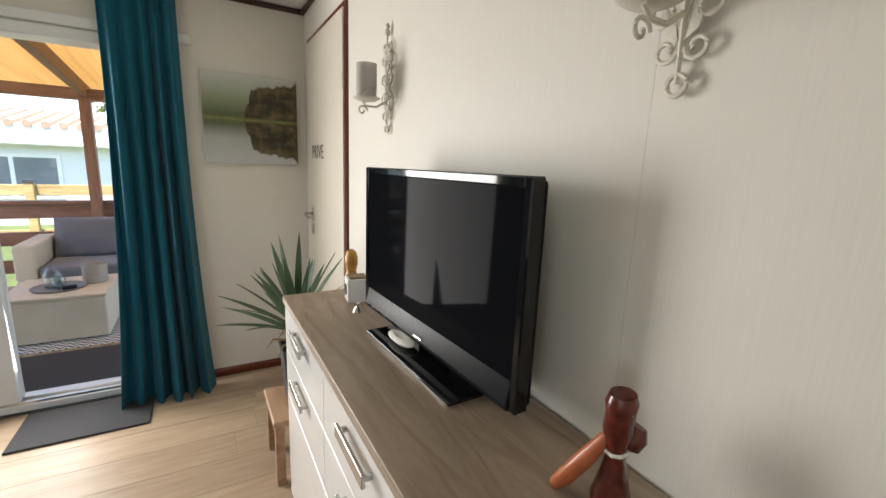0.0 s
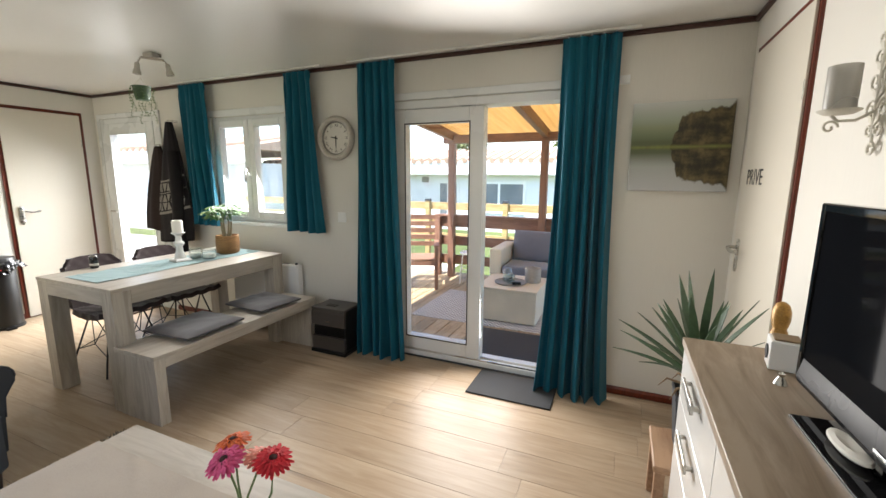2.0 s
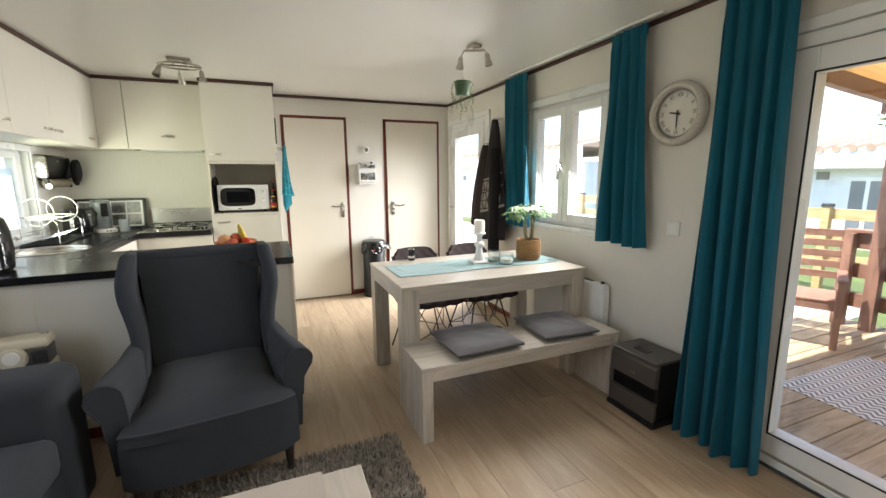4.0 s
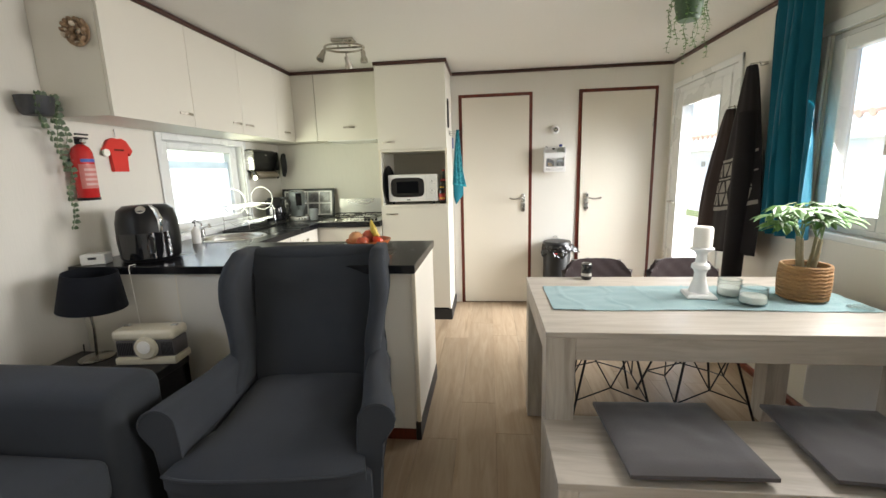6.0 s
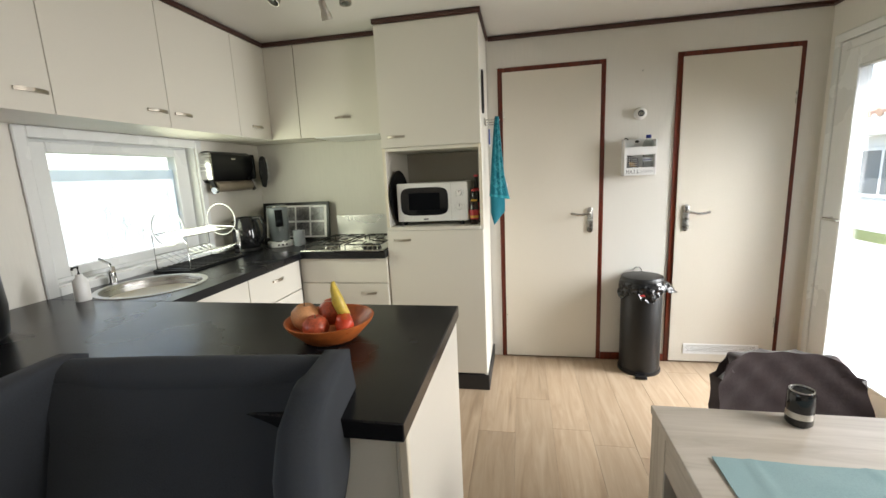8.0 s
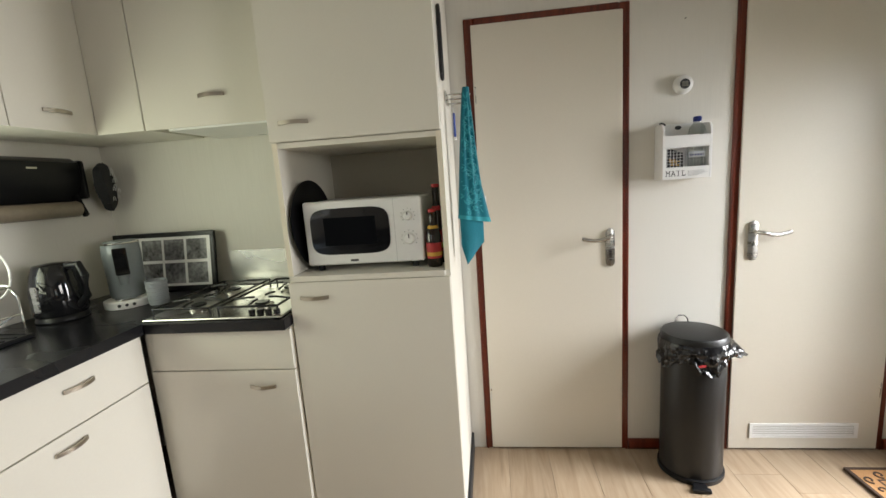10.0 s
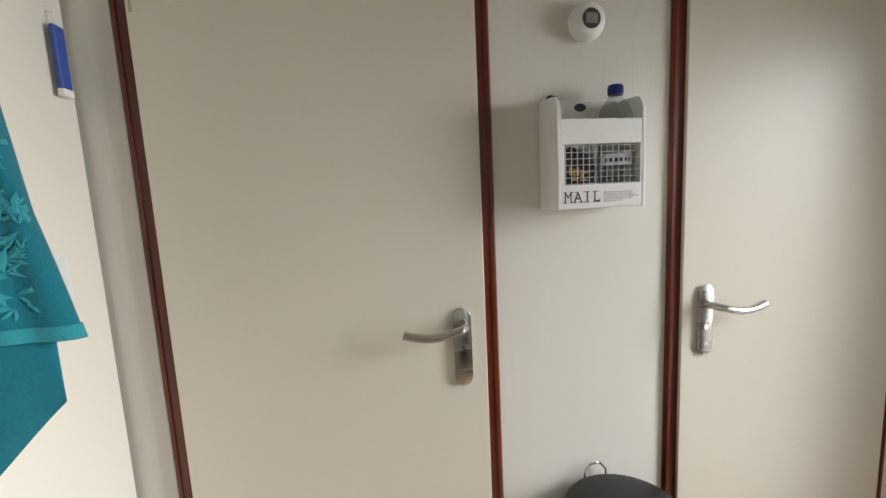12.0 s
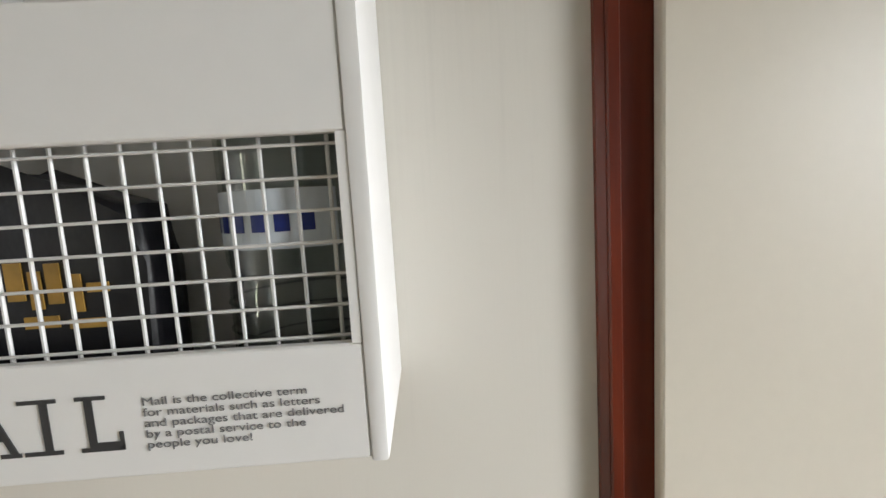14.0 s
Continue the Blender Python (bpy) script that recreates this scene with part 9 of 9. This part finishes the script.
def pedal_bin():
    b = root("pedal_bin", "tall black pedal bin with a bin bag over the rim", "bin", pose(-5.005, 1.735, 0) @ Matrix.Diagonal((0.84, 0.88, 1.0, 1)))
    M_BIN = surface("black_bin_paint", (0.006, 0.006, 0.006), 0.42, vary=0.15, relief=0.02)
    M_BAGB = surface("black_bin_bag", (0.004, 0.004, 0.005), 0.22, vary=0.2, big=30, relief=0.2)
    part("base", lathe([(0, 0), (0.146, 0), (0.150, 0.006), (0.150, 0.022), (0.141, 0.026), (0, 0.026)], n=48), M_BLACK, b, "", True)
    part("body", lathe([(0, 0.026), (0.141, 0.026), (0.141, 0.585), (0.137, 0.60), (0, 0.60)], n=48), M_BIN, b, "", True)

    def bag(u, v):
        a = 2 * math.pi * u
        east, north = max(0, math.cos(a + 0.5)) ** 2, max(0, math.cos(a - 1.75)) ** 5
        puff = math.sin(math.pi * min(1.0, v * 1.15)) ** 0.7
        crumple = 0.016 * noise.noise(Vector((4.5 * math.cos(a), 4.5 * math.sin(a), v * 4))) + 0.008 * noise.noise(Vector((13 * math.cos(a), 13 * math.sin(a), v * 9)))
        r = 0.147 + 0.006 * puff + 0.014 * east * v + 0.095 * north * v ** 0.8 + crumple * (0.3 + v)
        z = 0.618 - (0.095 + 0.025 * math.sin(4 * a + 1)) * v + 0.035 * north * v + 0.020 * v * noise.noise(Vector((6 * math.cos(a), 6 * math.sin(a), 3)))
        return (r * math.cos(a), r * math.sin(a), z)
    part("bin_bag", sheet(bag, 140, 14, 0.0015), M_BAGB, b, "crumpled black bin bag", True, 25)
    part("lid", lathe([(0, 0.652), (0.112, 0.650), (0.140, 0.644), (0.146, 0.636), (0.146, 0.612), (0.141, 0.608), (0, 0.608)], n=48), M_BIN, b, "black lid", True)
    part("carry_handle", tube([(-0.138, -0.032, 0.60), (-0.143, -0.030, 0.655), (-0.144, -0.014, 0.672), (-0.144, 0.014, 0.672), (-0.143, 0.030, 0.655), (-0.138, 0.032, 0.60)], 0.003, 8), M_CHROME, b, "thin chrome handle", True)
    part("pedal", boxes((0.14, 0.20, -0.032, 0.032, 0.006, 0.016), (0.18, 0.203, -0.040, 0.040, 0.004, 0.020), r=0.003), M_BLACK, b, "black foot pedal").matrix_local = pose(0, 0, 0, 0, 0, -8)
    part("red_tie", box(0.166, 0.170, -0.05, -0.02, 0.545, 0.553), M_LABELRED, b)


pedal_bin()

# coir mat by the entry door
dm = root("coir_mat", "brown coir door mat with a dark scroll border", "mat", pose(-4.66, 2.535, 0.0))
M_COIR = surface("coir", (0.36, 0.19, 0.075), 0.95, vary=0.35, fine=300, relief=0.8, depth=0.004)
M_COIRD = surface("dark_coir", (0.050, 0.028, 0.018), 0.95, vary=0.35, fine=300, relief=0.8, depth=0.004)
part("mat", box(-0.33, 0.33, -0.175, 0.175, 0.0005, 0.012, r=0.002), M_COIR, dm)
part("border", boxes((-0.335, 0.335, -0.182, -0.168, 0.0005, 0.0145), (-0.335, 0.335, 0.168, 0.182, 0.0005, 0.0145), (-0.335, -0.321, -0.168, 0.168, 0.0005, 0.0145), (0.321, 0.335, -0.168, 0.168, 0.0005, 0.0145), r=0.001), M_COIRD, dm, "dark border")
part("inner_line", boxes((-0.262, 0.262, -0.112, -0.106, 0.0118, 0.0138), (-0.262, 0.262, 0.106, 0.112, 0.0118, 0.0138), (-0.262, -0.256, -0.106, 0.106, 0.0118, 0.0138), (0.256, 0.262, -0.106, 0.106, 0.0118, 0.0138)), M_COIRD, dm)
for k in range(26):
    if k < 10:
        cx, cy = -0.26 + 0.058 * k, -0.14
    elif k < 20:
        cx, cy = -0.26 + 0.058 * (k - 10), 0.14
    else:
        cx, cy = (-0.29 if k < 23 else 0.29), -0.08 + 0.08 * ((k - 20) % 3)
    sg = 1 if k % 2 else -1
    part("scroll_motif", tube([(cx + (0.022 - 0.0016 * a) * math.cos(sg * a * 0.6), cy + (0.022 - 0.0016 * a) * math.sin(sg * a * 0.6), 0.0125) for a in range(11)], 0.0042, 5), M_COIRD, dm)

# towel, hooks and cord on the side of the tall cupboard
hr = root("towel_hook", "folding chrome towel hook on the cupboard side", "hook", pose(-4.83, TY1 + 0.0008, 1.66))
part("back_plate", box(-0.10, 0.012, 0, 0.006, -0.03, 0.012, r=0.002), M_CHROME, hr)
for k, (l, z) in enumerate(((0.075, 0.0), (0.085, -0.012), (0.07, -0.024))):
    part("hook_arm", tube([(-0.02 - 0.03 * k, 0.004, z), (-0.02 - 0.03 * k, l, z), (-0.02 - 0.03 * k, l + 0.006, z + 0.016)], 0.004, 8), M_CHROME, hr, "", True)
bo = root("bottle_opener_rack", "long black and chrome wall rack", "rack", pose(-4.70, TY1 + 0.0008, 1.80))
part("loop", tube([(0.02 * math.cos(a * math.pi / 10) + (0), 0.008, (0.095 if a < 10 else -0.095) + 0.02 * math.sin(a * math.pi / 10)) for a in range(20)], 0.006, 8, closed=True), M_BLACK, bo, "", True)
for k in range(4):
    part("disc", cyl(0, 0, 0, 0.006, 0.012, n=14, m=pose(0, 0.004, -0.07 + 0.045 * k, -90, 0, 0)), M_CHROME, bo)
M_TOWEL = cloth("teal_terry", (0.004, 0.098, 0.130), 0.95, 0.3, weave=240, sheen=0.3, relief=0.9)
M_TOWEL2 = cloth("teal_terry_light", (0.018, 0.175, 0.205), 0.95, 0.3, weave=240, sheen=0.3, relief=0.9)
tw = root("hand_towel", "teal terry towel with a floral relief on a hook", "towel", pose(-4.80, TY1 + 0.080, 0, 0, 0, -60))


def towel_edges(s):
    """Middle, half width and half depth of the hanging upper fold, s metres below the hook."""
    k = min(1.0, s / 0.47)
    near, far = 0.012 + 0.046 * k ** 0.8, -0.013 - 0.045 * k ** 1.1
    return (near + far) / 2, (near - far) / 2, 0.010 + 0.010 * k ** 0.6


def towel_face(x, s):
    c, w, d = towel_edges(s)
    q = max(-1.0, min(1.0, (x - c) / w))
    return d * math.sqrt(1 - q * q) + 0.0035 * math.sin(9 * q + 5 * s) * min(1, s * 6)


def towel_upper(u, v):
    a = 2 * math.pi * u
    c, w, d = towel_edges(0.47 * v)
    x = c + w * math.cos(a)
    y = towel_face(x, 0.47 * v) if math.sin(a) >= 0 else d * math.sin(a)
    flick = max(0.0, -math.cos(a)) ** 3 * max(0.0, v - 0.72) / 0.28
    return (x - 0.014 * flick, y + 0.010 * flick, 1.672 - 0.47 * v - 0.024 * v ** 6 * (0.5 - 0.5 * math.cos(a)))


def towel_lower(u, v):
    a = 2 * math.pi * u
    x = 0.004 + 0.049 * math.cos(a)
    foot = 0.65 - (x - 0.034) * 4.0 if x > 0.034 else 0.65 - (0.034 - x) * 1.0
    return (x, 0.013 * math.sin(a) * (1 - v ** 4) + 0.004 * math.sin(70 * x) * v, 1.672 - 0.40 - v * (foot - 0.40))


part("upper_fold", sheet(towel_upper, 56, 40), M_TOWEL, tw, "", True, 80)
bm = sheet(towel_lower, 48, 26)
bmesh.ops.remove_doubles(bm, verts=bm.verts, dist=1e-4)
part("lower_fold", bm, M_TOWEL, tw, "plain woven reverse side", True, 80)
part("hem", sheet(lambda u, v: Vector(towel_upper(u, 0.972 + 0.030 * v)) + Vector((0.002 * math.cos(2 * math.pi * u), 0.002 * math.sin(2 * math.pi * u), 0)), 56, 3), M_TOWEL2, tw, "folded hem", True)
part("care_label", box(-0.066, -0.042, -0.006, -0.005, 1.225, 1.275, r=0.0), M_WHITE, tw, "white woven label")
rng = random.Random(14)
for k in range(120):
    s = 0.03 + 0.41 * ((k + rng.random()) / 120) ** 0.75
    c, w, d = towel_edges(s)
    x0, turn, arms = c + w * rng.uniform(-0.80, 0.80), rng.uniform(0, 6.28), rng.choice((1, 1, 2, 3))
    bm = bmesh.new()
    for j in range(arms):
        an, L = turn + j * 0.9, rng.uniform(0.014, 0.030)
        rim = [(0, 0), (0.3, 0.16), (0.65, 0.20), (1.0, 0.06), (0.7, -0.04), (0.35, -0.06)]
        ring = []
        for p, q in rim:
            x, z = x0 + L * (p * math.cos(an) - q * math.sin(an)), s + L * (p * math.sin(an) + q * math.cos(an))
            z = min(0.452, max(0.01, z))
            mid, half, _ = towel_edges(z)
            x = max(mid - 0.93 * half, min(mid + 0.93 * half, x))
            ring.append(bm.verts.new((x, towel_face(x, z) + 0.0016, 1.672 - z - 0.024 * (z / 0.47) ** 6 * 0.5)))
        hub = bm.verts.new(sum((r.co for r in ring), Vector()) / 6 + Vector((0, 0.0012, 0)))
        for n in range(6):
            bm.faces.new((hub, ring[n], ring[(n + 1) % 6]))
    part("floral_relief", bm, M_TOWEL2, tw)
bp = root("blue_clip", "small blue packet hanging on the cupboard side", "packet", pose(-5.088, TY1 + 0.0112, 1.578, 0, 0, 90))
part("packet", box(-0.003, 0.006, -0.012, 0.012, -0.05, 0.05, r=0.002), M_BLUE, bp)
part("white_end", box(-0.0035, 0.0065, -0.0125, 0.0125, -0.062, -0.05, r=0.001), M_WHITE, bp)
part("loop", tube([(0.001, 0, 0.05), (0.001, 0, 0.07), (-0.010, 0, 0.072)], 0.0012, 5), M_WHITE, bp)

# ---- floor boards ----
def floor_boards():
    wide, long, gap, k = 0.193, 1.285, 0.0011, 0
    meshes = {}
    y, row = YS, 0
    rng = random.Random(4)
    while y < YN - 0.01:
        y1 = min(y + wide, YN)
        x = XW - rng.uniform(0.1, long - 0.1)
        while x < XE:
            xa, xb = max(x, XW), min(x + long, XE)
            if xb - xa > 0.02:
                key = (round(xb - xa, 3), round(y1 - y, 3))
                if key not in meshes:
                    bm = box(-key[0] / 2 + gap / 2, key[0] / 2 - gap / 2, -key[1] / 2 + gap / 2, key[1] / 2 - gap / 2, -0.006, 0.0, r=0.0006)
                    me = bpy.data.meshes.new("plank")
                    bm.to_mesh(me)
                    bm.free()
                    me.materials.append(M_LAMINATE)
                    meshes[key] = me
                ob = new("plank", meshes[key])
                ob.parent = floor
                ob.location = ((xa + xb) / 2, (y + y1) / 2, 0.0)
            x += long
        y, row = y1, row + 1


floor_boards()
